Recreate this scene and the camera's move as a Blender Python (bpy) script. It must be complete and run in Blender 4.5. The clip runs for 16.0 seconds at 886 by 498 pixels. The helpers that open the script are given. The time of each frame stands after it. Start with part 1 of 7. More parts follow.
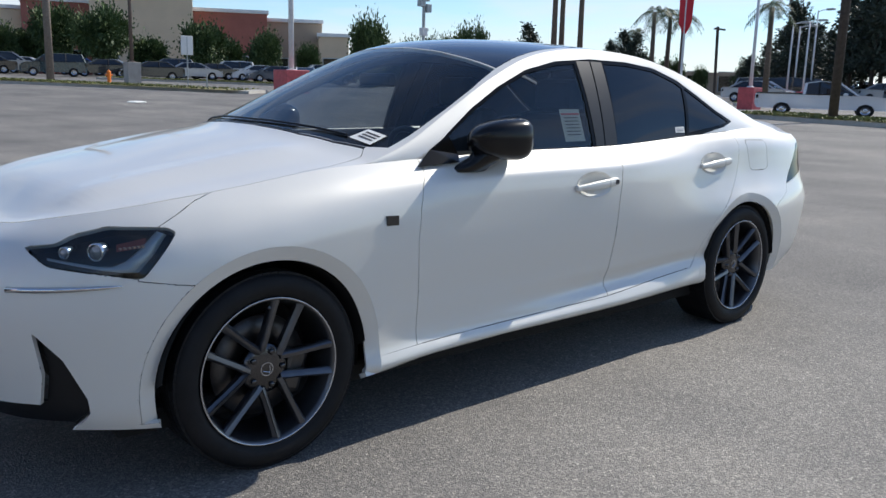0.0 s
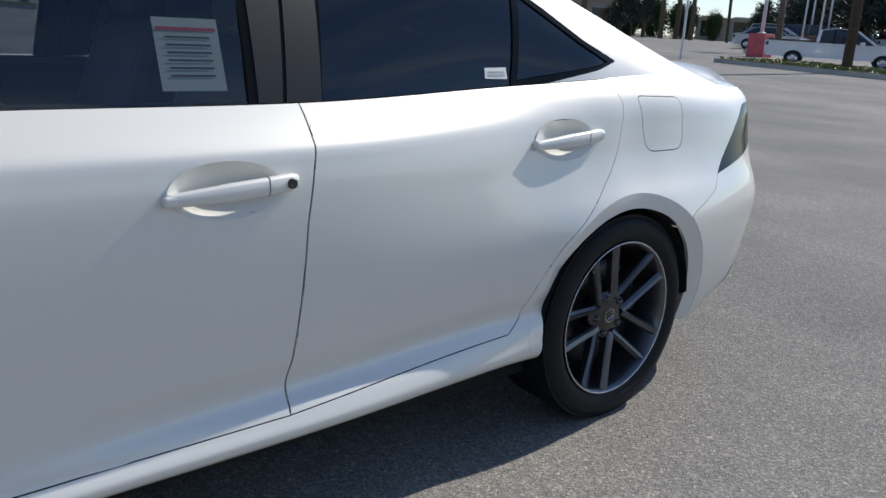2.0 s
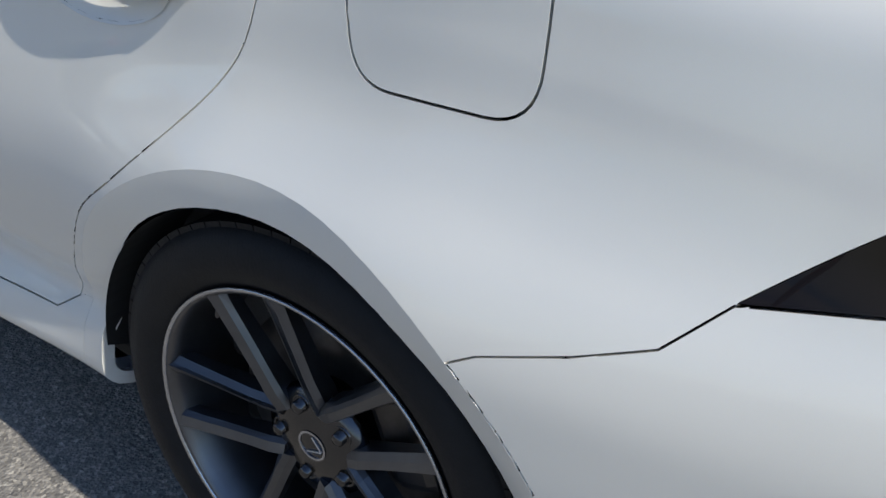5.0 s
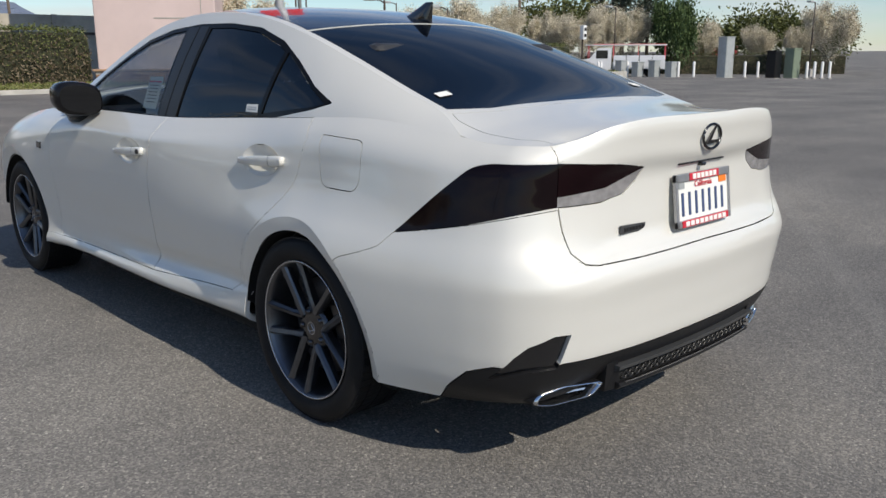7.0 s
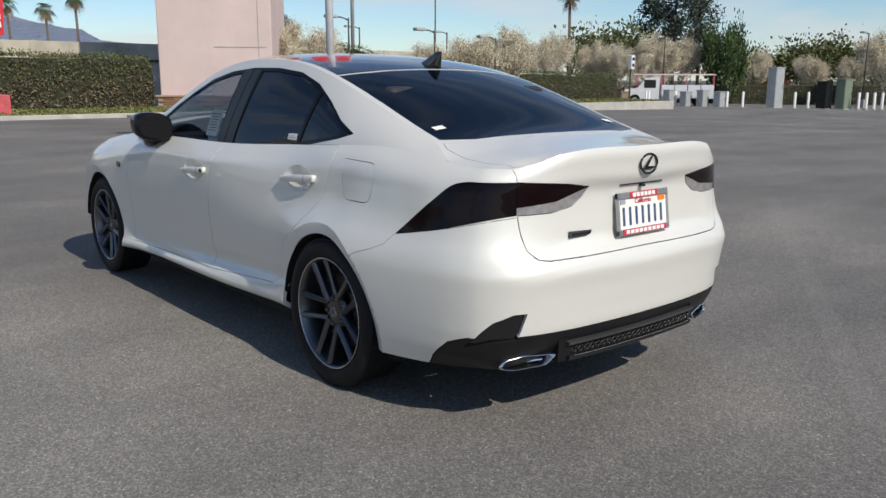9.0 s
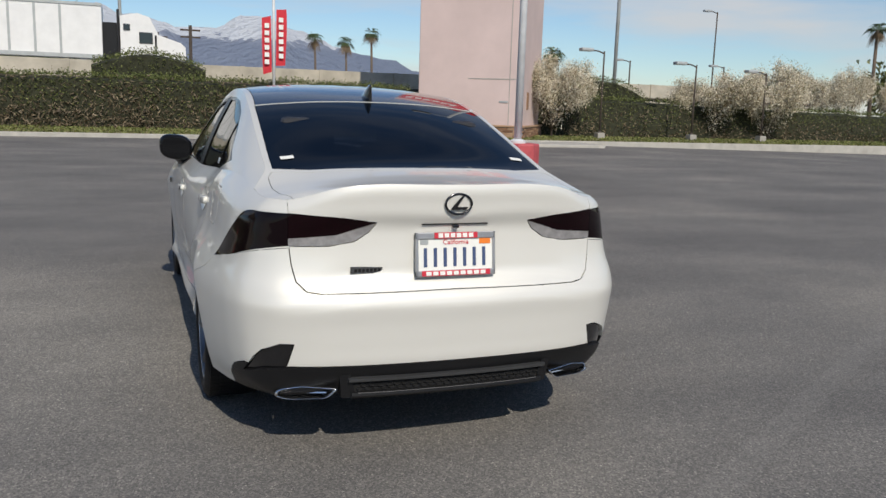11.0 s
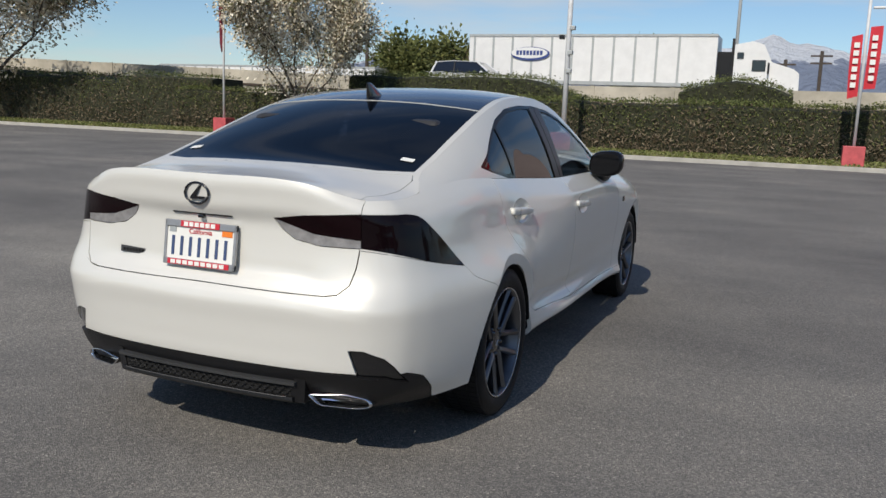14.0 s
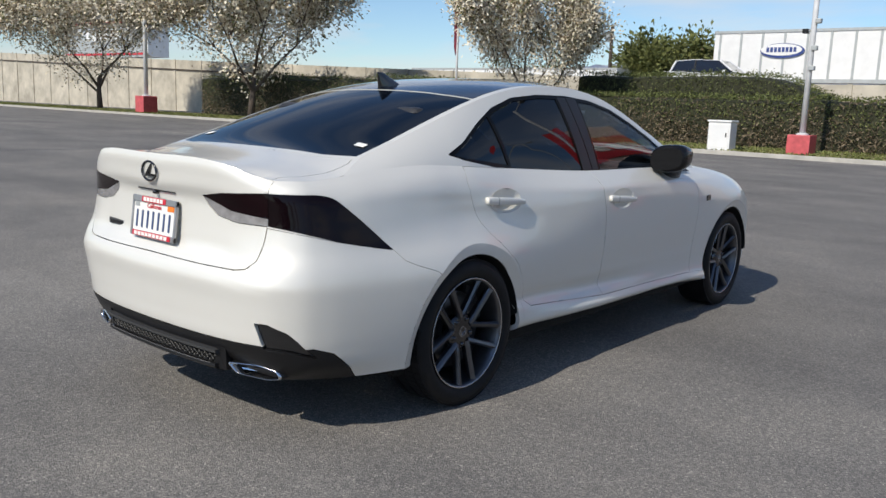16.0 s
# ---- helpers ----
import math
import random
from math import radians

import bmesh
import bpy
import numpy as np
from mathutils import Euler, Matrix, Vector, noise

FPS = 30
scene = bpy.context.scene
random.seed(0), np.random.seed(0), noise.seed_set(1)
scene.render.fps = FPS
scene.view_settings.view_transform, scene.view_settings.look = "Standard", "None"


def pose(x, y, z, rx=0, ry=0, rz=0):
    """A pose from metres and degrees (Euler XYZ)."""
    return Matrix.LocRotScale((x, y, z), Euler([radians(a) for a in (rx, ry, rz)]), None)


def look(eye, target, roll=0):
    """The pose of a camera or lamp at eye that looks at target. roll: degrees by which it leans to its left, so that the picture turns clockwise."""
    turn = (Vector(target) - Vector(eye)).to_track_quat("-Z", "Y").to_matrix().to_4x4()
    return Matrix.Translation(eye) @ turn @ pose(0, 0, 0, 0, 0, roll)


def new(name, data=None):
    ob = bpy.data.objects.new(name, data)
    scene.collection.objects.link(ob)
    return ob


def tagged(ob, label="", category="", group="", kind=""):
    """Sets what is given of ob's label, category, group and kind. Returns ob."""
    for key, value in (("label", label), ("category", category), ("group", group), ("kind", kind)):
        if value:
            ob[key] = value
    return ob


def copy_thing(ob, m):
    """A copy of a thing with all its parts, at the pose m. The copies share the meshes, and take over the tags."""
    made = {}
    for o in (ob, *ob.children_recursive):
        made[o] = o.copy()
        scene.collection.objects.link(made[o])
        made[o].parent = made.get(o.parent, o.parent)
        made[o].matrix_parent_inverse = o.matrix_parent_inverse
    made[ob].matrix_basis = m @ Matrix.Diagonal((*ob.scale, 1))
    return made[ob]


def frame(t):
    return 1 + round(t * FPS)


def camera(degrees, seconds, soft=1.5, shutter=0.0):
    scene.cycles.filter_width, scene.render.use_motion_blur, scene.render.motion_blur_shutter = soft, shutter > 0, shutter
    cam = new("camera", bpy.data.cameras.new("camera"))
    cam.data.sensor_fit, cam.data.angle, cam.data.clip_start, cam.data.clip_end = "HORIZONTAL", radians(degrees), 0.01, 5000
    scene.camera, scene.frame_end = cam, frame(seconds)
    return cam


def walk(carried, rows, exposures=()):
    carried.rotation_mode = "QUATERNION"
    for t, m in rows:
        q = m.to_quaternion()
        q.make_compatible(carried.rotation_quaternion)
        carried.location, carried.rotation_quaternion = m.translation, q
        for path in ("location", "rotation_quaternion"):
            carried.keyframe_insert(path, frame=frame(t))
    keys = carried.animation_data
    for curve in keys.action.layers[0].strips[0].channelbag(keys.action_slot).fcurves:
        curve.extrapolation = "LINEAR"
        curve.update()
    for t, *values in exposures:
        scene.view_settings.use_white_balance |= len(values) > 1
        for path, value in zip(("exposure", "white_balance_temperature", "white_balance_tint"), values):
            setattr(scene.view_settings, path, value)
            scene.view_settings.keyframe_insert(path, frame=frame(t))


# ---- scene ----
# ---- camera ----
cam = camera(56.2, 16.0)
PATH = [
    (0, (-3.042, 2.642, 1.215), (-1.57, 1.345, 0.827), 1.6),
    (0.5, (-2.84, 2.151, 1.192), (-1.369, 0.855, 0.797), 1.7),
    (1, (-2.65, 1.647, 1.187), (-1.185, 0.35, 0.77), 2.1),
    (1.5, (-2.44, 1.127, 1.174), (-0.979, -0.16, 0.716), 2.5),
    (2, (-2.268, 0.564, 1.148), (-0.814, -0.705, 0.622), 3.4),
    (2.5, (-2.059, 0.031, 1.094), (-0.592, -1.184, 0.486), 4.0),
    (3, (-1.788, -0.481, 1.118), (-0.363, -1.622, 0.300), 5.9),
    (3.5, (-1.617, -0.945, 1.094), (-0.112, -1.849, 0.136), 6.8),
    (4, (-1.377, -1.305, 1.072), (0.200, -1.687, -0.096), 8.0),
    (4.5, (-1.270, -1.606, 1.053), (0.229, -1.200, -0.207), 5.0),
    (4.7, (-1.294, -1.739, 1.055), (0.164, -1.054, -0.131), 3.0),
    (6.8, (-2.242, -3.51, 1.226), (-0.901, -2.106, 0.744), -0.2),
    (7, (-2.316, -3.658, 1.229), (-0.983, -2.241, 0.767), -0.2),
    (7.5, (-2.498, -3.971, 1.247), (-1.181, -2.531, 0.809), -0.5),
    (8, (-2.63, -4.181, 1.262), (-1.328, -2.724, 0.84), -0.6),
    (8.5, (-2.661, -4.25, 1.26), (-1.372, -2.776, 0.855), -0.3),
    (9, (-2.633, -4.315, 1.291), (-1.378, -2.81, 0.89), 0.2),
    (9.2, (-2.567, -4.373, 1.263), (-1.335, -2.843, 0.884), 0.4),
    (11.5, (-0.555, -5.339, 1.337), (-0.095, -3.424, 0.989), 1.6),
    (12, (-0.013, -5.392, 1.317), (0.203, -3.434, 0.972), 1.2),
    (12.5, (0.496, -5.316, 1.287), (0.454, -3.345, 0.948), 1.1),
    (13, (1.023, -5.182, 1.285), (0.725, -3.233, 0.951), 1.4),
    (13.5, (1.493, -5.017, 1.279), (0.952, -3.12, 0.953), 1.7),
    (14, (1.93, -4.733, 1.286), (1.169, -2.912, 0.965), 2.2),
    (14.5, (2.322, -4.48, 1.288), (1.372, -2.75, 0.961), 2.6),
    (15, (2.551, -4.188, 1.283), (1.453, -2.55, 0.948), 2.9),
    (15.5, (2.761, -4.024, 1.279), (1.56, -2.461, 0.941), 2.7),
    (16, (2.946, -4.116, 1.267), (1.683, -2.603, 0.929), 2.2),
]
walk(cam, [(t, look(eye, target, roll)) for t, eye, target, roll in PATH],
     exposures=[(0, 0.80, 6450, 10), (1.2, 0.76, 6450, 10), (2.2, 0.70, 6450, 10), (3.0, 0.70, 6450, 10), (3.8, 0.84, 6500, 9), (4.7, 0.86, 6500, 9), (6.8, 0.46, 6750, 10), (9.2, 0.44, 6750, 10), (12.5, 0.17, 6850, 10), (14.5, 0.34, 6750, 10), (16, 0.54, 6650, 10)])


# ---- world and light ----
SUN_EL, SUN_DIR = radians(40.5), Vector((0.02, 1.0, 0)).normalized()   # SUN_DIR: the way the shadows fall
world = bpy.data.worlds.new("world")
scene.world = world
world.use_nodes = True
wn, wl = world.node_tree.nodes, world.node_tree.links
sky = wn.new("ShaderNodeTexSky")
sky.sky_type = "NISHITA"
sky.sun_disc = False
sky.sun_elevation = SUN_EL
sky.sun_rotation = math.atan2(-SUN_DIR.x, -SUN_DIR.y)
sky.air_density, sky.dust_density, sky.ozone_density = 1.0, 0.08, 3.0
bg = wn["Background"]
bg.inputs[1].default_value = 0.092
# thin high cloud, streaked, over the blue
tco = wn.new("ShaderNodeTexCoord")
mp = wn.new("ShaderNodeMapping")
mp.inputs["Scale"].default_value = (1.0, 1.6, 7.0)
mp.inputs["Rotation"].default_value = (0.0, 0.12, 0.5)
nz = wn.new("ShaderNodeTexNoise")
nz.inputs["Scale"].default_value = 2.2
nz.inputs["Detail"].default_value = 8.0
nz.inputs["Roughness"].default_value = 0.55
cr = wn.new("ShaderNodeValToRGB")
cr.color_ramp.elements[0].position, cr.color_ramp.elements[1].position = 0.44, 0.68
mixw = wn.new("ShaderNodeMixRGB")
mixw.inputs["Color2"].default_value = (5.4, 5.6, 5.9, 1)
mul = wn.new("ShaderNodeMath")
mul.operation = "MULTIPLY"
mul.inputs[1].default_value = 0.82
wl.new(tco.outputs["Generated"], mp.inputs["Vector"])
wl.new(mp.outputs["Vector"], nz.inputs["Vector"])
wl.new(nz.outputs["Fac"], cr.inputs["Fac"])
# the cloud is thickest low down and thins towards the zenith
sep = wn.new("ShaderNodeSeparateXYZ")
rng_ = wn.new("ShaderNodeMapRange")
# the unseen share overhead is set for fill light and glass reflections
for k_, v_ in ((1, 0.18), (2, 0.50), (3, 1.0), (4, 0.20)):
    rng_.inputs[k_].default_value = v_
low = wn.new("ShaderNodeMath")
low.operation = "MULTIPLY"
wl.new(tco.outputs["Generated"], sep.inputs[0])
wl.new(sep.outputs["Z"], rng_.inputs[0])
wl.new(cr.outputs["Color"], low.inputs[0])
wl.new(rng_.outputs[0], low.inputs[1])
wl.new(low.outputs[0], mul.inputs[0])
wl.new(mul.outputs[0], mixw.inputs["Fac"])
blue = wn.new("ShaderNodeMixRGB")
blue.blend_type = "MULTIPLY"
blue.inputs["Fac"].default_value = 1.0
blue.inputs["Color2"].default_value = (0.70, 0.80, 0.91, 1)
wl.new(sky.outputs["Color"], blue.inputs["Color1"])
wl.new(blue.outputs["Color"], mixw.inputs["Color1"])
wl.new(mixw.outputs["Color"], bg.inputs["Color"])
sun = bpy.data.lights.new("sun", "SUN")
sun.energy, sun.angle, sun.color = 3.0, radians(0.53), (1.0, 0.95, 0.86)
sun_ob = new("sun", sun)
sun_from = Vector((-SUN_DIR.x * math.cos(SUN_EL), -SUN_DIR.y * math.cos(SUN_EL), math.sin(SUN_EL)))
sun_ob.matrix_world = look(sun_from * 50, (0, 0, 0))
scene.view_settings.exposure = 0.0


# ---- materials ----
class N:
    """A node material, written out with short calls."""
    def __init__(self, name, rough=0.5, metal=0.0, color=(0.5, 0.5, 0.5), **more):
        self.m = bpy.data.materials.new(name)
        self.m.use_nodes = True
        self.t = self.m.node_tree
        self.p = self.t.nodes["Principled BSDF"]
        self.set(self.p, {"Roughness": rough, "Metallic": metal, "Base Color": (*color, 1), **more})

    def set(self, node, values):
        for key, v in values.items():
            if isinstance(v, bpy.types.NodeSocket):
                self.t.links.new(v, node.inputs[key])
            else:
                node.inputs[key].default_value = v
        return node

    def add(self, kind, values=None, blend_type="", operation=""):
        node = self.t.nodes.new("ShaderNode" + kind)
        if blend_type:
            node.blend_type = blend_type
        if operation:
            node.operation = operation
        return self.set(node, values or {})

    def coord(self, scale=(1, 1, 1), of="Object"):
        c = self.add("TexCoord").outputs[of]
        return self.add("Mapping", {"Vector": c, "Scale": scale}).outputs[0]

    def noise(self, scale, detail=4.0, rough=0.55, vec=None, stretch=(1, 1, 1), of="Object"):
        return self.add("TexNoise", {"Vector": vec or self.coord(stretch, of), "Scale": scale, "Detail": detail, "Roughness": rough}).outputs["Fac"]

    def voro(self, scale, stretch=(1, 1, 1), out="Distance", of="Object"):
        return self.add("TexVoronoi", {"Vector": self.coord(stretch, of), "Scale": scale}).outputs[out]

    def ramp(self, fac, stops):
        r = self.add("ValToRGB", {"Fac": fac})
        e = r.color_ramp.elements
        while len(e) < len(stops):
            e.new(0.5)
        for el, (pos, c) in zip(e, stops):
            el.position = pos
            el.color = (*c, 1) if len(c) == 3 else c
        return r.outputs["Color"]

    def mix(self, a, b, fac, blend="MIX"):
        return self.add("MixRGB", {"Fac": fac, "Color1": a if isinstance(a, bpy.types.NodeSocket) else (*a, 1),
                                   "Color2": b if isinstance(b, bpy.types.NodeSocket) else (*b, 1)}, blend_type=blend).outputs[0]

    def math(self, op, a, b=0.0):
        n = self.add("Math", operation=op)
        self.set(n, {0: a, 1: b})
        return n.outputs[0]

    def bump(self, height, strength=0.3, distance=0.01):
        b = self.add("Bump", {"Height": height, "Strength": strength, "Distance": distance})
        self.t.links.new(b.outputs[0], self.p.inputs["Normal"])

    def base(self, c):
        self.set(self.p, {"Base Color": c})
        return self


def m_asphalt():
    n = N("asphalt", 0.85)
    grain = n.voro(170.0)
    fine = n.noise(420.0, 2.0)
    stones = n.ramp(n.voro(150.0, out="Color"), [(0.0, (0.098, 0.094, 0.090)), (0.5, (0.166, 0.158, 0.148)), (0.86, (0.268, 0.252, 0.228)), (1.0, (0.46, 0.43, 0.38))])
    patch = n.ramp(n.noise(0.35, 6.0, 0.6), [(0.30, (0.76, 0.76, 0.77)), (0.52, (1, 1, 1)), (0.70, (1.26, 1.24, 1.20))])
    streak = n.ramp(n.noise(0.6, 5.0, 0.6, stretch=(0.45, 1.3, 1)), [(0.35, (0.82, 0.82, 0.83)), (0.7, (1.16, 1.15, 1.13))])
    c = n.mix(n.mix(stones, patch, 1.0, "MULTIPLY"), streak, 1.0, "MULTIPLY")
    # a paler stretch of the lot, with a ragged edge
    away = n.add("VectorMath", {0: n.coord(), 1: (-3.2, -0.6, 0.0)}, operation="DISTANCE").outputs["Value"]
    away = n.math("ADD", away, n.math("MULTIPLY", n.noise(0.8, 5.0, 0.6), 1.6))
    blotch = n.ramp(n.math("MULTIPLY", away, 0.1), [(0.22, (1.36, 1.35, 1.32)), (0.42, (1, 1, 1))])
    c = n.mix(c, blotch, 1.0, "MULTIPLY")
    # what is left of an old painted bay line, worn to pale specks
    xyz = n.add("SeparateXYZ", {0: n.coord()}).outputs
    off = n.math("ADD", n.math("ADD", n.math("MULTIPLY", xyz[0], -0.533), n.math("MULTIPLY", xyz[1], 0.846)), 2.911)
    off = n.math("ADD", n.math("ABSOLUTE", off), n.math("MULTIPLY", n.noise(9.0, 4.0), 0.08))
    along = n.math("ADD", n.math("MULTIPLY", xyz[0], 0.846), n.math("MULTIPLY", xyz[1], 0.533))
    ends = n.math("ABSOLUTE", n.math("SUBTRACT", along, 2.2))
    line = n.math("MULTIPLY", n.math("LESS_THAN", ends, 3.4), n.math("MULTIPLY", n.math("LESS_THAN", off, 0.10), n.math("GREATER_THAN", n.noise(60.0, 3.0), 0.47)))
    c = n.mix(c, (0.30, 0.29, 0.27), n.math("MULTIPLY", line, 0.15))
    n.base(c)
    n.bump(n.math("ADD", n.math("MULTIPLY", grain, 0.8), n.math("MULTIPLY", fine, 0.3)), 0.55, 0.006)
    n.set(n.p, {"Specular IOR Level": 0.35})
    return n.m


def m_plain(name, color, rough=0.6, metal=0.0, var=0.12, scale=3.0, bump=0.05, bscale=60.0, **more):
    """A surface with broad blotches and a fine grain."""
    n = N(name, rough, metal, color, **more)
    lo, hi = [tuple(min(1, c * k) for c in color) for k in (1 - var, 1 + var)]
    n.base(n.ramp(n.noise(scale, 6.0, 0.6), [(0.3, lo), (0.7, hi)]))
    if bump:
        n.bump(n.noise(bscale, 3.0), bump, 0.004)
    return n.m


def m_paint():
    n = N("pearl_white_paint", 0.45, 0.18, (0.73, 0.715, 0.665))
    flake = n.voro(2600.0, out="Color")
    n.base(n.mix((0.73, 0.715, 0.665), flake, 0.035, "OVERLAY"))
    n.set(n.p, {"Coat Weight": 0.85, "Coat Roughness": 0.045, "Specular IOR Level": 0.25, "Roughness": 0.45})
    blotch = n.noise(9.0, 5.0, 0.6)
    n.set(n.p, {"Coat Roughness": n.math("ADD", n.math("MULTIPLY", blotch, 0.06), 0.02)})
    return n.m


def m_glass(name, tint, ior=1.5):
    m = bpy.data.materials.new(name)
    m.use_nodes = True
    t = m.node_tree
    t.nodes.remove(t.nodes["Principled BSDF"])
    out = t.nodes["Material Output"]
    tr = t.nodes.new("ShaderNodeBsdfTransparent")
    tr.inputs[0].default_value = (*tint, 1)
    gl = t.nodes.new("ShaderNodeBsdfGlossy")
    gl.inputs["Roughness"].default_value = 0.012
    lw = t.nodes.new("ShaderNodeLayerWeight")
    lw.inputs[0].default_value = 0.5
    pw = t.nodes.new("ShaderNodeMath")
    pw.operation = "POWER"
    pw.inputs[1].default_value = 5.0
    f0 = ((ior - 1) / (ior + 1)) ** 2 * 1.8
    ma = t.nodes.new("ShaderNodeMath")
    ma.operation = "MULTIPLY_ADD"
    ma.inputs[1].default_value, ma.inputs[2].default_value = 1 - f0, f0
    mx = t.nodes.new("ShaderNodeMixShader")
    t.links.new(lw.outputs["Facing"], pw.inputs[0])
    t.links.new(pw.outputs[0], ma.inputs[0])
    t.links.new(ma.outputs[0], mx.inputs[0])
    t.links.new(tr.outputs[0], mx.inputs[1])
    t.links.new(gl.outputs[0], mx.inputs[2])
    t.links.new(mx.outputs[0], out.inputs[0])
    return m


def m_leaf(name, dark, light, rough=0.6):
    n = N(name, rough, 0.0, dark)
    isl = n.add("NewGeometry").outputs["Random Per Island"]
    n.base(n.ramp(isl, [(0.0, dark), (0.6, tuple((a + b) / 2 for a, b in zip(dark, light))), (1.0, light)]))
    n.set(n.p, {"Specular IOR Level": 0.3})
    return n.m


ASPHALT = m_asphalt()
PAINT = m_paint()
BLACK_GLOSS = m_plain("gloss_black", (0.006, 0.006, 0.007), 0.12, 0.0, 0.05, 4, 0, **{"Coat Weight": 1.0, "Coat Roughness": 0.02})
ROOF_BLACK = m_plain("black_roof_wrap", (0.008, 0.009, 0.012), 0.16, 0.0, 0.1, 6, 0, **{"Coat Weight": 0.8, "Coat Roughness": 0.04})
PILLAR_BLACK = m_plain("satin_black_film", (0.012, 0.012, 0.013), 0.38, 0.0, 0.08, 6, 0, **{"Specular IOR Level": 0.35})
DIFFUSER_GREY = m_plain("grey_satin_trim", (0.075, 0.077, 0.08), 0.36, 0.4, 0.1, 8, 0)
BLACK_MATT = m_plain("black_plastic", (0.009, 0.009, 0.010), 0.42, 0.0, 0.15, 8, 0.12, 500, **{"Specular IOR Level": 0.35})
RUBBER = m_plain("tyre_rubber", (0.011, 0.011, 0.012), 0.6, 0.0, 0.25, 14, 0.2, 300, **{"Specular IOR Level": 0.22})
RUBBER_SEAL = m_plain("rubber_seal", (0.006, 0.006, 0.006), 0.13, 0.0, 0.1, 8, 0, **{"Specular IOR Level": 0.12})
# near-black for hollows and undersides: their shade is put into the colour
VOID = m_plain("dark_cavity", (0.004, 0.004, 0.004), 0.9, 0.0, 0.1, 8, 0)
RIM = m_plain("dark_grey_alloy", (0.13, 0.134, 0.145), 0.33, 0.9, 0.12, 14, 0.0)
RIM_LIP = m_plain("bright_alloy", (0.46, 0.47, 0.50), 0.25, 0.92, 0.1, 14, 0)
STEEL = m_plain("brake_steel", (0.09, 0.085, 0.083), 0.42, 0.9, 0.2, 30, 0)
CHROME = m_plain("chrome", (0.66, 0.66, 0.67), 0.09, 1.0, 0.03, 4, 0)
DARK_CHROME = m_plain("dark_chrome", (0.09, 0.09, 0.095), 0.18, 1.0, 0.1, 4, 0)
GLASS_DARK = m_glass("tinted_glass", (0.012, 0.015, 0.024))
GLASS_FRONT = m_glass("front_side_glass", (0.48, 0.52, 0.55))
GLASS_WIND = m_glass("windscreen_glass", (0.60, 0.66, 0.68))
LAMP_SMOKE = m_plain("smoked_red_lens", (0.005, 0.002, 0.003), 0.10, 0.0, 0.2, 20, 0, **{"Coat Weight": 0.25, "Coat Roughness": 0.02, "Specular IOR Level": 0.1})
LAMP_RED = m_plain("deep_red_lens", (0.006, 0.001, 0.002), 0.10, 0.0, 0.2, 20, 0, **{"Coat Weight": 0.25, "Coat Roughness": 0.02, "Specular IOR Level": 0.1})
LAMP_CLEAR = m_plain("clear_lens", (0.34, 0.33, 0.33), 0.15, 0.35, 0.25, 30, 0.3, 160, **{"Coat Weight": 1.0})
CABIN = m_plain("cabin_trim", (0.02, 0.02, 0.021), 0.7, 0.0, 0.2, 12, 0.2, 200)
CABIN_GREY = m_plain("seat_leather", (0.028, 0.028, 0.030), 0.5, 0.0, 0.2, 12, 0.2, 200)
PAPER = m_plain("white_paper", (0.78, 0.78, 0.74), 0.8, 0.0, 0.04, 10, 0)
PAPER_GREEN = m_plain("pale_green_paper", (0.56, 0.60, 0.52), 0.8, 0.0, 0.04, 10, 0)
INK = m_plain("dark_ink", (0.05, 0.05, 0.06), 0.8, 0.0, 0.1, 10, 0)
RED_INK = m_plain("red_ink", (0.55, 0.02, 0.04), 0.6, 0.0, 0.08, 10, 0)
PLATE_RIM = m_plain("plate_frame_metal", (0.42, 0.42, 0.43), 0.38, 0.7, 0.1, 20, 0)
PLATE_INK = m_plain("plate_blue_ink", (0.045, 0.075, 0.17), 0.6, 0.0, 0.08, 10, 0)
BLUE_INK = m_plain("blue_ink", (0.03, 0.06, 0.22), 0.6, 0.0, 0.08, 10, 0)
ORANGE_INK = m_plain("orange_ink", (0.8, 0.2, 0.02), 0.6, 0.0, 0.08, 10, 0)
CONCRETE = m_plain("concrete", (0.36, 0.34, 0.31), 0.85, 0.0, 0.18, 1.2, 0.3, 40)
KERB = m_plain("kerb_concrete", (0.42, 0.40, 0.36), 0.85, 0.0, 0.2, 2.0, 0.3, 60)
STUCCO_PINK = m_plain("faded_pink_stucco", (0.60, 0.475, 0.45), 0.9, 0.0, 0.09, 0.5, 0.35, 30)
RED_PAINT = m_plain("faded_red_paint", (0.50, 0.085, 0.095), 0.55, 0.0, 0.2, 5.0, 0.15, 60)
POLE_GREY = m_plain("galvanised_pole", (0.62, 0.63, 0.64), 0.5, 0.0, 0.1, 6.0, 0)
WOOD_POLE = m_plain("dark_wood_pole", (0.07, 0.055, 0.045), 0.9, 0.0, 0.3, 8.0, 0.5, 30)
WHITE_METAL = m_plain("white_metal", (0.74, 0.74, 0.73), 0.4, 0.0, 0.06, 1.5, 0)
GREY_METAL = m_plain("grey_metal", (0.40, 0.42, 0.42), 0.45, 0.2, 0.12, 3, 0.1, 50)
GREEN_METAL = m_plain("green_metal", (0.17, 0.21, 0.15), 0.5, 0.0, 0.12, 3, 0.1, 50)


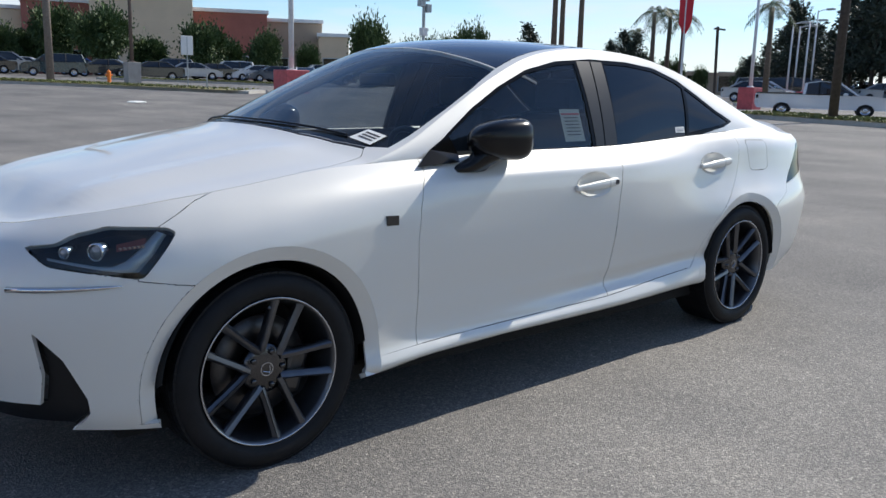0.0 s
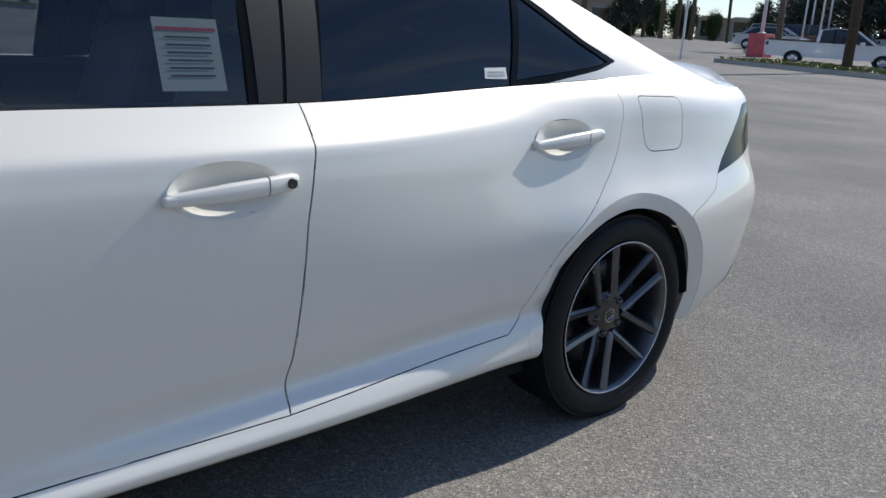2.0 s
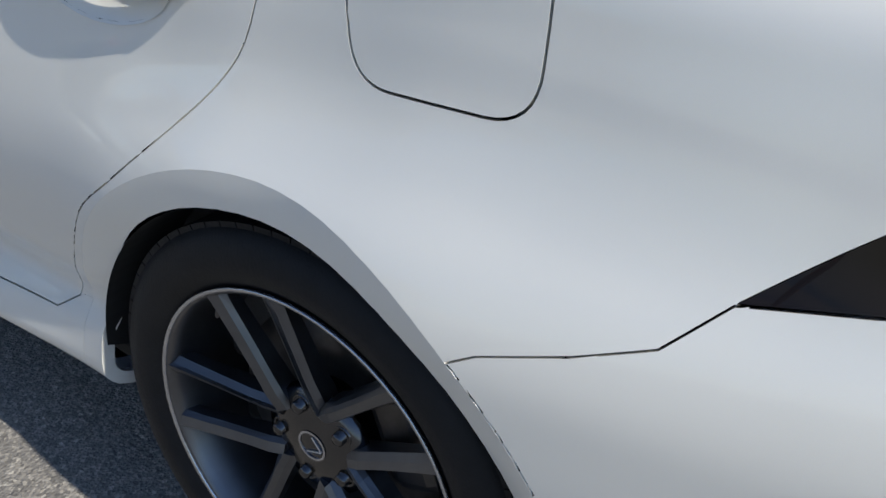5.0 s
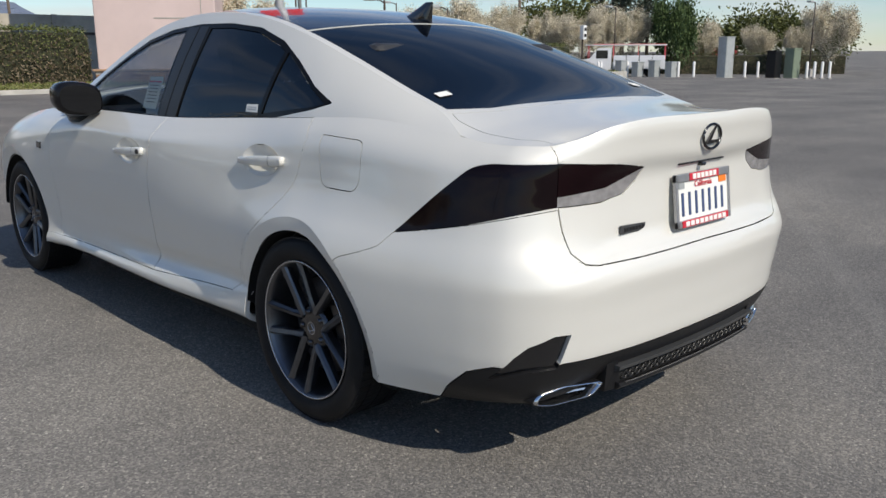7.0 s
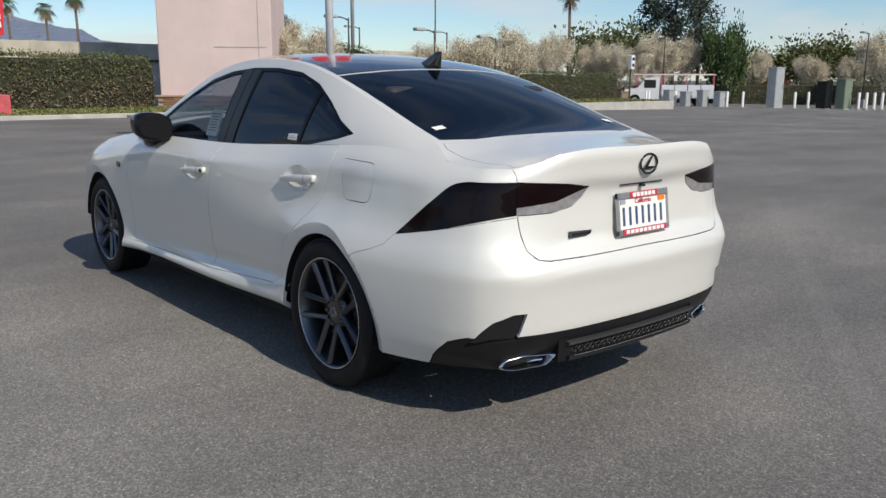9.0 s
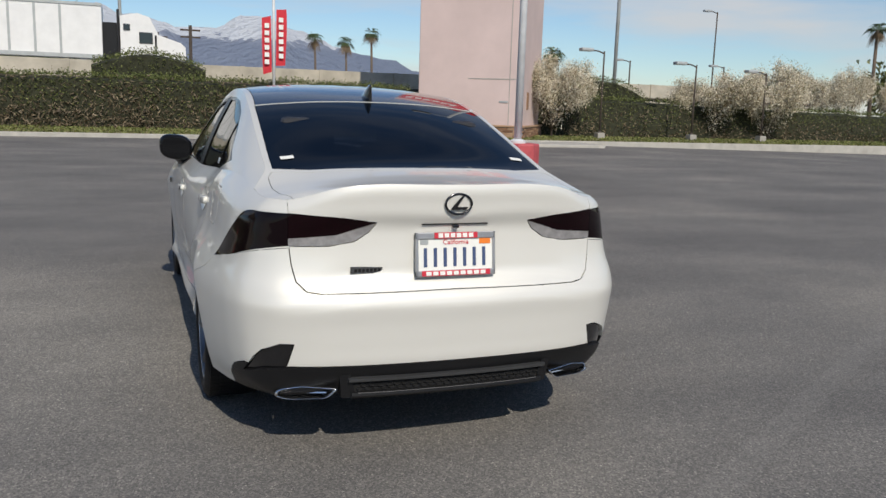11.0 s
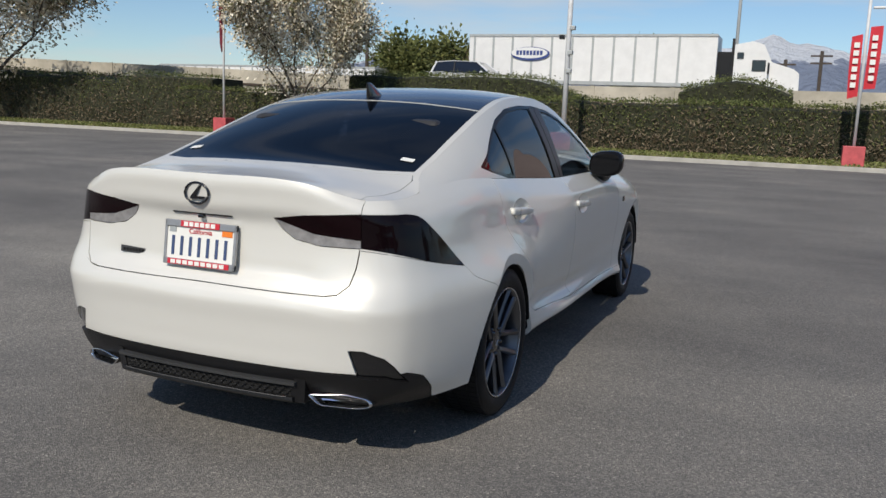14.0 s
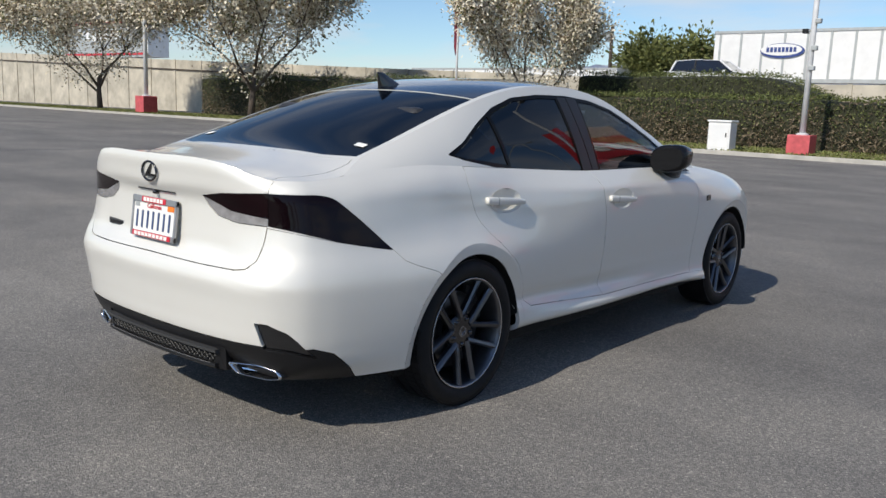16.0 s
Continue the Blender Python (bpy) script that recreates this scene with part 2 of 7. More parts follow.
# ---- building helpers ----
def part(name, bm, material, parent, label="", smooth=False, normals=None):
    """Links a bmesh as one mesh object under a thing or under a part."""
    me = bpy.data.meshes.new(name)
    bmesh.ops.recalc_face_normals(bm, faces=bm.faces) if normals is None else None
    bm.to_mesh(me)
    bm.free()
    for mat in (material if isinstance(material, (list, tuple)) else [material]):
        me.materials.append(mat)
    if smooth:
        me.shade_smooth()
    ob = new(name, me)
    ob.parent = parent
    if label:
        tagged(ob, label)
    return ob


def thing(name, label, category, group="", at=(0, 0, 0), turn=0.0, kind=""):
    ob = new(name)
    ob.matrix_world = pose(*at, 0, 0, turn)
    return tagged(ob, label, category, group, kind)


def solid(name, bm, material, label, category, group="", kind="", smooth=False):
    return tagged(part(name, bm, material, None, smooth=smooth), label, category, group, kind)


def box(bm, x0, x1, y0, y1, z0, z1, bevel=0.0, seg=2):
    r = bmesh.ops.create_cube(bm, size=1.0)
    for v in r["verts"]:
        v.co = Vector(((x0 + x1) / 2 + v.co.x * (x1 - x0), (y0 + y1) / 2 + v.co.y * (y1 - y0), (z0 + z1) / 2 + v.co.z * (z1 - z0)))
    if bevel:
        es = list({e for v in r["verts"] for e in v.link_edges})
        bmesh.ops.bevel(bm, geom=es, offset=bevel, segments=seg, affect="EDGES", profile=0.5)
    return bm


def boxed(*a, **k):
    return box(bmesh.new(), *a, **k)


def tube(bm, pts, radii, n=10, cap=True):
    """A round bar through points, with a radius at each."""
    pts = [Vector(p) for p in pts]
    radii = radii if isinstance(radii, (list, tuple)) else [radii] * len(pts)
    rings = []
    up = Vector((0, 0, 1))
    for i, p in enumerate(pts):
        d = (pts[min(i + 1, len(pts) - 1)] - pts[max(i - 1, 0)]).normalized()
        a = d.cross(up if abs(d.z) < 0.95 else Vector((1, 0, 0))).normalized()
        b = d.cross(a)
        rings.append([bm.verts.new(p + radii[i] * (math.cos(2 * math.pi * k / n) * a + math.sin(2 * math.pi * k / n) * b)) for k in range(n)])
    for r0, r1 in zip(rings, rings[1:]):
        for k in range(n):
            bm.faces.new((r0[k], r0[(k + 1) % n], r1[(k + 1) % n], r1[k]))
    if cap:
        bm.faces.new(rings[0])
        bm.faces.new(rings[-1])
    return bm


def lathe(bm, prof, n=48, axis="x", centre=(0, 0, 0), closed=False):
    """Turns a profile of (along the axis, radius) round that axis."""
    rings = []
    for a, r in prof:
        ring = []
        for k in range(n):
            c, s = math.cos(2 * math.pi * k / n) * r, math.sin(2 * math.pi * k / n) * r
            v = (a, c, s) if axis == "x" else (c, a, s) if axis == "y" else (c, s, a)
            ring.append(bm.verts.new(Vector(v) + Vector(centre)))
        rings.append(ring)
    pairs = list(zip(rings, rings[1:])) + ([(rings[-1], rings[0])] if closed else [])
    for r0, r1 in pairs:
        for k in range(n):
            bm.faces.new((r0[k], r0[(k + 1) % n], r1[(k + 1) % n], r1[k]))
    return bm


def slab(bm, poly, depth, plane="xz", at=0.0):
    """A flat plate from a polygon, depth thick along the missing axis from at."""
    def p3(a, b, d):
        return (a, d, b) if plane == "xz" else (d, a, b) if plane == "yz" else (a, b, d)
    lo = [bm.verts.new(p3(a, b, at)) for a, b in poly]
    hi = [bm.verts.new(p3(a, b, at + depth)) for a, b in poly]
    bm.faces.new(lo)
    bm.faces.new(hi[::-1])
    k = len(poly)
    for i in range(k):
        bm.faces.new((lo[i], lo[(i + 1) % k], hi[(i + 1) % k], hi[i]))
    return bm


def curve(ys, vs):
    """A smooth curve through points."""
    ys, vs = np.array(ys, float), np.array(vs, float)
    d = np.gradient(vs, ys)
    for i in range(len(ys) - 1):
        if vs[i] == vs[i + 1]:
            d[i] = d[i + 1] = 0
    def f(y):
        y = np.clip(y, ys[0], ys[-1])
        i = np.clip(np.searchsorted(ys, y) - 1, 0, len(ys) - 2)
        h = ys[i + 1] - ys[i]
        u = (y - ys[i]) / h
        return ((2 * u**3 - 3 * u**2 + 1) * vs[i] + (u**3 - 2 * u**2 + u) * h * d[i]
                + (-2 * u**3 + 3 * u**2) * vs[i + 1] + (u**3 - u**2) * h * d[i + 1])
    return f


# ---- the sedan's shell ----
# plan outline at the waist, half, from the middle of the tail round to the middle of the nose
OX = [0, .20, .40, .562, .678, .753, .799, .829, .857, .884, .900, .900, .886, .869, .863, .862, .861, .862, .869, .879, .887, .888, .873, .838, .775, .69, .57, .40, .2, 0]
OY = [-2.412, -2.408, -2.392, -2.363, -2.317, -2.247, -2.15, -2.04, -1.90, -1.72, -1.52, -1.36, -1.18, -1.0, -.8, -.4, 0, .45, .78, 1.0, 1.22, 1.42, 1.61, 1.77, 1.90, 2.01, 2.11, 2.18, 2.215, 2.225]
_d = np.concatenate([[0], np.cumsum(np.hypot(np.diff(OX), np.diff(OY)))])
fx, fy = curve(_d, OX), curve(_d, OY)
STATIONS = {  # at outline places: height, how far the wall lies inside the outline
    0.0: [(.18, .36), (.25, .27), (.285, .20), (.30, .13), (.33, .062), (.38, .035), (.46, .022), (.55, .010), (.592, .002), (.612, 0), (.628, .005), (.650, .013), (.668, .030), (.688, .037), (.704, .053), (.720, .060), (.76, .064), (.84, .068), (.885, .066), (.905, .058), (.925, .044), (.98, .034), (1.03, .027), (1.05, .032)],
    0.42: [(.18, .32), (.245, .16), (.27, .11), (.30, .085), (.33, .060), (.38, .035), (.46, .022), (.55, .010), (.592, .002), (.612, 0), (.628, .005), (.650, .013), (.668, .030), (.688, .037), (.704, .051), (.720, .057), (.76, .061), (.84, .065), (.885, .063), (.905, .056), (.925, .045), (.98, .035), (1.02, .031), (1.04, .036)],
    0.67: [(.18, .26), (.245, .12), (.27, .085), (.30, .070), (.33, .056), (.38, .035), (.46, .022), (.55, .009), (.592, .002), (.612, 0), (.632, .005), (.66, .014), (.72, .042), (.80, .060), (.88, .066), (.93, .069), (.96, .076), (.985, .096)],
    0.85: [(.18, .18), (.25, .12), (.30, .06), (.38, .03), (.46, .016), (.55, .004), (.62, 0), (.68, .012), (.74, .034), (.80, .048), (.88, .062), (.93, .074), (.965, .095), (.985, .123)],
    1.12: [(.18, .07), (.25, .05), (.32, .03), (.42, .012), (.55, .001), (.62, .002), (.68, .014), (.73, .032), (.80, .048), (.88, .066), (.94, .086), (.98, .125), (1.01, .165)],
    1.42: [(.18, .05), (.25, .03), (.32, .02), (.42, .006), (.55, 0), (.62, .006), (.68, .030), (.74, .068), (.80, .096), (.88, .112), (.95, .124), (.99, .15), (1.03, .20)],
    1.72: [(.18, .05), (.25, .03), (.32, .02), (.42, .006), (.55, 0), (.62, .006), (.68, .030), (.74, .070), (.80, .096), (.88, .108), (.95, .118), (.985, .135), (1.02, .165)],
    2.10: [(.18, .16), (.245, .115), (.262, .05), (.275, .03), (.34, .022), (.375, .034), (.392, .050), (.46, .038), (.60, .020), (.70, .028), (.78, .042), (.86, .057), (.91, .076), (.955, .106), (1.0, .142)],
    2.6: [(.18, .16), (.240, .115), (.256, .022), (.268, .006), (.315, .008), (.338, .022), (.352, .040), (.45, .030), (.60, .010), (.70, .005), (.78, .006), (.86, .014), (.898, .023), (.914, .040), (.945, .070), (.975, .105)],
    3.5: [(.18, .16), (.240, .115), (.256, .018), (.266, .006), (.296, .010), (.312, .024), (.45, .024), (.60, .010), (.70, .005), (.78, .005), (.86, .012), (.892, .020), (.907, .036), (.935, .066), (.965, .100)],
    3.92: [(.18, .12), (.222, .07), (.236, .018), (.248, .008), (.292, .014), (.306, .022), (.45, .024), (.60, .010), (.70, .004), (.78, .006), (.86, .022), (.89, .040), (.92, .072), (.95, .115)],
    4.2: [(.18, .08), (.210, .04), (.224, .014), (.30, .012), (.40, .014), (.50, .010), (.60, .004), (.70, .002), (.76, .004), (.82, .022), (.87, .055), (.90, .09), (.935, .145)],
    4.55: [(.18, .05), (.25, .02), (.35, .01), (.45, .004), (.55, .0), (.65, .002), (.72, .010), (.78, .032), (.82, .058), (.855, .09), (.89, .145)],
    5.0: [(.18, .05), (.25, .02), (.35, .008), (.45, .002), (.55, 0), (.62, .006), (.69, .02), (.74, .04), (.77, .065), (.80, .10), (.835, .15)],
    5.35: [(.18, .055), (.25, .02), (.35, .008), (.45, .002), (.55, 0), (.62, .01), (.68, .03), (.72, .06), (.75, .09), (.77, .12), (.79, .16)],
    6.6: [(.18, .10), (.25, .04), (.35, .01), (.45, .0), (.55, 0), (.62, .01), (.66, .025), (.70, .05), (.725, .08), (.74, .11), (.75, .14)],
}
# the shell's upper edge, and lower edge, along the outline
SK = [0, .42, .67, .85, 1.12, 1.42, 1.72, 2.10, 2.6, 3.5, 3.92, 4.2, 4.55, 5.0, 5.35, 6.6]
ztop = curve(SK, [STATIONS[k][-1][0] for k in SK])
zbot = curve([0, .5, .75, .95, 1.1, 1.35, 1.55, 2.0, 2.3, 3.9, 4.6, 5.1, 6.6], [.280, .250, .245, .242, .242, .24, .232, .205, .188, .185, .20, .22, .22])
_rows = {k: curve([z for z, _ in STATIONS[k]], [i for _, i in STATIONS[k]]) for k in SK}
NS, NV = 230, 66
ss = np.linspace(0, _d[-1], NS)
S_MAX = _d[-1]
SHELL, INS, NRM = np.zeros((NS, NV, 3)), np.zeros((NS, NV)), np.zeros((NS, 2))
for i, s in enumerate(ss):
    e = 1e-3
    t = np.array([fx(min(s + e, S_MAX)) - fx(max(s - e, 0)), fy(min(s + e, S_MAX)) - fy(max(s - e, 0))])
    t /= np.hypot(*t)
    nrm = np.array([t[1], -t[0]])
    if i in (0, NS - 1):
        nrm = np.array([0, -1.0 if i == 0 else 1.0])
    k1 = min(np.searchsorted(SK, s), len(SK) - 1)
    k0 = max(k1 - 1, 0)
    u = 0 if k0 == k1 else np.clip((s - SK[k0]) / (SK[k1] - SK[k0]), 0, 1)
    a, b = SK[k0], SK[k1]
    for j in range(NV):
        v = (j / (NV - 1)) ** 1.25
        za, zb_ = [zbot(s) + (STATIONS[k][-1][0] - zbot(s)) * v for k in (a, b)]
        ins = (1 - u) * _rows[a](za) + u * _rows[b](zb_)
        z = zbot(s) + (ztop(s) - zbot(s)) * v
        INS[i, j] = ins
        SHELL[i, j] = (fx(s), fy(s), z)
        NRM[i] = nrm
# ease the wall's inset along the car's length, so that its light flows
wide = np.clip(np.minimum((ss - .75) / .4, (5.4 - ss) / .4), .15, 1) * .17
for i, s in enumerate(ss):
    w = np.exp(-.5 * ((ss - s) / wide[i]) ** 2)
    w *= (np.abs(ss - s) <= min(s, S_MAX - s) + 1e-6)
    ins = (w[:, None] * INS).sum(0) / w.sum()
    SHELL[i, :, 0] -= NRM[i, 0] * ins
    SHELL[i, :, 1] -= NRM[i, 1] * ins
SHELL[0, :, 0] = SHELL[-1, :, 0] = 0
EDGE = SHELL[:, -1, :]
Y_A, Y_C = 0.97, -2.0         # feet of the windscreen pillar and of the rear pillar
_side = EDGE[(EDGE[:, 0] > 0.5)]
ex = lambda y: np.interp(y, _side[:, 1], _side[:, 0])
ez = lambda y: np.interp(y, _side[:, 1], _side[:, 2])
# roof rail: where the side of the cabin turns into the roof
RY = [Y_C, -1.85, -1.7, -1.4, -1.1, -.82, -.5, -.2, .05, .3, .55, .8, Y_A]
rx = curve(RY, [ex(Y_C), .622, .614, .602, .588, .575, .566, .568, .590, .630, .680, .732, ex(Y_A)])
rz = curve(RY, [ez(Y_C), 1.058, 1.105, 1.205, 1.298, 1.360, 1.388, 1.380, 1.334, 1.240, 1.122, 1.004, ez(Y_A)])
ZC = curve([-2.40, -2.2, -2.02, -1.92, -1.6, -1.3, -1.12, -.9, -.6, -.3, 0, .25, .42, .6, .85, .98, 1.06, 1.13, 1.25, 1.5, 1.8, 2.0, 2.12, 2.2],
           [1.05, 1.048, 1.058, 1.07, 1.188, 1.295, 1.345, 1.388, 1.418, 1.43, 1.425, 1.393, 1.335, 1.255, 1.135, 1.072, 1.040, 1.026, 1.003, .951, .886, .832, .785, .745])
BOW = curve([-2.28, -2.1, -1.9, -1.2, -.6, .2, .6, .97, 1.2, 1.6, 1.95, 2.15], [-.09, -.05, -.03, -.03, 0, .06, .10, .14, .12, .07, .04, .06])
NT = 30
tt = np.linspace(0, 1, NT)
y_first, y_last = _side[0, 1], _side[-1, 1]
_ri = int(np.argmax(EDGE[:, 0] > 0.5))
_fi = NS - 1 - int(np.argmax(EDGE[::-1, 0] > 0.5))
tops = sorted(set(np.round(np.concatenate([np.linspace(y_first, y_last, 150), np.linspace(y_first, y_first + .2, 14), np.linspace(y_last - .2, y_last, 14)]), 4)))
TOP = np.zeros((len(tops), NT, 3))
for i, y0 in enumerate(tops):
    cabin = Y_C < y0 < Y_A
    xe, ze = (float(rx(y0)), float(rz(y0))) if cabin else (ex(y0), ez(y0))
    for j, t in enumerate(tt):
        x = xe * t
        y = y0 + float(BOW(y0)) * (1 - t**2)
        yc = y0 + float(BOW(y0))
        zc = float(ZC(yc))
        z = zc + (ze - zc) * t**2.4
        fold = min(1, max(0, (y - 1.02) / .15)) * min(1, max(0, (1.98 - y) / .2))
        if fold > 0:                      # the bonnet's raised middle falls off beside the wings
            xf = .60 - .10 * (y - 1.0)
            z += fold * (.009 * math.exp(-((x - xf + .08) / .07) ** 2) - .005 * math.exp(-((x - xf - .07) / .06) ** 2))
        w = math.exp(-((y0 - y_first) / 0.10) ** 2)
        if w > 1e-3:
            seg = EDGE[:_ri + 1]
            y = (1 - w) * y + w * (np.interp(x, seg[:, 0], seg[:, 1]) + y0 - y_first)
            z = (1 - w) * z + w * (np.interp(x, seg[:, 0], seg[:, 2]) + (ze - ez(y_first)) * t)
        w = math.exp(-((y_last - y0) / 0.10) ** 2)
        if w > 1e-3:
            seg = EDGE[_fi:][::-1]
            y = (1 - w) * y + w * (np.interp(x, seg[:, 0], seg[:, 1]) + y0 - y_last)
            z = (1 - w) * z + w * (np.interp(x, seg[:, 0], seg[:, 2]) + (ze - ez(y_last)) * t)
        TOP[i, j] = (x, y, z)
# ease the glass and roof along the car
_ty = np.array(tops)
_keep = np.clip(np.minimum((_ty + 2.02) / .12, (1.02 - _ty) / .10), 0, 1)
_soft = TOP.copy()
for i, y0 in enumerate(tops):
    w = np.exp(-.5 * ((_ty - y0) / .07) ** 2)
    m_ = (w[:, None] * (TOP[:, :, 2] - TOP[i:i + 1, :, 2])).sum(0) / w.sum()
    dy_ = (w[:, None] * (TOP[:, :, 1] - TOP[i:i + 1, :, 1])).sum(0) / w.sum()
    _soft[i, :, 2] += _keep[i] * m_ * (1 - tt ** 6)
    _soft[i, :, 1] += _keep[i] * dy_ * (1 - tt ** 6)
TOP = _soft
NC = 24
cys = np.linspace(Y_C, Y_A, 130)
SIDE = np.zeros((len(cys), NC, 3))
for i, y in enumerate(cys):
    for j in range(NC):
        v = j / (NC - 1)
        SIDE[i, j] = (ex(y) + (float(rx(y)) - ex(y)) * v + 0.016 * 4 * v * (1 - v) * min(1, (float(rz(y)) - ez(y)) / .2), y, ez(y) + (float(rz(y)) - ez(y)) * v)


def grid_normals(g, flip):
    a = np.gradient(g, axis=0)
    b = np.gradient(g, axis=1)
    n = np.cross(a, b)
    n /= np.maximum(np.linalg.norm(n, axis=2, keepdims=True), 1e-9)
    return -n if flip else n


def sheet(g, flip=False):
    """A bmesh from a grid of places, which keeps its smooth normals in a layer."""
    bm = bmesh.new()
    lay = bm.verts.layers.float_vector.new("nrm")
    bm.faces.layers.int.new("tag")
    nn = grid_normals(g, flip)
    vs = [[bm.verts.new(g[i, j]) for j in range(g.shape[1])] for i in range(g.shape[0])]
    for i in range(g.shape[0]):
        for j in range(g.shape[1]):
            vs[i][j][lay] = Vector(nn[i, j])
    for i in range(g.shape[0] - 1):
        for j in range(g.shape[1] - 1):
            q = [vs[i][j], vs[i + 1][j], vs[i + 1][j + 1], vs[i][j + 1]]
            bm.faces.new(q[::-1] if flip else q)
    bmesh.ops.remove_doubles(bm, verts=bm.verts, dist=1e-5)
    return bm


def inside(p, poly):
    x, y = p
    c = False
    for (x0, y0), (x1, y1) in zip(poly, poly[1:] + poly[:1]):
        if (y0 > y) != (y1 > y) and x < (x1 - x0) * (y - y0) / (y1 - y0) + x0:
            c = not c
    return c


def cut(bm, poly, tag, axes=(1, 2), keep=None):
    """Cuts the outline of a polygon, seen along the third axis, into a sheet, and tags the faces within it."""
    a, b = axes
    d = 3 - a - b
    lay = bm.faces.layers.int["tag"]
    for p, q in zip(poly, poly[1:] + poly[:1]):
        lo = (min(p[0], q[0]) - 1e-3, min(p[1], q[1]) - 1e-3)
        hi = (max(p[0], q[0]) + 1e-3, max(p[1], q[1]) + 1e-3)
        fs = []
        for f in bm.faces:
            if keep and not keep(f):
                continue
            us, ws = [v.co[a] for v in f.verts], [v.co[b] for v in f.verts]
            if max(us) >= lo[0] and min(us) <= hi[0] and max(ws) >= lo[1] and min(ws) <= hi[1]:
                fs.append(f)
        if not fs:
            continue
        no = Vector((0, 0, 0))
        no[a], no[b] = q[1] - p[1], p[0] - q[0]
        if no.length < 1e-7:
            continue
        co = Vector((0, 0, 0))
        co[a], co[b] = p
        geom = list({e for f in fs for e in f.edges}) + fs + list({v for f in fs for v in f.verts})
        bmesh.ops.bisect_plane(bm, geom=geom, dist=1e-5, plane_co=co, plane_no=no.normalized())
    for f in bm.faces:
        if keep and not keep(f):
            continue
        c = f.calc_center_median()
        if inside((c[a], c[b]), poly):
            f[lay] = tag


def rounded(poly, r, n=4):
    """A polygon with its corners rounded."""
    out = []
    k = len(poly)
    for i in range(k):
        p, a, b = Vector(poly[i]), Vector(poly[i - 1]), Vector(poly[(i + 1) % k])
        rr = r if not isinstance(r, (list, tuple)) else r[i]
        if rr <= 0:
            out.append(tuple(p))
            continue
        u, w = (a - p), (b - p)
        rr = min(rr, u.length * .45, w.length * .45)
        p0, p1 = p + u.normalized() * rr, p + w.normalized() * rr
        for j in range(n + 1):
            t = j / n
            out.append(tuple((1 - t)**2 * p0 + 2 * t * (1 - t) * p + t * t * p1))
    return out


def arc(cy, cz, r, a0, a1, n):
    return [(cy + r * math.cos(radians(a0 + (a1 - a0) * i / n)), cz + r * math.sin(radians(a0 + (a1 - a0) * i / n))) for i in range(n + 1)]


def panel(name, src, tags, material, parent, gap=0.0023, lip=0.016, side=0, inset=0.0, label="", where=None, bend=None):
    """One panel: the faces with these tags, drawn in a hair at its edge, with a turned-in lip."""
    lay = src.faces.layers.int["tag"]
    nl = src.verts.layers.float_vector["nrm"]
    fs = [f for f in src.faces if f[lay] in tags and (side == 0 or f.calc_center_median().x * side > 0) and (where is None or where(f.calc_center_median()))]
    if not fs:
        return None
    bm = bmesh.new()
    vm, nrm = {}, []
    for f in fs:
        for v in f.verts:
            if v not in vm:
                n = Vector(v[nl]).normalized()
                co = v.co - n * inset
                if bend:
                    co, n = bend(co.copy(), n.copy())
                vm[v] = bm.verts.new(co)
                nrm.append(n)
    bm.verts.index_update()
    for f in fs:
        try:
            bm.faces.new([vm[v] for v in f.verts])
        except ValueError:
            pass
    bm.edges.ensure_lookup_table()
    push = {}
    rim = [e for e in bm.edges if len(e.link_faces) == 1]
    for e in rim:
        f = e.link_faces[0]
        m = (e.verts[0].co + e.verts[1].co) / 2
        dv = (e.verts[1].co - e.verts[0].co)
        if dv.length < 1e-7:
            continue
        w = dv.cross(f.normal if f.normal.length > 0 else Vector((0, 0, 1)))
        if w.length < 1e-9:
            continue
        w.normalize()
        f.normal_update()
        w = dv.normalized().cross(f.normal)
        if w.dot(f.calc_center_median() - m) < 0:
            w = -w
        if abs(m.x) < 1e-4 and abs(w.x) > .9:
            continue
        for v in e.verts:
            push[v] = push.get(v, Vector()) + w
    for v, w in push.items():
        if w.length > 1e-6:
            v.co += w.normalized() * gap
    top_faces = set(bm.faces)
    rim_n = {v: nrm[v.index] for e in rim for v in e.verts}
    if lip:
        low = {v: bm.verts.new(v.co - n * lip) for v, n in rim_n.items()}
        for e in rim:
            if abs(e.verts[0].co.x) < 1e-4 and abs(e.verts[1].co.x) < 1e-4:
                continue
            l = e.link_loops[0]
            a, b = l.vert, l.link_loop_next.vert
            try:
                bm.faces.new((b, a, low[a], low[b]))
            except ValueError:
                pass
    bm.verts.index_update()
    bm.faces.ensure_lookup_table()
    for f in bm.faces:
        f.smooth = f in top_faces
        f.normal_update()
    loops = []
    for f in bm.faces:
        for v in f.verts:
            loops.append(nrm[v.index] if f in top_faces else f.normal.copy())
    me = bpy.data.meshes.new(name)
    bm.to_mesh(me)
    bm.free()
    me.materials.append(material)
    me.normals_split_custom_set(loops)
    ob = new(name, me)
    ob.parent = parent
    if label:
        tagged(ob, label)
    return ob


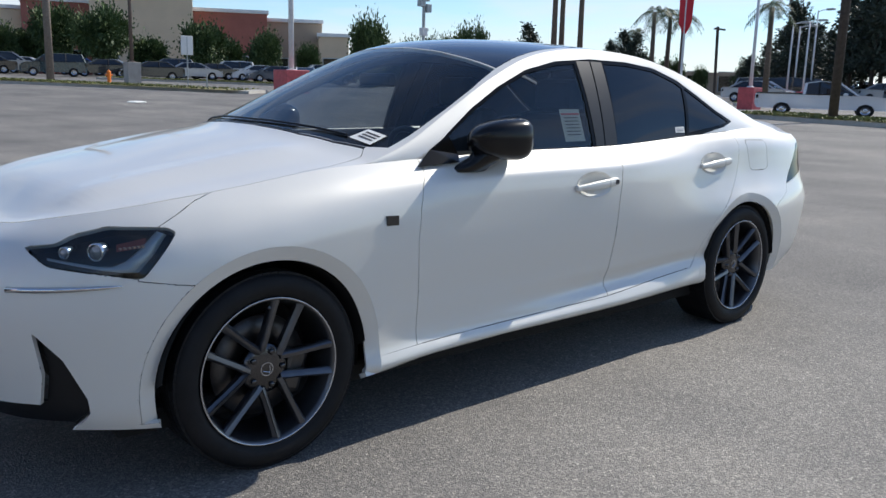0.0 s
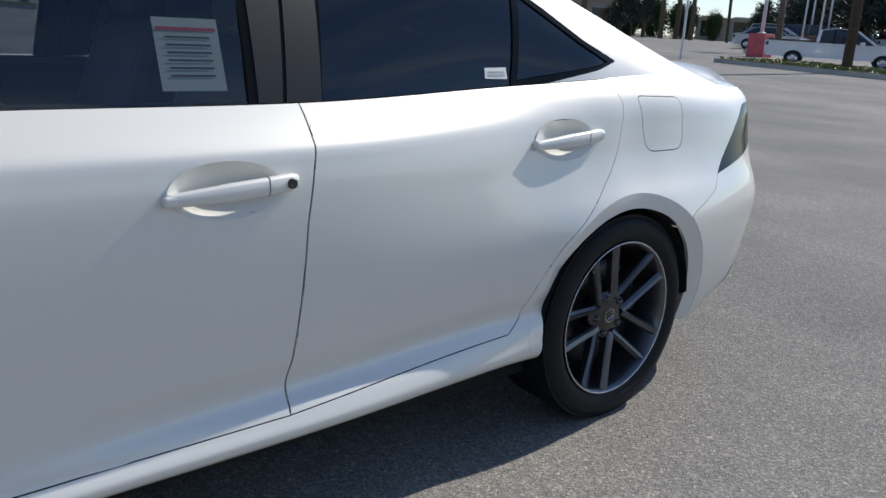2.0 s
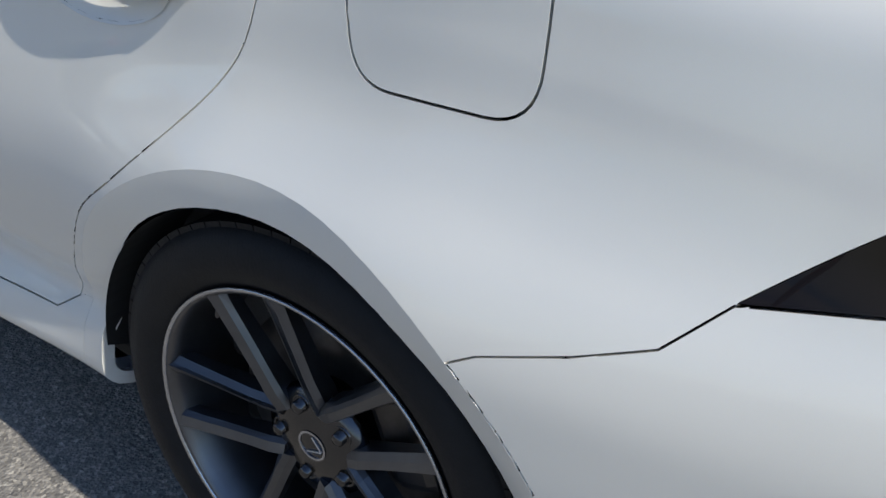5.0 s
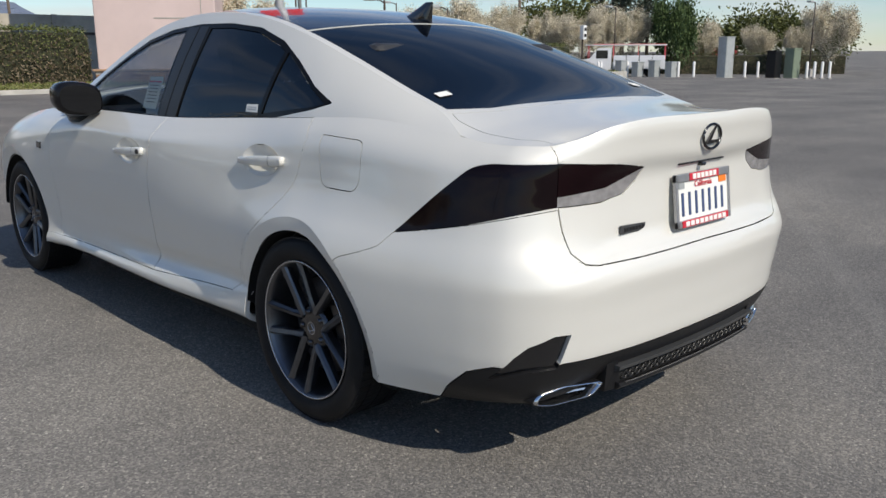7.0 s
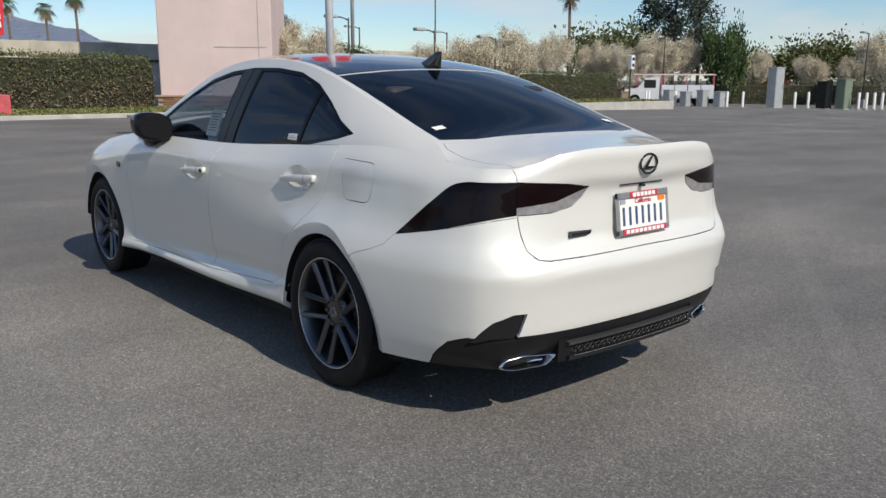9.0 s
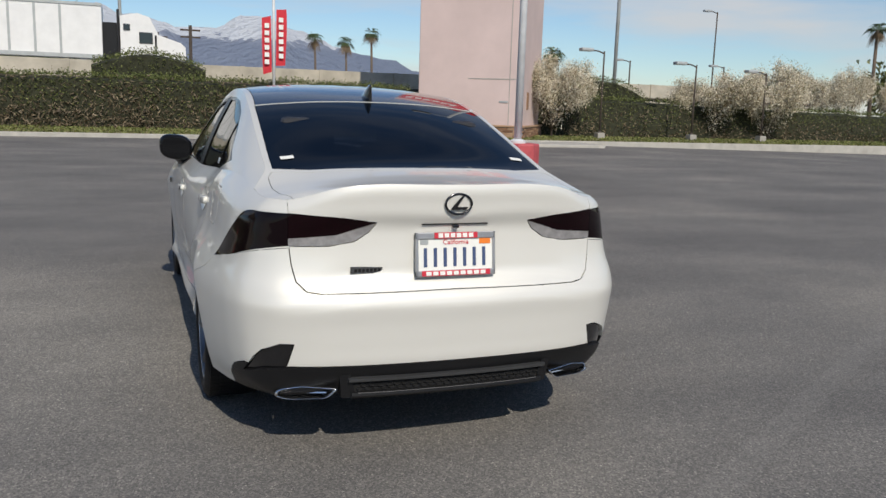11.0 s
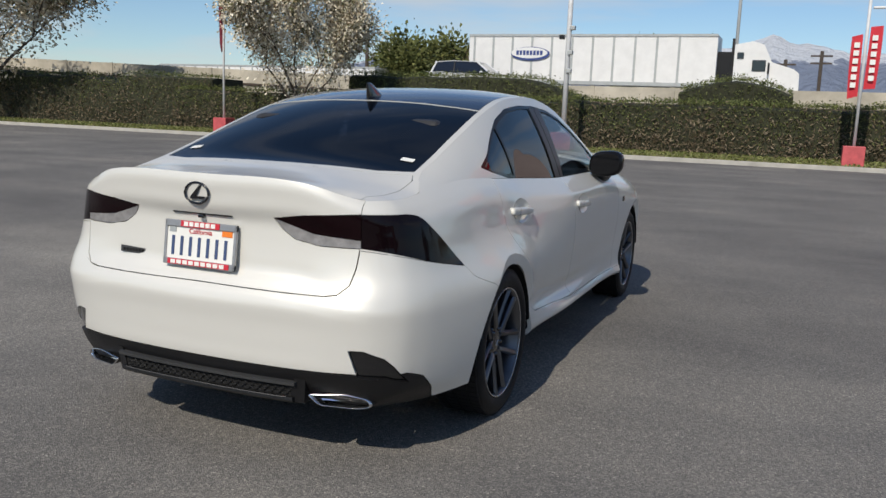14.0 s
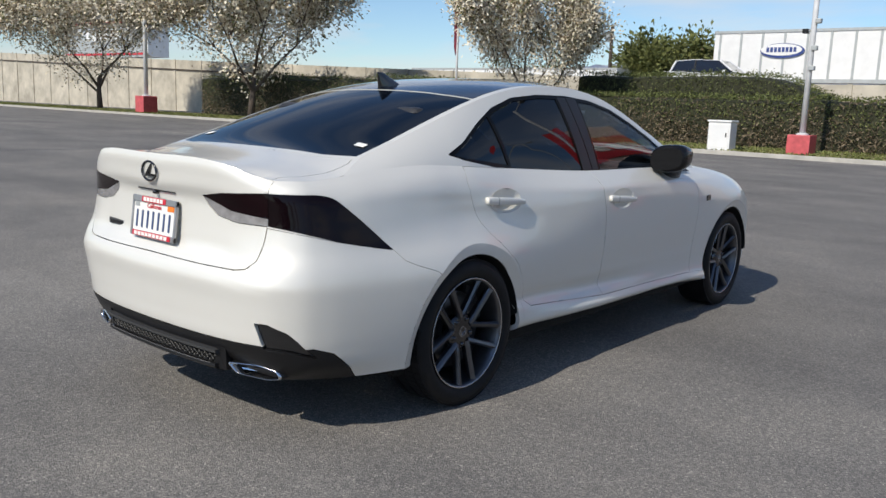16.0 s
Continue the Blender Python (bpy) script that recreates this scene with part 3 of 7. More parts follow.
def mirrored(bm):
    nl = bm.verts.layers.float_vector["nrm"]
    old = list(bm.verts)
    for v in old:
        if abs(v.co.x) < 2e-4:
            v.co.x = 0
            v[nl] = Vector((0, v[nl].y, v[nl].z))
    r = bmesh.ops.duplicate(bm, geom=list(bm.verts) + list(bm.edges) + list(bm.faces))
    vs = [g for g in r["geom"] if isinstance(g, bmesh.types.BMVert)]
    fs = [g for g in r["geom"] if isinstance(g, bmesh.types.BMFace)]
    for v in vs:
        v.co.x = -v.co.x
        v[nl] = Vector((-v[nl].x, v[nl].y, v[nl].z))
    for f in fs:
        f.normal_flip()
    bmesh.ops.remove_doubles(bm, verts=[v for v in bm.verts if abs(v.co.x) < 2e-4], dist=1e-4)
    return bm


(T_BODY, T_FENDER, T_FDOOR, T_RDOOR, T_FUEL, T_RBUMP, T_FBUMP, T_TRUNK, T_TAIL, T_TAILIN, T_REV, T_DIFF, T_VENT, T_HEAD, T_HOOD, T_ROOF,
 T_WIND, T_RGLASS, T_GONE, T_SEAL, T_GF, T_GR, T_GQ, T_BP, T_ROCK, T_COWL, T_FVENT, T_LIP) = range(28)

def flowing(pts, n=4):
    """A smooth line through points."""
    k = np.arange(len(pts), dtype=float)
    a, b = curve(k, [p[0] for p in pts]), curve(k, [p[1] for p in pts])
    return [(float(a(u)), float(b(u))) for u in np.linspace(0, len(pts) - 1, (len(pts) - 1) * n + 1)]


# side and end walls
shell = sheet(SHELL)
flank = lambda f: f.calc_center_median().x > 0.45
ARCH_R, ARCH_F = (-1.396, .312, .349), (1.402, .318, .360)
rear_line = [(-1.640, .612), (-1.675, .632), (-1.756, .658), (-1.819, .683), (-1.862, .727)]          # from the wheel arch up to the lamp's tip
cut(shell, [(-2.6, .1), (-1.640, .1), (-1.640, .55), *rear_line, (-1.98, .748), (-2.11, .775), (-2.29, .82), (-2.6, .82)], T_RBUMP, keep=flank)
cut(shell, [(-.5, .0), (.9, .0), (.9, .668), (-.5, .668)], T_RBUMP, axes=(0, 2), keep=lambda f: f.calc_center_median().y < -2.18)
cut(shell, [(-.5, .668), (.5, .660), (.548, .668), (.582, .70), (.596, .76), (.605, .85), (.605, 1.2), (-.5, 1.2)], T_TRUNK, axes=(0, 2), keep=lambda f: f.calc_center_median().y < -2.0)
cut(shell, [(.823, .301), (.823, .49), (.838, .68), (.826, .80), (.805, .87), (.768, .922), (.75, 1.1), (-.335, 1.1), (-.335, .96), (-.330, .91), (-.303, .74), (-.289, .487), (-.270, .317)], T_FDOOR, keep=flank)
cut(shell, [(-.270, .317), (-.289, .487), (-.303, .74), (-.330, .91), (-.335, .96), (-.335, 1.1), (-1.33, 1.1), (-1.362, 1.0), *flowing([(-1.382, .958), (-1.355, .845), (-1.32, .785), (-1.255, .722), (-1.165, .645), (-1.085, .58), (-1.02, .485), (-.978, .395)]), (-.965, .372), (-.93, .362)], T_RDOOR, keep=flank)
cut(shell, [(-1.2, .0), (1.09, .0), (1.09, .295), (.823, .301), (-.270, .317), (-.93, .362), (-.985, .398), (-1.03, .408), (-1.2, .418)], T_ROCK, keep=flank)
cut(shell, rounded([(-1.452, .976), (-1.672, .970), (-1.676, .813), (-1.482, .813)], [.02, .035, .05, .045], 8), T_FUEL, keep=flank)
cut(shell, [(.838, .68), (.823, .49), (.823, .301), (1.09, .295), (1.09, .1), (1.45, .1), (1.45, .60), (1.60, .630), (1.70, .643), (1.80, .660), (1.72, .80), (1.6, .86), (1.2, 1.0), (.755, 1.0), (.768, .922), (.805, .87), (.826, .80)], T_FENDER, keep=flank)
cut(shell, [(1.45, .1), (1.45, .60), (1.60, .630), (1.70, .643), (1.80, .657), (2.6, .655), (2.6, .1)], T_FBUMP, keep=flank)
cut(shell, [(-.1, .1), (.9, .1), (.9, .69), (-.1, .69)], T_FBUMP, axes=(0, 2), keep=lambda f: f.calc_center_median().y > 2.05)
cut(shell, rounded([(1.682, .785), (1.787, .665), (1.869, .677), (1.996, .698), (2.026, .742), (1.964, .753), (1.915, .779), (1.84, .80), (1.70, .798)], .012), T_HEAD, keep=flank)
cut(shell, [(2.04, .51), (1.981, .436), (1.93, .32), (1.925, .275), (1.97, .205), (1.97, .1), (2.4, .1), (2.4, .296), (2.028, .300), (2.022, .39)], T_FVENT, keep=lambda f: f.calc_center_median().y > 1.9)
# tail lamps: outer on the wing, inner on the lid, clear strip under it
cut(shell, rounded([(-1.862, .727), (-1.925, .785), (-1.99, .842), (-2.095, .930), (-2.15, .940), (-2.6, .942), (-2.6, .826), (-2.29, .826), (-2.11, .775), (-1.98, .748)], [.004, .0, .0, .03, .02, 0, 0, 0, 0, 0]), T_TAIL, keep=lambda f: f.calc_center_median().x > .605)
cut(shell, [(.298, .910), (.42, .928), (.605, .940), (.605, .852), (.44, .866)], T_TAILIN, axes=(0, 2), keep=lambda f: f.calc_center_median().y < -2.0)
cut(shell, [(.298, .910), (.44, .866), (.605, .852), (.605, .824), (.46, .826), (.375, .842), (.325, .875)], T_REV, axes=(0, 2), keep=lambda f: f.calc_center_median().y < -2.0)
# black lower apron and corner vents
cut(shell, [(-.5, .0), (.62, .0), (.62, .390), (.36, .388), (0, .388), (-.5, .388)], T_DIFF, axes=(0, 2), keep=lambda f: f.calc_center_median().y < -2.15)
cut(shell, [(-1.955, .20), (-2.04, .295), (-2.12, .362), (-2.19, .385), (-2.6, .392), (-2.6, .0), (-1.955, .0)], T_DIFF, keep=lambda f: f.calc_center_median().x > .615)
cut(shell, [(.618, .380), (.592, .476), (.64, .476), (.70, .448), (.725, .415), (.750, .350), (.70, .372)], T_VENT, axes=(0, 2), keep=lambda f: f.calc_center_median().y < -1.95)
for yb, zb in ((-.138 + .010, .822), (-1.135 + .010, .866)):           # scoops behind the door handles
    cut(shell, [(yb + .114 * math.cos(2 * math.pi * k / 40), zb + .051 * math.sin(2 * math.pi * k / 40)) for k in range(40)], T_GONE, keep=flank)
for cy, cz, r in (ARCH_R, ARCH_F):
    cut(shell, arc(cy, cz, r + .046, -12, 192, 44), T_LIP, keep=lambda f: f.calc_center_median().x > .6)
    cut(shell, arc(cy, cz, r, -30, 210, 44) + [(cy - r * .98, .05), (cy + r * .98, .05)], T_GONE, keep=flank)
cut(shell, [(-1.2, .0), (1.25, .0), (1.25, .212), (.85, .226), (.4, .247), (-1.2, .254)], T_GONE, keep=flank)
stag = shell.faces.layers.int["tag"]
for f in shell.faces:
    if f[stag] == T_BODY and f.calc_center_median().y > .8:
        f[stag] = T_FBUMP
mirrored(shell)

# cabin sides
flanks = sheet(SIDE)
cut(flanks, rounded([(.80, .90), (.725, .950), (.60, 1.040), (.45, 1.128), (.27, 1.214), (.08, 1.286), (-.12, 1.328), (-.36, 1.346), (-.62, 1.343), (-.84, 1.322), (-1.02, 1.270), (-1.16, 1.200), (-1.30, 1.120), (-1.425, 1.068), (-1.33, 1.043), (-1.06, .998), (-.6, .985), (-.6, .9)], .01, 2), T_SEAL)
DLO_F = [(.70, .962), (.57, 1.046), (.43, 1.125), (.26, 1.205), (.08, 1.272), (-.12, 1.312), (-.245, 1.322), (-.225, 1.0), (-.222, .9), (.70, .9)]
cut(flanks, DLO_F, T_GF)
DLO_R = [(-.455, 1.328), (-.62, 1.326), (-.83, 1.306), (-1.0, 1.256), (-1.045, 1.232), (-.985, 1.015), (-.97, .9), (-.39, .9), (-.40, 1.0)]
cut(flanks, DLO_R, T_GR)
cut(flanks, [(-1.068, 1.232), (-1.16, 1.182), (-1.29, 1.110), (-1.385, 1.066), (-1.32, 1.052), (-1.005, 1.014), (-1.012, 1.03)], T_GQ)
cut(flanks, [(-.262, 1.335), (-.355, 1.337), (-.29, .9), (-.240, .9)], T_BP)
cut(flanks, [(-.362, 1.337), (-.44, 1.336), (-.385, .9), (-.297, .9)], T_BP)
mirrored(flanks)

# bonnet, screen, roof, rear glass, deck
crown = sheet(TOP, flip=True)
ztag = crown.faces.layers.int["tag"]
xt = lambda y, k: ((float(rx(y)) if Y_C < y < Y_A else ex(y)) * k)
W_LOW, W_TOP = [(0, 1.048), (.2, 1.043), (.4, 1.018), (.55, .975), (.66, .915), (.712, .86)], [(.588, .228), (.4, .28), (.2, .31), (0, .318)]
cut(crown, W_LOW + [(.700, .75), (.668, .56), (.635, .40)] + W_TOP + [(-.2, .318), (-.2, 1.048)], T_WIND, axes=(0, 1))
cut(crown, [(-.2, .31), (0, .31), (.2, .302), (.4, .272), (.587, .220), (.562, .08), (.542, -.08), (.535, -.2), (.535, -.5), (.542, -.8), (.552, -1.0), (.56, -1.085), (.4, -1.115), (.2, -1.133), (0, -1.138), (-.2, -1.138)], T_ROOF, axes=(0, 1))
cut(crown, [(-.2, -1.146), (0, -1.146), (.2, -1.141), (.4, -1.123), (.562, -1.092), (.575, -1.4), (.588, -1.7), (.592, -1.845), (.45, -1.895), (.2, -1.915), (0, -1.92), (-.2, -1.92)], T_RGLASS, axes=(0, 1))
cut(crown, [(-.2, -1.95), (0, -1.95), (.2, -1.945), (.45, -1.925), (.60, -1.875), (.62, -1.92), (.625, -2.05), (.612, -2.16), (.585, -2.22), (.578, -2.6), (-.2, -2.6)], T_TRUNK, axes=(0, 1))
cut(crown, [(-.2, 1.062), (0, 1.062), (.2, 1.057), (.4, 1.032), (.56, .986), (.665, .930), (.700, .965), (.730, 1.1), (.745, 1.3), (.745, 1.5), (.72, 1.7), (.66, 1.88), (.54, 2.0), (.3, 2.08), (-.2, 2.1)], T_HOOD, axes=(0, 1))
cut(crown, [(-.2, 1.050), (0, 1.050), (.2, 1.045), (.4, 1.020), (.55, .977), (.66, .917), (.665, .930), (.56, .986), (.4, 1.032), (.2, 1.057), (0, 1.062), (-.2, 1.062)], T_COWL, axes=(0, 1))
for f in crown.faces:
    c = f.calc_center_median()
    if f[ztag] == T_BODY and c.y > .98:
        f[ztag] = T_FENDER if (c.y < 1.9 and c.x > .4) else T_FBUMP
mirrored(crown)


def turned_in(ac):
    """Rolls a wheel arch's edge inwards."""
    def bend(co, n):
        w = .046
        d = Vector((0, co.y - ac[0], co.z - ac[1]))
        k = min(1, max(0, 1 - (d.length - ac[2]) / w))
        g = min(1, max(0, (co.z - .38) / .14)) if ac[0] < 0 and co.y > ac[0] else 1
        k *= g
        d.normalize()
        co.x -= math.copysign(.026 * k, co.x)
        return co, (n - d * .45 * g).normalized()
    return bend


def sedan():
    car = thing("sedan", "pearl white sedan with black roof and dark alloy wheels", "car")
    # white unibody: sills, rear wings, pillars, roof rails
    for sheet_, nm in ((shell, "rear_wing"), (flanks, "pillar")):
        for sd in (1, -1):
            panel(nm, sheet_, (T_BODY,), PAINT, car, side=sd, gap=0.0)
    for sd in (1, -1):
        # added near-black sheet in place of the shade inside the panel gaps
        panel("seam_backing", shell, (T_FDOOR, T_RDOOR, T_ROCK, T_FENDER, T_BODY), VOID, car, side=sd, gap=0, inset=0.017, lip=0, label="added dark sheet that stands for the shade in the panel gaps")
        panel("pillar_lining", flanks, (T_BODY,), CABIN, car, side=sd, gap=0, inset=0.020, lip=0, label="dark cabin lining")
        panel("rail_lining", crown, (T_BODY,), CABIN, car, side=sd, gap=0, inset=0.020, lip=0, label="dark cabin lining", where=lambda c: -1.85 < c.y < .96)
        panel("roof_rail", crown, (T_BODY,), PAINT, car, side=sd, gap=0.0005, where=lambda c: c.y < 1.1)
        panel("front_wing", shell, (T_FENDER,), PAINT, car, side=sd, gap=0.0006)
        panel("wing_top", crown, (T_FENDER,), PAINT, car, side=sd, gap=0)
        for ac in (ARCH_R, ARCH_F):
            panel("arch_lip", shell, (T_LIP,), PAINT, car, side=sd, gap=0, lip=0.02, bend=turned_in(ac), where=lambda c: c.y * ac[0] > 0)
        panel("sill_skirt", shell, (T_ROCK,), PAINT, car, side=sd, gap=0.0006)
        fd = panel("front_door", shell, (T_FDOOR,), PAINT, car, side=sd)
        rd = panel("rear_door", shell, (T_RDOOR,), PAINT, car, side=sd)
        panel("fuel_flap" if sd < 0 else "wing_patch", shell, (T_FUEL,), PAINT, car, side=sd, gap=0.003 if sd < 0 else 0)
        panel("window_surround", flanks, (T_SEAL,), RUBBER_SEAL, car, side=sd, gap=0, inset=0.002, label="gloss black window surround")
        panel("pillar_cover", flanks, (T_BP,), PILLAR_BLACK, car, side=sd, gap=0.001, label="satin black door pillar cover")
        panel("front_window", flanks, (T_GF,), GLASS_FRONT, fd, side=sd, inset=0.006, lip=0, label="lightly tinted window")
        panel("rear_window", flanks, (T_GR,), GLASS_DARK, rd, side=sd, inset=0.006, lip=0, label="dark tinted window")
        panel("quarter_window", flanks, (T_GQ,), GLASS_DARK, rd, side=sd, inset=0.006, lip=0, label="dark tinted quarter window")
        panel("tail_lamp", shell, (T_TAIL,), LAMP_SMOKE, car, side=sd, gap=0.001, label="smoked dark red lens")
        panel("lid_lamp", shell, (T_TAILIN,), LAMP_RED, car, side=sd, gap=0.001, label="smoked dark red lens")
        panel("reversing_lamp", shell, (T_REV,), LAMP_CLEAR, car, side=sd, gap=0.001, label="clear lens")
        panel("corner_vent", shell, (T_VENT,), BLACK_GLOSS, car, side=sd, inset=0.012, label="dark red-black reflector panel")
        panel("head_lamp_lens", shell, (T_HEAD,), GLASS_WIND, car, side=sd, inset=0.001, lip=0)
        panel("nose_vent", shell, (T_FVENT,), BLACK_MATT, car, side=sd, inset=0.03, label="black plastic duct")
    for sheet_ in (shell, crown):
        panel("boot_lid" if sheet_ is crown else "boot_face", sheet_, (T_TRUNK,), PAINT, car)
    panel("rear_bumper", shell, (T_RBUMP,), PAINT, car)
    panel("front_bumper", shell, (T_FBUMP,), PAINT, car)
    panel("bumper_top", crown, (T_FBUMP,), PAINT, car)
    panel("rear_apron", shell, (T_DIFF,), BLACK_MATT, car, label="black plastic apron")
    panel("bonnet", crown, (T_HOOD,), PAINT, car)
    panel("cowl", crown, (T_COWL,), BLACK_MATT, car, label="black plastic cowl")
    panel("roof", crown, (T_ROOF,), ROOF_BLACK, car, label="gloss black roof", gap=0.003)
    panel("windscreen", crown, (T_WIND,), GLASS_WIND, car, inset=0.002, lip=0)
    panel("rear_glass", crown, (T_RGLASS,), GLASS_DARK, car, inset=0.002, lip=0, label="dark tinted glass")
    return car


def wheel(parent, side, y, spin):
    """One wheel; side +1 or -1, spin: degrees by which its spokes stand turned."""
    hub = new("wheel")
    hub.parent = parent
    hub.matrix_basis = Matrix.Translation((side * 0.735, y, 0.318)) @ Matrix.Diagonal((side, 1, 1, 1)) @ pose(0, 0, 0, spin * side, 0, 0)
    prof = [(-.095, .232), (-.112, .255), (-.116, .275), (-.110, .298), (-.098, .311), (-.085, .3165), (.085, .3165), (.098, .311), (.110, .298), (.1155, .276), (.112, .256), (.098, .240), (.094, .232)]
    part("tyre", lathe(bmesh.new(), prof, 72), RUBBER, hub, smooth=True)
    for x0, x1 in ((.058, .096), (-.096, -.058), (.004, .052), (-.052, -.004)):   # tread blocks, ring by ring
        bm = bmesh.new()
        for k in range(72):
            a = 2 * math.pi * k / 72
            b = boxed(x0, x1, -.0126, .0126, .300, .3188)
            bmesh.ops.rotate(b, verts=b.verts, cent=(0, 0, 0), matrix=Matrix.Rotation(a, 3, "X"))
            me = bpy.data.meshes.new("t")
            b.to_mesh(me)
            b.free()
            bm.from_mesh(me)
            bpy.data.meshes.remove(me)
        tagged(part("tread", bm, RUBBER, hub), kind="stuff")
    rim = [(.094, .231), (.099, .238), (.103, .240), (.1045, .236), (.100, .230), (.088, .226), (.06, .217), (.0, .21), (-.09, .212)]
    part("rim", lathe(bmesh.new(), rim, 64), RIM, hub, smooth=True)
    lip = [(.1035, .2405), (.1062, .2385), (.1050, .2345), (.1015, .2335)]
    part("rim_lip", lathe(bmesh.new(), lip, 64, closed=True), RIM_LIP, hub, smooth=True)
    for k in range(5):
        for o in (-1, 1):
            bm = bmesh.new()
            rows = []
            for r, lat, half, x, dep in ((.050, .033, .013, .070, .03), (.075, .0355, .0135, .076, .034), (.10, .0365, .0122, .079, .032), (.15, .041, .0125, .085, .028), (.20, .046, .0138, .092, .025), (.231, .049, .0165, .097, .024)):
                c = o * lat
                rows.append([bm.verts.new(p) for p in ((x - dep, c - half * .9, r), (x - .007, c - half, r), (x + .001, c - half * .55 - o * .002, r), (x + .006, c + o * .004, r), (x + .001, c + half * .55 + o * .002, r), (x - .007, c + half, r), (x - dep, c + half * .9, r))])
            for a, b in zip(rows, rows[1:]):
                for i in range(len(a)):
                    bm.faces.new((a[i], a[(i + 1) % len(a)], b[(i + 1) % len(a)], b[i]))
            bm.faces.new(rows[0])
            bm.faces.new(rows[-1])
            bmesh.ops.rotate(bm, verts=bm.verts, cent=(0, 0, 0), matrix=Matrix.Rotation(2 * math.pi * k / 5, 3, "X"))
            part("spoke", bm, RIM, hub)
    part("hub_disc", lathe(bmesh.new(), [(.05, .083), (.062, .08), (.066, .062), (.071, .036), (.071, .001)], 40), DARK_CHROME, hub, smooth=True)
    cap = part("hub_cap", lathe(bmesh.new(), [(.060, .033), (.0685, .033), (.070, .030), (.0705, .001)], 36), BLACK_GLOSS, hub, "gloss black cap", smooth=True)
    bm = lathe(bmesh.new(), [(.0705, .0215), (.0725, .0225), (.0725, .0195), (.0705, .0190)], 32, closed=True)
    for a, b in (((-.006, .014), (-.014, -.008)), ((-.014, -.009), (.012, -.009))):
        tube(bm, [(0.0718, *a), (0.0718, *b)], .0018, 6)
    part("cap_ring", bm, RIM_LIP, cap, "silver ring badge")
    for k in range(5):
        a = 2 * math.pi * k / 5
        bm = lathe(bmesh.new(), [(.045, .0155), (.066, .0155), (.0665, .0125), (.056, .0122), (.056, .0098), (.074, .0092), (.077, .006), (.077, .0005)], 18)
        bmesh.ops.translate(bm, verts=bm.verts, vec=(0, -.0572 * math.sin(a), .0572 * math.cos(a)))
        part("wheel_nut", bm, DARK_CHROME, hub, smooth=True)
    part("brake_disc", lathe(bmesh.new(), [(-.002, .06), (.004, .07), (.018, .075), (.018, .165), (.008, .167), (.008, .16)], 48), STEEL, hub, smooth=True)
    part("caliper", boxed(-.03, .042, -.165, -.085, -.075, .075, .018), STEEL, hub)
    # added closing disc, near-black for the shade behind the spokes
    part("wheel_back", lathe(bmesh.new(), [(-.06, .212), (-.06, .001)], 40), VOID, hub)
    part("valve", tube(bmesh.new(), [(.078, .06, .190), (.092, .062, .196)], .005, 8), STEEL, hub)
    return hub


def wheel_well(parent, side, arch):
    cy, cz, r = arch
    bm = bmesh.new()
    pts = [(cy + (r - .004) * math.cos(radians(a)), cz + (r - .004) * math.sin(radians(a))) for a in range(-2, 191, 4)]
    for x0, x1 in ((.40, .846),):
        a = [bm.verts.new((side * x0, y, z)) for y, z in pts]
        b = [bm.verts.new((side * (x1 if z > cz + .02 else x1 - .045), y, z)) for y, z in pts]
        for i in range(len(pts) - 1):
            bm.faces.new((a[i], a[i + 1], b[i + 1], b[i]))
        c = bm.verts.new((side * x0, cy, cz))
        for i in range(len(pts) - 1):
            bm.faces.new((a[i], c, a[i + 1]))
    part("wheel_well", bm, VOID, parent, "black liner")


car = sedan()
for side_ in (1, -1):
    for arch_ in (ARCH_R, ARCH_F):
        wheel_well(car, side_, arch_)
wheel(car, -1, -1.40, 20)
wheel(car, -1, 1.40, -18)
wheel(car, 1, -1.40, 40)
wheel(car, 1, 1.40, 5)
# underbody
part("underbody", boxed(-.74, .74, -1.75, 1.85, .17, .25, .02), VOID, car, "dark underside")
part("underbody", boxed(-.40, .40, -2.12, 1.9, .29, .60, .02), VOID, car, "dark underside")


# ---- the sedan's details ----
from mathutils.bvhtree import BVHTree
SHELL_T, FLANK_T, CROWN_T = [BVHTree.FromBMesh(b) for b in (shell, flanks, crown)]


def flank_x(y, z, tree=SHELL_T):
    hit = tree.ray_cast(Vector((3, y, z)), Vector((-1, 0, 0)))
    return hit[0].x if hit[0] else 0.8


def tail_y(x, z):
    hit = SHELL_T.ray_cast(Vector((x, -5, z)), Vector((0, 1, 0)))
    return hit[0].y if hit[0] else -2.35


def crown_z(x, y):
    hit = CROWN_T.ray_cast(Vector((x, y, 3)), Vector((0, 0, -1)))
    return hit[0].z if hit[0] else 1.0


def loft(bm, rings, close=True, caps=True):
    rs = [[bm.verts.new(p) for p in r] for r in rings]
    n = len(rs[0])
    for a, b in zip(rs, rs[1:]):
        for i in range(n if close else n - 1):
            bm.faces.new((a[i], a[(i + 1) % n], b[(i + 1) % n], b[i]))
    if caps:
        bm.faces.new(rs[0])
        bm.faces.new(rs[-1])
    return bm


def oval(cx, cz, a, b, n, power=2.0):
    out = []
    for k in range(n):
        t = 2 * math.pi * k / n
        c, s = math.cos(t), math.sin(t)
        out.append((cx + a * math.copysign(abs(c) ** (2 / power), c), cz + b * math.copysign(abs(s) ** (2 / power), s)))
    return out


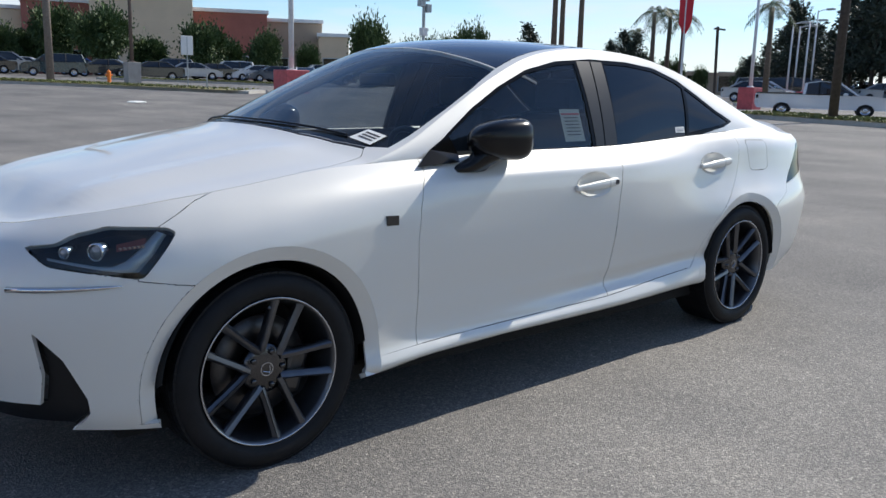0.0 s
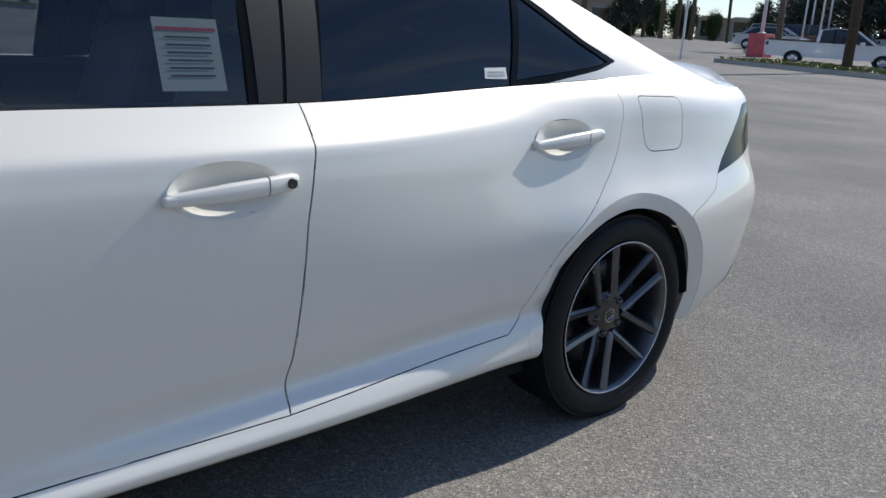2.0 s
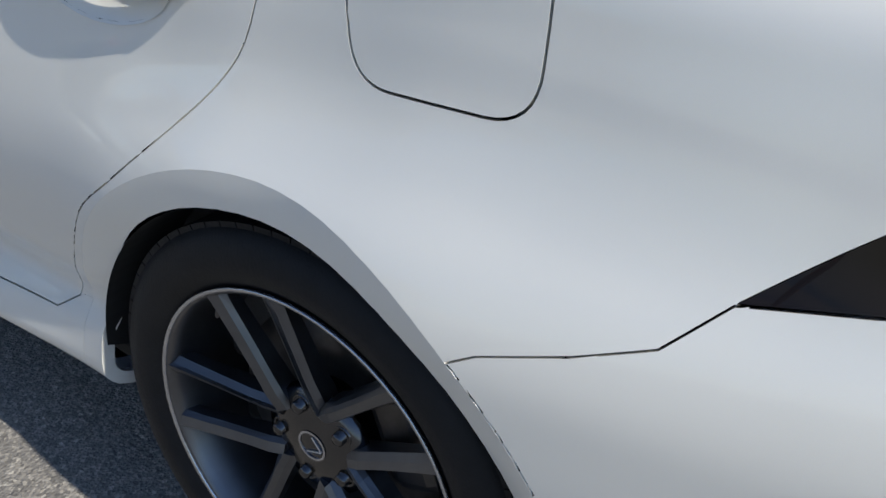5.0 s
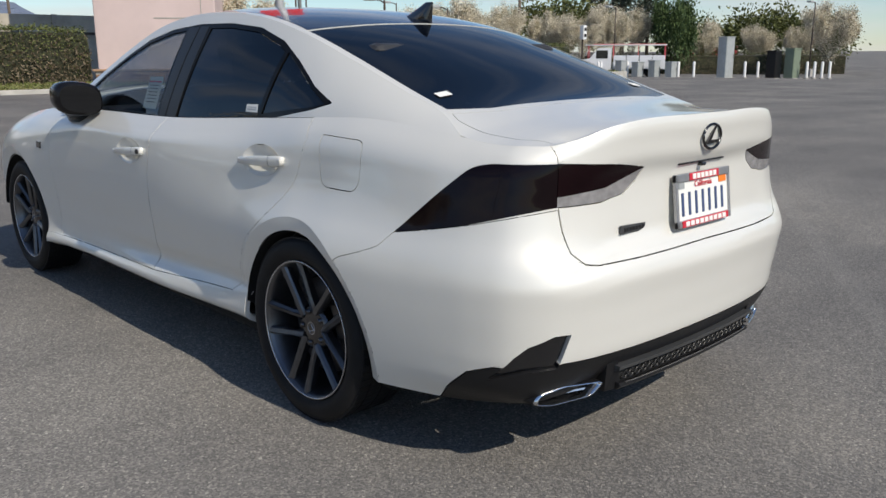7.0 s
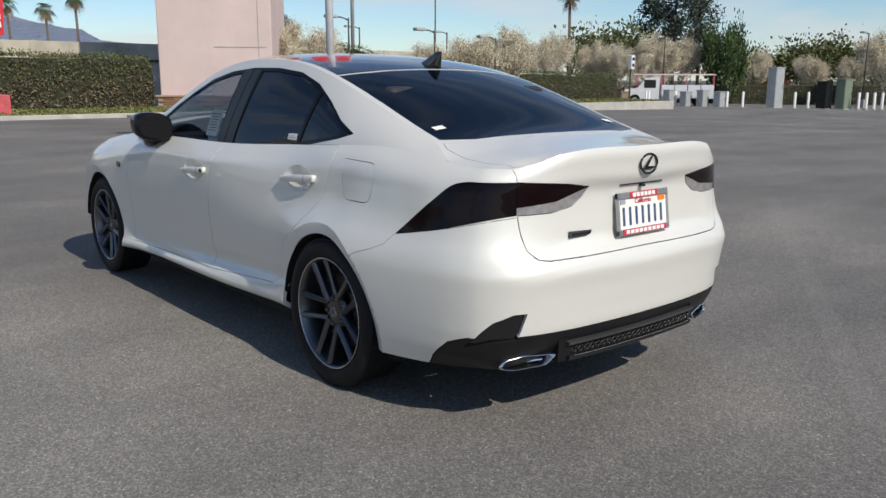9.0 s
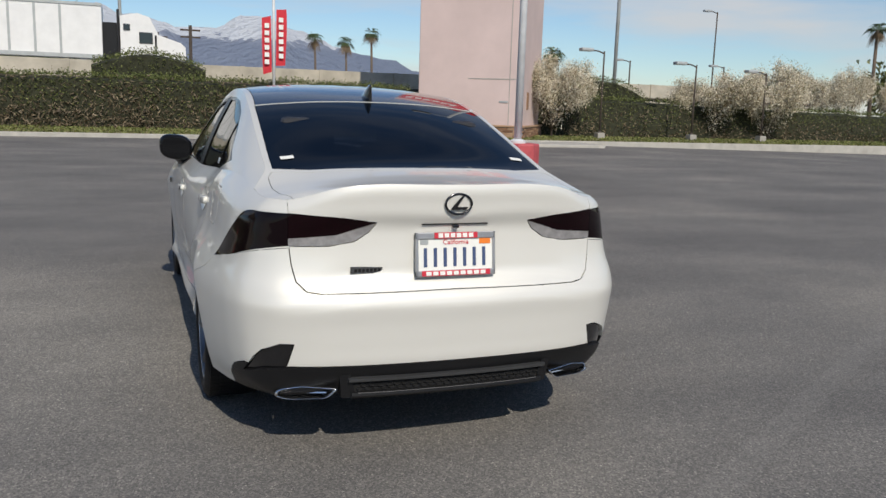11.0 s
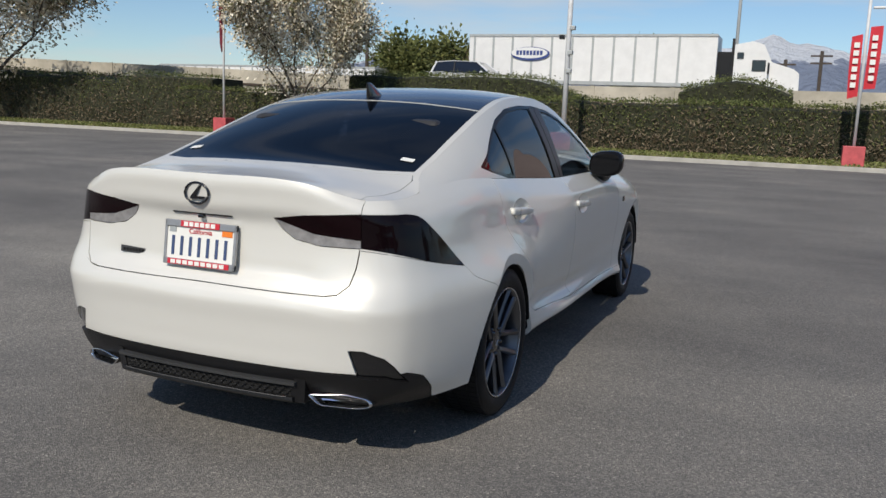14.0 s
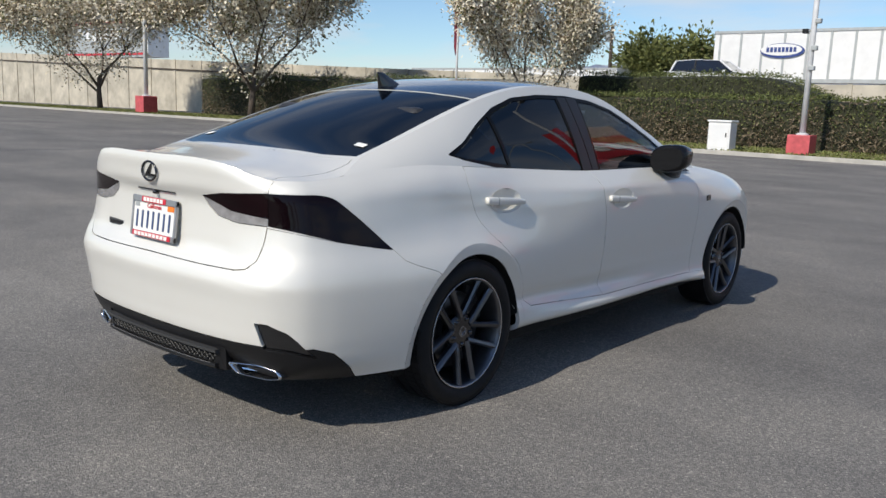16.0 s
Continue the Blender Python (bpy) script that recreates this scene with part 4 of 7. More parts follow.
def handle_set(door, sd, yc, zc, key):
    """A pull handle over its scooped bowl. The bowl is dished into the door."""
    bar = new("handle")
    bar.parent = door
    bm = bmesh.new()
    rings = []
    for k in range(21):
        u = k / 20
        y = yc + .136 - .272 * u
        z = zc - .008 + .018 * u
        out = .006 + .017 * math.sin(math.pi * min(1, max(0, (u + .06) / 1.12))) ** .5
        h = .0115 + .0065 * min(1, u * 2.2) - .004 * max(0, (u - .93) / .07)
        x = flank_x(y, z) + out
        rings.append([(sd * (x - .010 + .012 * math.copysign(abs(math.cos(t)) ** .6, math.cos(t))), y, z + h * math.copysign(abs(math.sin(t)) ** .6, math.sin(t))) for t in [2 * math.pi * q / 12 for q in range(12)]])
    part("grip", loft(bm, rings), PAINT, bar, smooth=True)
    rings = []
    for u in (.745, .752):
        y = yc + .136 - .272 * u
        z = zc - .008 + .018 * u
        x = flank_x(y, z) + .006 + .017 * math.sin(math.pi * min(1, (u + .06) / 1.12)) ** .5
        rings.append([(sd * (x - .010 + .0124 * math.copysign(abs(math.cos(t)) ** .6, math.cos(t))), y, z + .0184 * math.copysign(abs(math.sin(t)) ** .6, math.sin(t))) for t in [2 * math.pi * q / 12 for q in range(12)]])
    part("grip_joint", loft(bmesh.new(), rings), RUBBER_SEAL, bar)
    for u in (.04, .95):
        y = yc + .136 - .272 * u
        z = zc - .008 + .018 * u
        part("grip_foot", boxed(min(sd * (flank_x(y, z) - .01), sd * (flank_x(y, z) + .018)), max(sd * (flank_x(y, z) - .01), sd * (flank_x(y, z) + .018)), y - .014, y + .014, z - .010, z + .010, .005), PAINT, bar)
    if key:
        y, z = yc - .118, zc + .008
        x = flank_x(y, z) + .018
        bm = lathe(bmesh.new(), [(x, .0105), (x + .006, .0095), (x + .004, .006), (x + .004, .0005)], 20, centre=(0, y, z))
        if sd < 0:
            for v in bm.verts:
                v.co.x = -v.co.x
        part("key_lock", bm, STEEL, bar, "round steel key lock", smooth=True)
    # bowl
    bm = bmesh.new()
    rows = []
    n = 40
    yb, zb = yc + .010, zc + .002
    for k in range(9):
        q = 1 - k / 8
        row = []
        for y, z in oval(0, 0, .118 * q, .055 * q, n):
            dep = .020 * (1 - q * q) ** 1.1
            lift = .0020 * q ** 6
            row.append(bm.verts.new((sd * (flank_x(yb + y, zb + z) - dep + lift), yb + y, zb + z)))
        rows.append(row)
        if q == 0:
            break
    for a, b in zip(rows, rows[1:]):
        for i in range(n):
            bm.faces.new((a[i], a[(i + 1) % n], b[(i + 1) % n], b[i]))
    bmesh.ops.remove_doubles(bm, verts=bm.verts, dist=1e-5)
    part("handle_bowl", bm, PAINT, door, smooth=True)


MIRROR_BLACK = m_plain("mirror_housing_black", (0.006, 0.006, 0.007), 0.22, 0.0, 0.05, 4, 0, **{"Specular IOR Level": 0.35})
MIRROR = m_plain("mirror_silver", (0.06, 0.062, 0.066), 0.02, 1.0, 0.02, 4, 0)


def door_mirror(sd):
    m = new("door_mirror")
    m.parent = car
    bm = bmesh.new()
    rings = []
    for k in range(13):                     # from the glass face forward to the nose of the housing
        u = k / 12
        y = .338 + .258 * u
        f = (1 - u ** 2.6) ** .5 if u < 1 else .02
        f = max(f, .06) * (.88 + .12 * min(1, u / .17) ** .5)
        rings.append([(sd * (.862 - .02 * u + .100 * f * math.copysign(abs(math.cos(t)) ** .72, math.cos(t)) + .012 * u), y + .03 * math.copysign(abs(math.cos(t)) ** .72, math.cos(t)) * (1 - u), 1.022 + .004 * u + .080 * f * math.copysign(abs(math.sin(t)) ** .72, math.sin(t)) + .010 * math.cos(t)) for t in [2 * math.pi * q / 28 for q in range(28)]])
    part("housing", loft(bm, rings), MIRROR_BLACK, m, "gloss black mirror housing", smooth=True)
    ring = [(sd * (.862 + .082 * math.copysign(abs(math.cos(t)) ** .72, math.cos(t))), .3345 + .03 * math.copysign(abs(math.cos(t)) ** .72, math.cos(t)), 1.022 + .062 * math.copysign(abs(math.sin(t)) ** .72, math.sin(t)) + .010 * math.cos(t)) for t in [2 * math.pi * q / 28 for q in range(28)]]
    bm = bmesh.new()
    bm.faces.new([bm.verts.new(p) for p in ring])
    part("mirror_glass", bm, MIRROR, m, "mirror glass")
    bm = bmesh.new()
    loft(bm, [[(sd * (x0 + a * math.cos(t)), y0 + b * math.sin(t), z0) for t in [2 * math.pi * q / 16 for q in range(16)]] for x0, y0, z0, a, b in ((.775, .555, .905, .065, .10), (.79, .54, .922, .062, .09), (.81, .515, .938, .060, .072), (.83, .49, .955, .062, .072), (.85, .46, .995, .07, .085))])
    part("stalk", bm, MIRROR_BLACK, m, smooth=True)
    # black triangle at the pillar's foot
    bm = bmesh.new()
    tri = [(.80, .930), (.70, .985), (.60, 1.037), (.570, .965), (.60, .940)]
    bm.faces.new([bm.verts.new((sd * (flank_x(y, z, FLANK_T) + .003), y, z)) for y, z in tri])
    part("mirror_sail", bm, RUBBER_SEAL, m)


for o in [c for c in car.children if c.name.split(".")[0] in ("front_door", "rear_door")]:
    sd = 1 if sum(v.co.x for v in o.data.vertices) > 0 else -1
    if o.name.startswith("front"):
        handle_set(o, sd, -.138, .820, sd < 0)
    else:
        handle_set(o, sd, -1.135, .864, False)
for sd in (1, -1):
    door_mirror(sd)

# badges
for sd in (1, -1):
    bm = bmesh.new()
    x = [flank_x(y, z) for y in (.935, .985) for z in (.748, .782)]
    slab(bm, [(.935, .748), (.985, .750), (.985, .783), (.935, .781)], sd * .008, "yz", sd * (max(x) - .004))
    part("wing_badge", bm, BLACK_GLOSS, car, "small square black badge")
bm = bmesh.new()
ring_pts = oval(0, .979, .051, .037, 40)
tube(bm, [(x, tail_y(0, .979) - .006, z) for x, z in ring_pts + ring_pts[:1]], .0046, 8, cap=False)
emblem = part("boot_emblem", bm, DARK_CHROME, car, "oval ring emblem in dark chrome", smooth=True)
bm = bmesh.new()
ey = tail_y(0, .979) - .008
slab(bm, [(.012, 1.008), (.022, 1.008), (-.006, .968), (.036, .968), (.030, .959), (-.028, .957), (-.026, .966)], .006, "xz", ey)
part("emblem_stroke", bm, DARK_CHROME, emblem)
bm = bmesh.new()
yb_ = tail_y(-.33, .738)
slab(bm, [(-.392, .728), (-.275, .725), (-.273, .748), (-.391, .752)], -.007, "xz", yb_ + .003)
lb = part("boot_badge", bm, DIFFUSER_GREY, car, "small dark badge plate")
for k in range(7):
    part("badge_stroke", boxed(-.378 + k * .0145, -.368 + k * .0145, yb_ - .0055, yb_ - .004, .733, .744), BLACK_GLOSS, lb)

# number plate in its frame
plate = new("number_plate")
plate.parent = car
plate.matrix_basis = pose(0, -2.364, .792, -7, 0, 0)
part("plate_sheet", boxed(-.150, .150, -.004, .002, -.074, .074, .004), PAPER, plate, "white plate with dark bars")
bm = bmesh.new()
for x0_, x1_, z0_, z1_ in ((-.157, .157, .056, .081), (-.157, .157, -.081, -.058), (-.157, -.146, -.081, .081), (.146, .157, -.081, .081)):
    box(bm, x0_, x1_, -.010, .004, z0_, z1_, .003)
part("plate_frame", bm, PLATE_RIM, plate, "chrome licence frame")
part("frame_band", boxed(-.135, .135, -.0125, -.009, -.0795, -.0595, .001), RED_INK, plate, "red band on the frame")
part("frame_band", boxed(-.085, .085, -.0125, -.009, .0580, .0800, .001), RED_INK, plate, "red band on the frame")
for k in range(9):
    part("frame_bar", boxed(-.119 + k * .0268, -.099 + k * .0268, -.0140, -.0122, -.0765, -.0625), PAPER, plate)
for k in range(6):
    part("frame_bar", boxed(-.070 + k * .0238, -.052 + k * .0238, -.0140, -.0122, .0615, .0770), PAPER, plate)
for k in range(7):
    part("plate_bar", boxed(-.1255 + k * .0385, -.1125 + k * .0385, -.0065, -.0038, -.046, .024, .002), PLATE_INK, plate)
part("plate_sticker", boxed(.094, .138, -.0065, -.0038, .036, .056), ORANGE_INK, plate, "orange sticker")
part("plate_sticker", boxed(-.138, -.108, -.0065, -.0038, .037, .055), GREY_METAL, plate, "grey sticker")


def lettering(name, text, size, material, parent, m, label=""):
    cu = bpy.data.curves.new(name, "FONT")
    cu.body, cu.size, cu.align_x, cu.align_y, cu.extrude = text, size, "CENTER", "CENTER", 0.0006
    tmp = new("letters", cu)
    me = bpy.data.meshes.new_from_object(tmp.evaluated_get(bpy.context.evaluated_depsgraph_get()))
    bpy.data.objects.remove(tmp)
    me.materials.append(material)
    ob = new(name, me)
    ob.parent = parent
    ob.matrix_basis = m
    if label:
        tagged(ob, label)
    return ob


lettering("plate_word", "California", .026, RED_INK, plate, pose(0, -.0062, .044, 90, 0, 0), "red printed word")
part("lid_camera", boxed(-.012, .012, -2.366, -2.345, .888, .900, .004), BLACK_GLOSS, car)
# thin dark strip drawn in for the shadow line along the lid's crease
part("lid_button", boxed(-.13, .13, -2.358, -2.340, .900, .905, .002), BLACK_MATT, car)

# tail pipes, grille and lower trim of the apron
for sd in (1, -1):
    pipe = new("tail_pipe")
    pipe.parent = car
    outer = [(.430, .296), (.470, .260), (.600, .253), (.652, .264), (.636, .290), (.56, .303)]

    def tip(y, k, kz=1.0):
        return [(sd * (.54 + (x - .54) * k), y + .33 * max(0, .54 + (x - .54) * k - .43), .276 + (z - .276) * k * kz) for x, z in rounded(outer, .014, 3)]
    part("pipe_tip", loft(bmesh.new(), [tip(-2.326, 1.03), tip(-2.336, 1.0), tip(-2.334, .945), tip(-2.318, .90), tip(-2.27, .85)], caps=False), CHROME, pipe, "chrome trapezoid tip", smooth=True)
    part("pipe_sleeve", loft(bmesh.new(), [tip(-2.327, 1.032), tip(-2.29, 1.06), tip(-2.2, 1.0)], caps=False), BLACK_MATT, pipe, smooth=True)
    part("pipe_bore", loft(bmesh.new(), [tip(-2.272, .87), tip(-2.22, .80)]), VOID, pipe)
    part("pipe_blade", loft(bmesh.new(), [[(sd * x, y + .33 * max(0, x - .43), z) for y, z in ((-2.306, .270), (-2.304, .275), (-2.25, .277), (-2.25, .268))] for x in (.462, .54, .612)]), CHROME, pipe, "chrome bar across the pipe")
ab_x = np.linspace(-.385, .385, 15)
ab_y = [tail_y(abs(float(x)), .392) for x in ab_x]


def apron_bar(name, material, prof, label, k=1.0):
    """A bar across the apron that follows its bow; prof: (behind the face, height)."""
    return part(name, loft(bmesh.new(), [[(x * (k if abs(x) > .38 else 1), y + a, z) for a, z in prof] for x, y in zip(ab_x, ab_y)]), material, car, label)


apron_bar("grille_recess", VOID, ((.021, .332), (.021, .272), (.06, .272), (.06, .332)), "dark honeycomb grille")
apron_bar("diffuser_bar", DIFFUSER_GREY, ((-.003, .340), (.000, .328), (.012, .322), (.05, .324), (.05, .342)), "dark grey bar over the grille", 1.03)
apron_bar("apron_lip", BLACK_MATT, ((.006, .284), (.004, .272), (.016, .261), (.20, .254), (.20, .275)), "black plastic diffuser lip")
apron_bar("grille_strip", CHROME, ((.001, .286), (.001, .2825), (.008, .282), (.008, .287)), "thin chrome strip", .94)
for sd in (1, -1):
    bm = bmesh.new()
    yy = tail_y(.40, .392)
    loft(bm, [[(sd * x0, yy + .002 + d, .352), (sd * x1, yy + .012 + d, .352), (sd * (x1 - .012), yy + .026 + d, .258), (sd * (x0 - .022), yy + .006 + d, .262)] for x0, x1, d in ((.388, .428, .008), (.388, .428, .10))])
    part("apron_fin", bm, BLACK_MATT, car, "black plastic fin beside the grille")
for r in range(2):
    for k in range(24):
        x = -.352 + k * .0305 + (.015 if r % 2 else 0)
        yy = tail_y(abs(x), .392) + .012 + .003 * (2 - r)
        pts_ = [(x + .0135 * math.cos(radians(60 * q)), .2965 + r * .0150 + .0085 * math.sin(radians(60 * q))) for q in range(7)]
        part("grille_cell", tube(bmesh.new(), [(a, yy, b) for a, b in pts_], .0019, 4, cap=False), BLACK_MATT, car)

# aerial fin
bm = bmesh.new()
rings = []
for k in range(11):
    u = k / 10
    y0, y1 = -1.135, -.915
    z = 1.352 + .070 * u
    yr, yf = y0 - .008 * u, y1 - .185 * u ** .8
    w = .020 * (1 - u) ** .8 + .0035
    yc_ = (yr + yf) / 2
    rings.append([(w * math.cos(t), yc_ + (yf - yr) / 2 * math.sin(t), z + (.018 if k == 0 else 0) * (math.sin(t)) - (.014 if k == 0 else 0)) for t in [2 * math.pi * q / 20 for q in range(20)]])
part("aerial_fin", loft(bm, rings), BLACK_GLOSS, car, "gloss black shark-fin aerial", smooth=True)

# head lamps behind their lenses
LAMP_GREY = m_plain("lamp_housing_grey", (0.40, 0.39, 0.38), 0.35, 0.3, .15, 20, 0)
SILVER_TRIM = m_plain("silver_trim", (0.62, 0.63, 0.65), 0.32, 0.6, .05, 20, 0)
AMBER = m_plain("amber_reflector", (0.34, 0.075, 0.045), 0.4, 0, .2, 40, 0)
BEAD = m_plain("amber_bead", (0.85, 0.52, 0.36), 0.3, 0, .05, 20, 0)
for sd in (1, -1):
    lamp = new("head_lamp")
    lamp.parent = car
    panel("lamp_housing", shell, (T_HEAD,), LAMP_GREY, lamp, side=sd, inset=0.050, gap=-.004, lip=0)
    panel("lamp_rim", shell, (T_HEAD,), VOID, lamp, side=sd, inset=0.0465, gap=-.006, lip=-.046)
    for yc_, zc_, rr_ in ((1.868, .735, .026), (1.935, .732, .017)):      # projector and its smaller neighbour
        xc_ = flank_x(yc_, zc_) - .034
        bm = lathe(bmesh.new(), [(-.020, rr_), (.016, rr_), (.020, rr_ * .93), (.020, rr_ * .84), (.012, rr_ * .80)], 28, "y")
        bmesh.ops.rotate(bm, verts=bm.verts, cent=(0, 0, 0), matrix=Matrix.Rotation(radians(-35), 3, "Z"))
        for v in bm.verts:
            v.co = Vector((sd * (v.co.x + xc_), v.co.y + yc_, v.co.z + zc_))
        pj = part("projector", bm, CHROME, lamp, "chrome projector", smooth=True)
        bm = lathe(bmesh.new(), [(.010, rr_ * .82), (.020, rr_ * .6), (.024, rr_ * .3), (.025, .0005)], 24, "y")
        bmesh.ops.rotate(bm, verts=bm.verts, cent=(0, 0, 0), matrix=Matrix.Rotation(radians(-35), 3, "Z"))
        for v in bm.verts:
            v.co = Vector((sd * (v.co.x + xc_), v.co.y + yc_, v.co.z + zc_))
        part("projector_lens", bm, LAMP_CLEAR, pj, "clear lens", smooth=True)
    bm = bmesh.new()
    hi_ = [(1.985, .716), (1.93, .705), (1.88, .696), (1.845, .695), (1.815, .708), (1.77, .744), (1.722, .786)]
    lo_ = [(1.985, .711), (1.93, .699), (1.88, .688), (1.83, .681), (1.793, .681), (1.75, .726), (1.705, .778)]
    row = [[bm.verts.new((sd * (flank_x(y, z) - dp), y, z)) for y, z in ln] for ln, dp in ((hi_, .030), (hi_, .016), (lo_, .012), (lo_, .030))]
    for p, q in zip(row, row[1:]):
        for i in range(len(p) - 1):
            bm.faces.new((p[i], p[i + 1], q[i + 1], q[i]))
    part("lamp_blade", bm, SILVER_TRIM, lamp, "silver blade", smooth=True)
    bm = bmesh.new()
    bm.faces.new([bm.verts.new((sd * (flank_x(y, z) - .034), y, z)) for y, z in ((1.830, .733), (1.826, .752), (1.752, .768), (1.758, .744))])
    part("amber_reflector", bm, AMBER, lamp, "dull amber reflector")
    for k in range(6):
        y = 1.822 - k * .0105
        part("amber_bead", boxed(min(sd * (flank_x(y, .742) - .030), sd * (flank_x(y, .742) - .018)), max(sd * (flank_x(y, .742) - .030), sd * (flank_x(y, .742) - .018)), y - .003, y + .003, .740 + k * .0012, .745 + k * .0012), BEAD, lamp)
    bm = bmesh.new()
    tube(bm, [(sd * (flank_x(y, .634) + .002), y, .630 + .018 * (2.08 - y) / .24) for y in np.linspace(2.08, 1.84, 9)], [.009, .009, .009, .0085, .008, .007, .006, .0045, .002], 8)
    part("nose_strip", bm, CHROME, car, "chrome strip", smooth=True)
# grille in the nose
bm = bmesh.new()
slab(bm, [(-.36, .25), (-.46, .33), (-.34, .50), (-.42, .66), (.42, .66), (.34, .50), (.46, .33), (.36, .25)], .03, "xz", 2.235)
part("nose_grille", bm, BLACK_GLOSS, car, "black mesh grille")

# stickers and wipers
bm = bmesh.new()
bm.faces.new([bm.verts.new((-(flank_x(y, z, FLANK_T) - .0045), y, z)) for y, z in [(-.895, 1.018), (-.975, 1.017), (-.973, 1.046), (-.897, 1.044)]])
sticker_ = part("window_sticker", bm, PAPER, car, "white paper sticker")
for z0_, z1_ in ((1.024, 1.029), (1.033, 1.036)):
    bm = bmesh.new()
    bm.faces.new([bm.verts.new((-(flank_x(y, z, FLANK_T) - .0035), y, z)) for y, z in [(-.905, z0_), (-.965, z0_), (-.965, z1_), (-.905, z1_)]])
    part("print_line", bm, GREY_METAL, sticker_)
st = [(.49, -1.765), (.545, -1.765), (.545, -1.735), (.49, -1.735)]
for sd in (1, -1):
    bm = bmesh.new()
    bm.faces.new([bm.verts.new((sd * x, y, crown_z(x, y) + .0015)) for x, y in st])
    part("glass_sticker", bm, PAPER, car, "small white sticker")
bm = bmesh.new()
pq = [(-.055, 1.128), (-.185, 1.128), (-.185, .995), (-.055, .995)]
bm.faces.new([bm.verts.new((-(flank_x(y, z, FLANK_T) - .008), y, z)) for y, z in pq])
sheet_ = part("window_paper", bm, PAPER_GREEN, car, "printed paper behind the window")
for k in range(7):
    bm = bmesh.new()
    z = 1.105 - k * .014
    a, b = (-.075, -.165) if k else (-.060, -.180)
    h = .006 if k else .010
    bm.faces.new([bm.verts.new((-(flank_x(y, q, FLANK_T) - .0072), y, q)) for y, q in ((a, z), (b, z), (b, z + h * .6), (a, z + h * .6))])
    part("print_line", bm, INK if k else RED_INK, sheet_)
bm = bmesh.new()
ws = [(-.66, .90), (-.565, .925), (-.575, .845), (-.655, .822)]
bm.faces.new([bm.verts.new((x, y, crown_z(-x, y) + .002)) for x, y in ws])
wsk = part("screen_sticker", bm, PAPER, car, "white printed sticker on the windscreen")
for k in range(3):
    bm = bmesh.new()
    bm.faces.new([bm.verts.new((x, y, crown_z(-x, y) + .0032)) for x, y in [(-.645, .885 - k * .017), (-.585, .900 - k * .017), (-.585, .891 - k * .017), (-.645, .876 - k * .017)]])
    part("print_line", bm, INK, wsk)
for xs_ in ((-.55, .10), (.02, .62)):
    bm = bmesh.new()
    tube(bm, [(x, 1.022 - .16 * (x / .7) ** 2, crown_z(abs(x), 1.022 - .16 * (x / .7) ** 2) + .005) for x in np.linspace(*xs_, 9)], .0045, 6)
    part("wiper", bm, BLACK_MATT, car, "black wiper arm")

# cabin
cabin = new("cabin")
cabin.parent = car
part("cabin_floor", boxed(-.66, .66, -1.75, 1.0, .26, .32, .01), CABIN, cabin)
part("dashboard", boxed(-.66, .66, .55, 1.02, .55, .95, .06, 3), CABIN, cabin)
part("parcel_shelf", boxed(-.56, .56, -1.80, -1.25, .90, .97, .02), CABIN, cabin)
part("tunnel", boxed(-.13, .13, -.9, .6, .32, .62, .05, 3), CABIN, cabin)
for sd in (1, -1):
    part("door_lining", boxed(min(sd * .66, sd * .738), max(sd * .66, sd * .738), -1.3, .80, .32, .968, .02), CABIN, cabin)
    for y, w in ((-.02, .25), (-.92, .30)):
        part("seat_cushion", boxed(sd * .36 - w, sd * .36 + w, y - .25, y + .28, .38, .58, .07, 3), CABIN_GREY, cabin)
        bm = boxed(sd * .36 - w, sd * .36 + w, y - .36, y - .18, .52, 1.10, .07, 3)
        for v in bm.verts:
            v.co.y -= (v.co.z - .55) * .32
        part("seat_back", bm, CABIN_GREY, cabin)
        bm = boxed(sd * .36 - .13, sd * .36 + .13, y - .47, y - .36, 1.10, 1.26, .045, 3)
        part("head_rest", bm, CABIN_GREY, cabin)
bm = bmesh.new()
ring_ = [(-.36 + .175 * math.cos(t), .43 + .07 * math.sin(t), .87 + .165 * math.sin(t)) for t in [2 * math.pi * q / 28 for q in range(29)]]
tube(bm, ring_, .014, 8, cap=False)
part("steering_wheel", bm, BLACK_MATT, cabin, smooth=True)
part("steering_hub", boxed(-.42, -.30, .43, .60, .82, .91, .03, 3), BLACK_MATT, cabin)
part("rear_view_mirror", boxed(-.12, .12, .36, .40, 1.20, 1.26, .015, 2), BLACK_MATT, cabin)
for b in (shell, flanks, crown):
    b.free()


# ---- ground ----
def rise(x, y):
    """The car park climbs a little towards the south and east, and falls to the north-east."""
    s = 0.014 * min(60.0, max(0.0, -y - 8))
    k = min(1.0, max(0.0, (8 - y) / 18.0))
    k = k * k * (3 - 2 * k)
    e = min(60.0, max(0.0, x - 14.0))
    return max(s, 0.020 * e * k) - 0.014 * e * (1 - k)


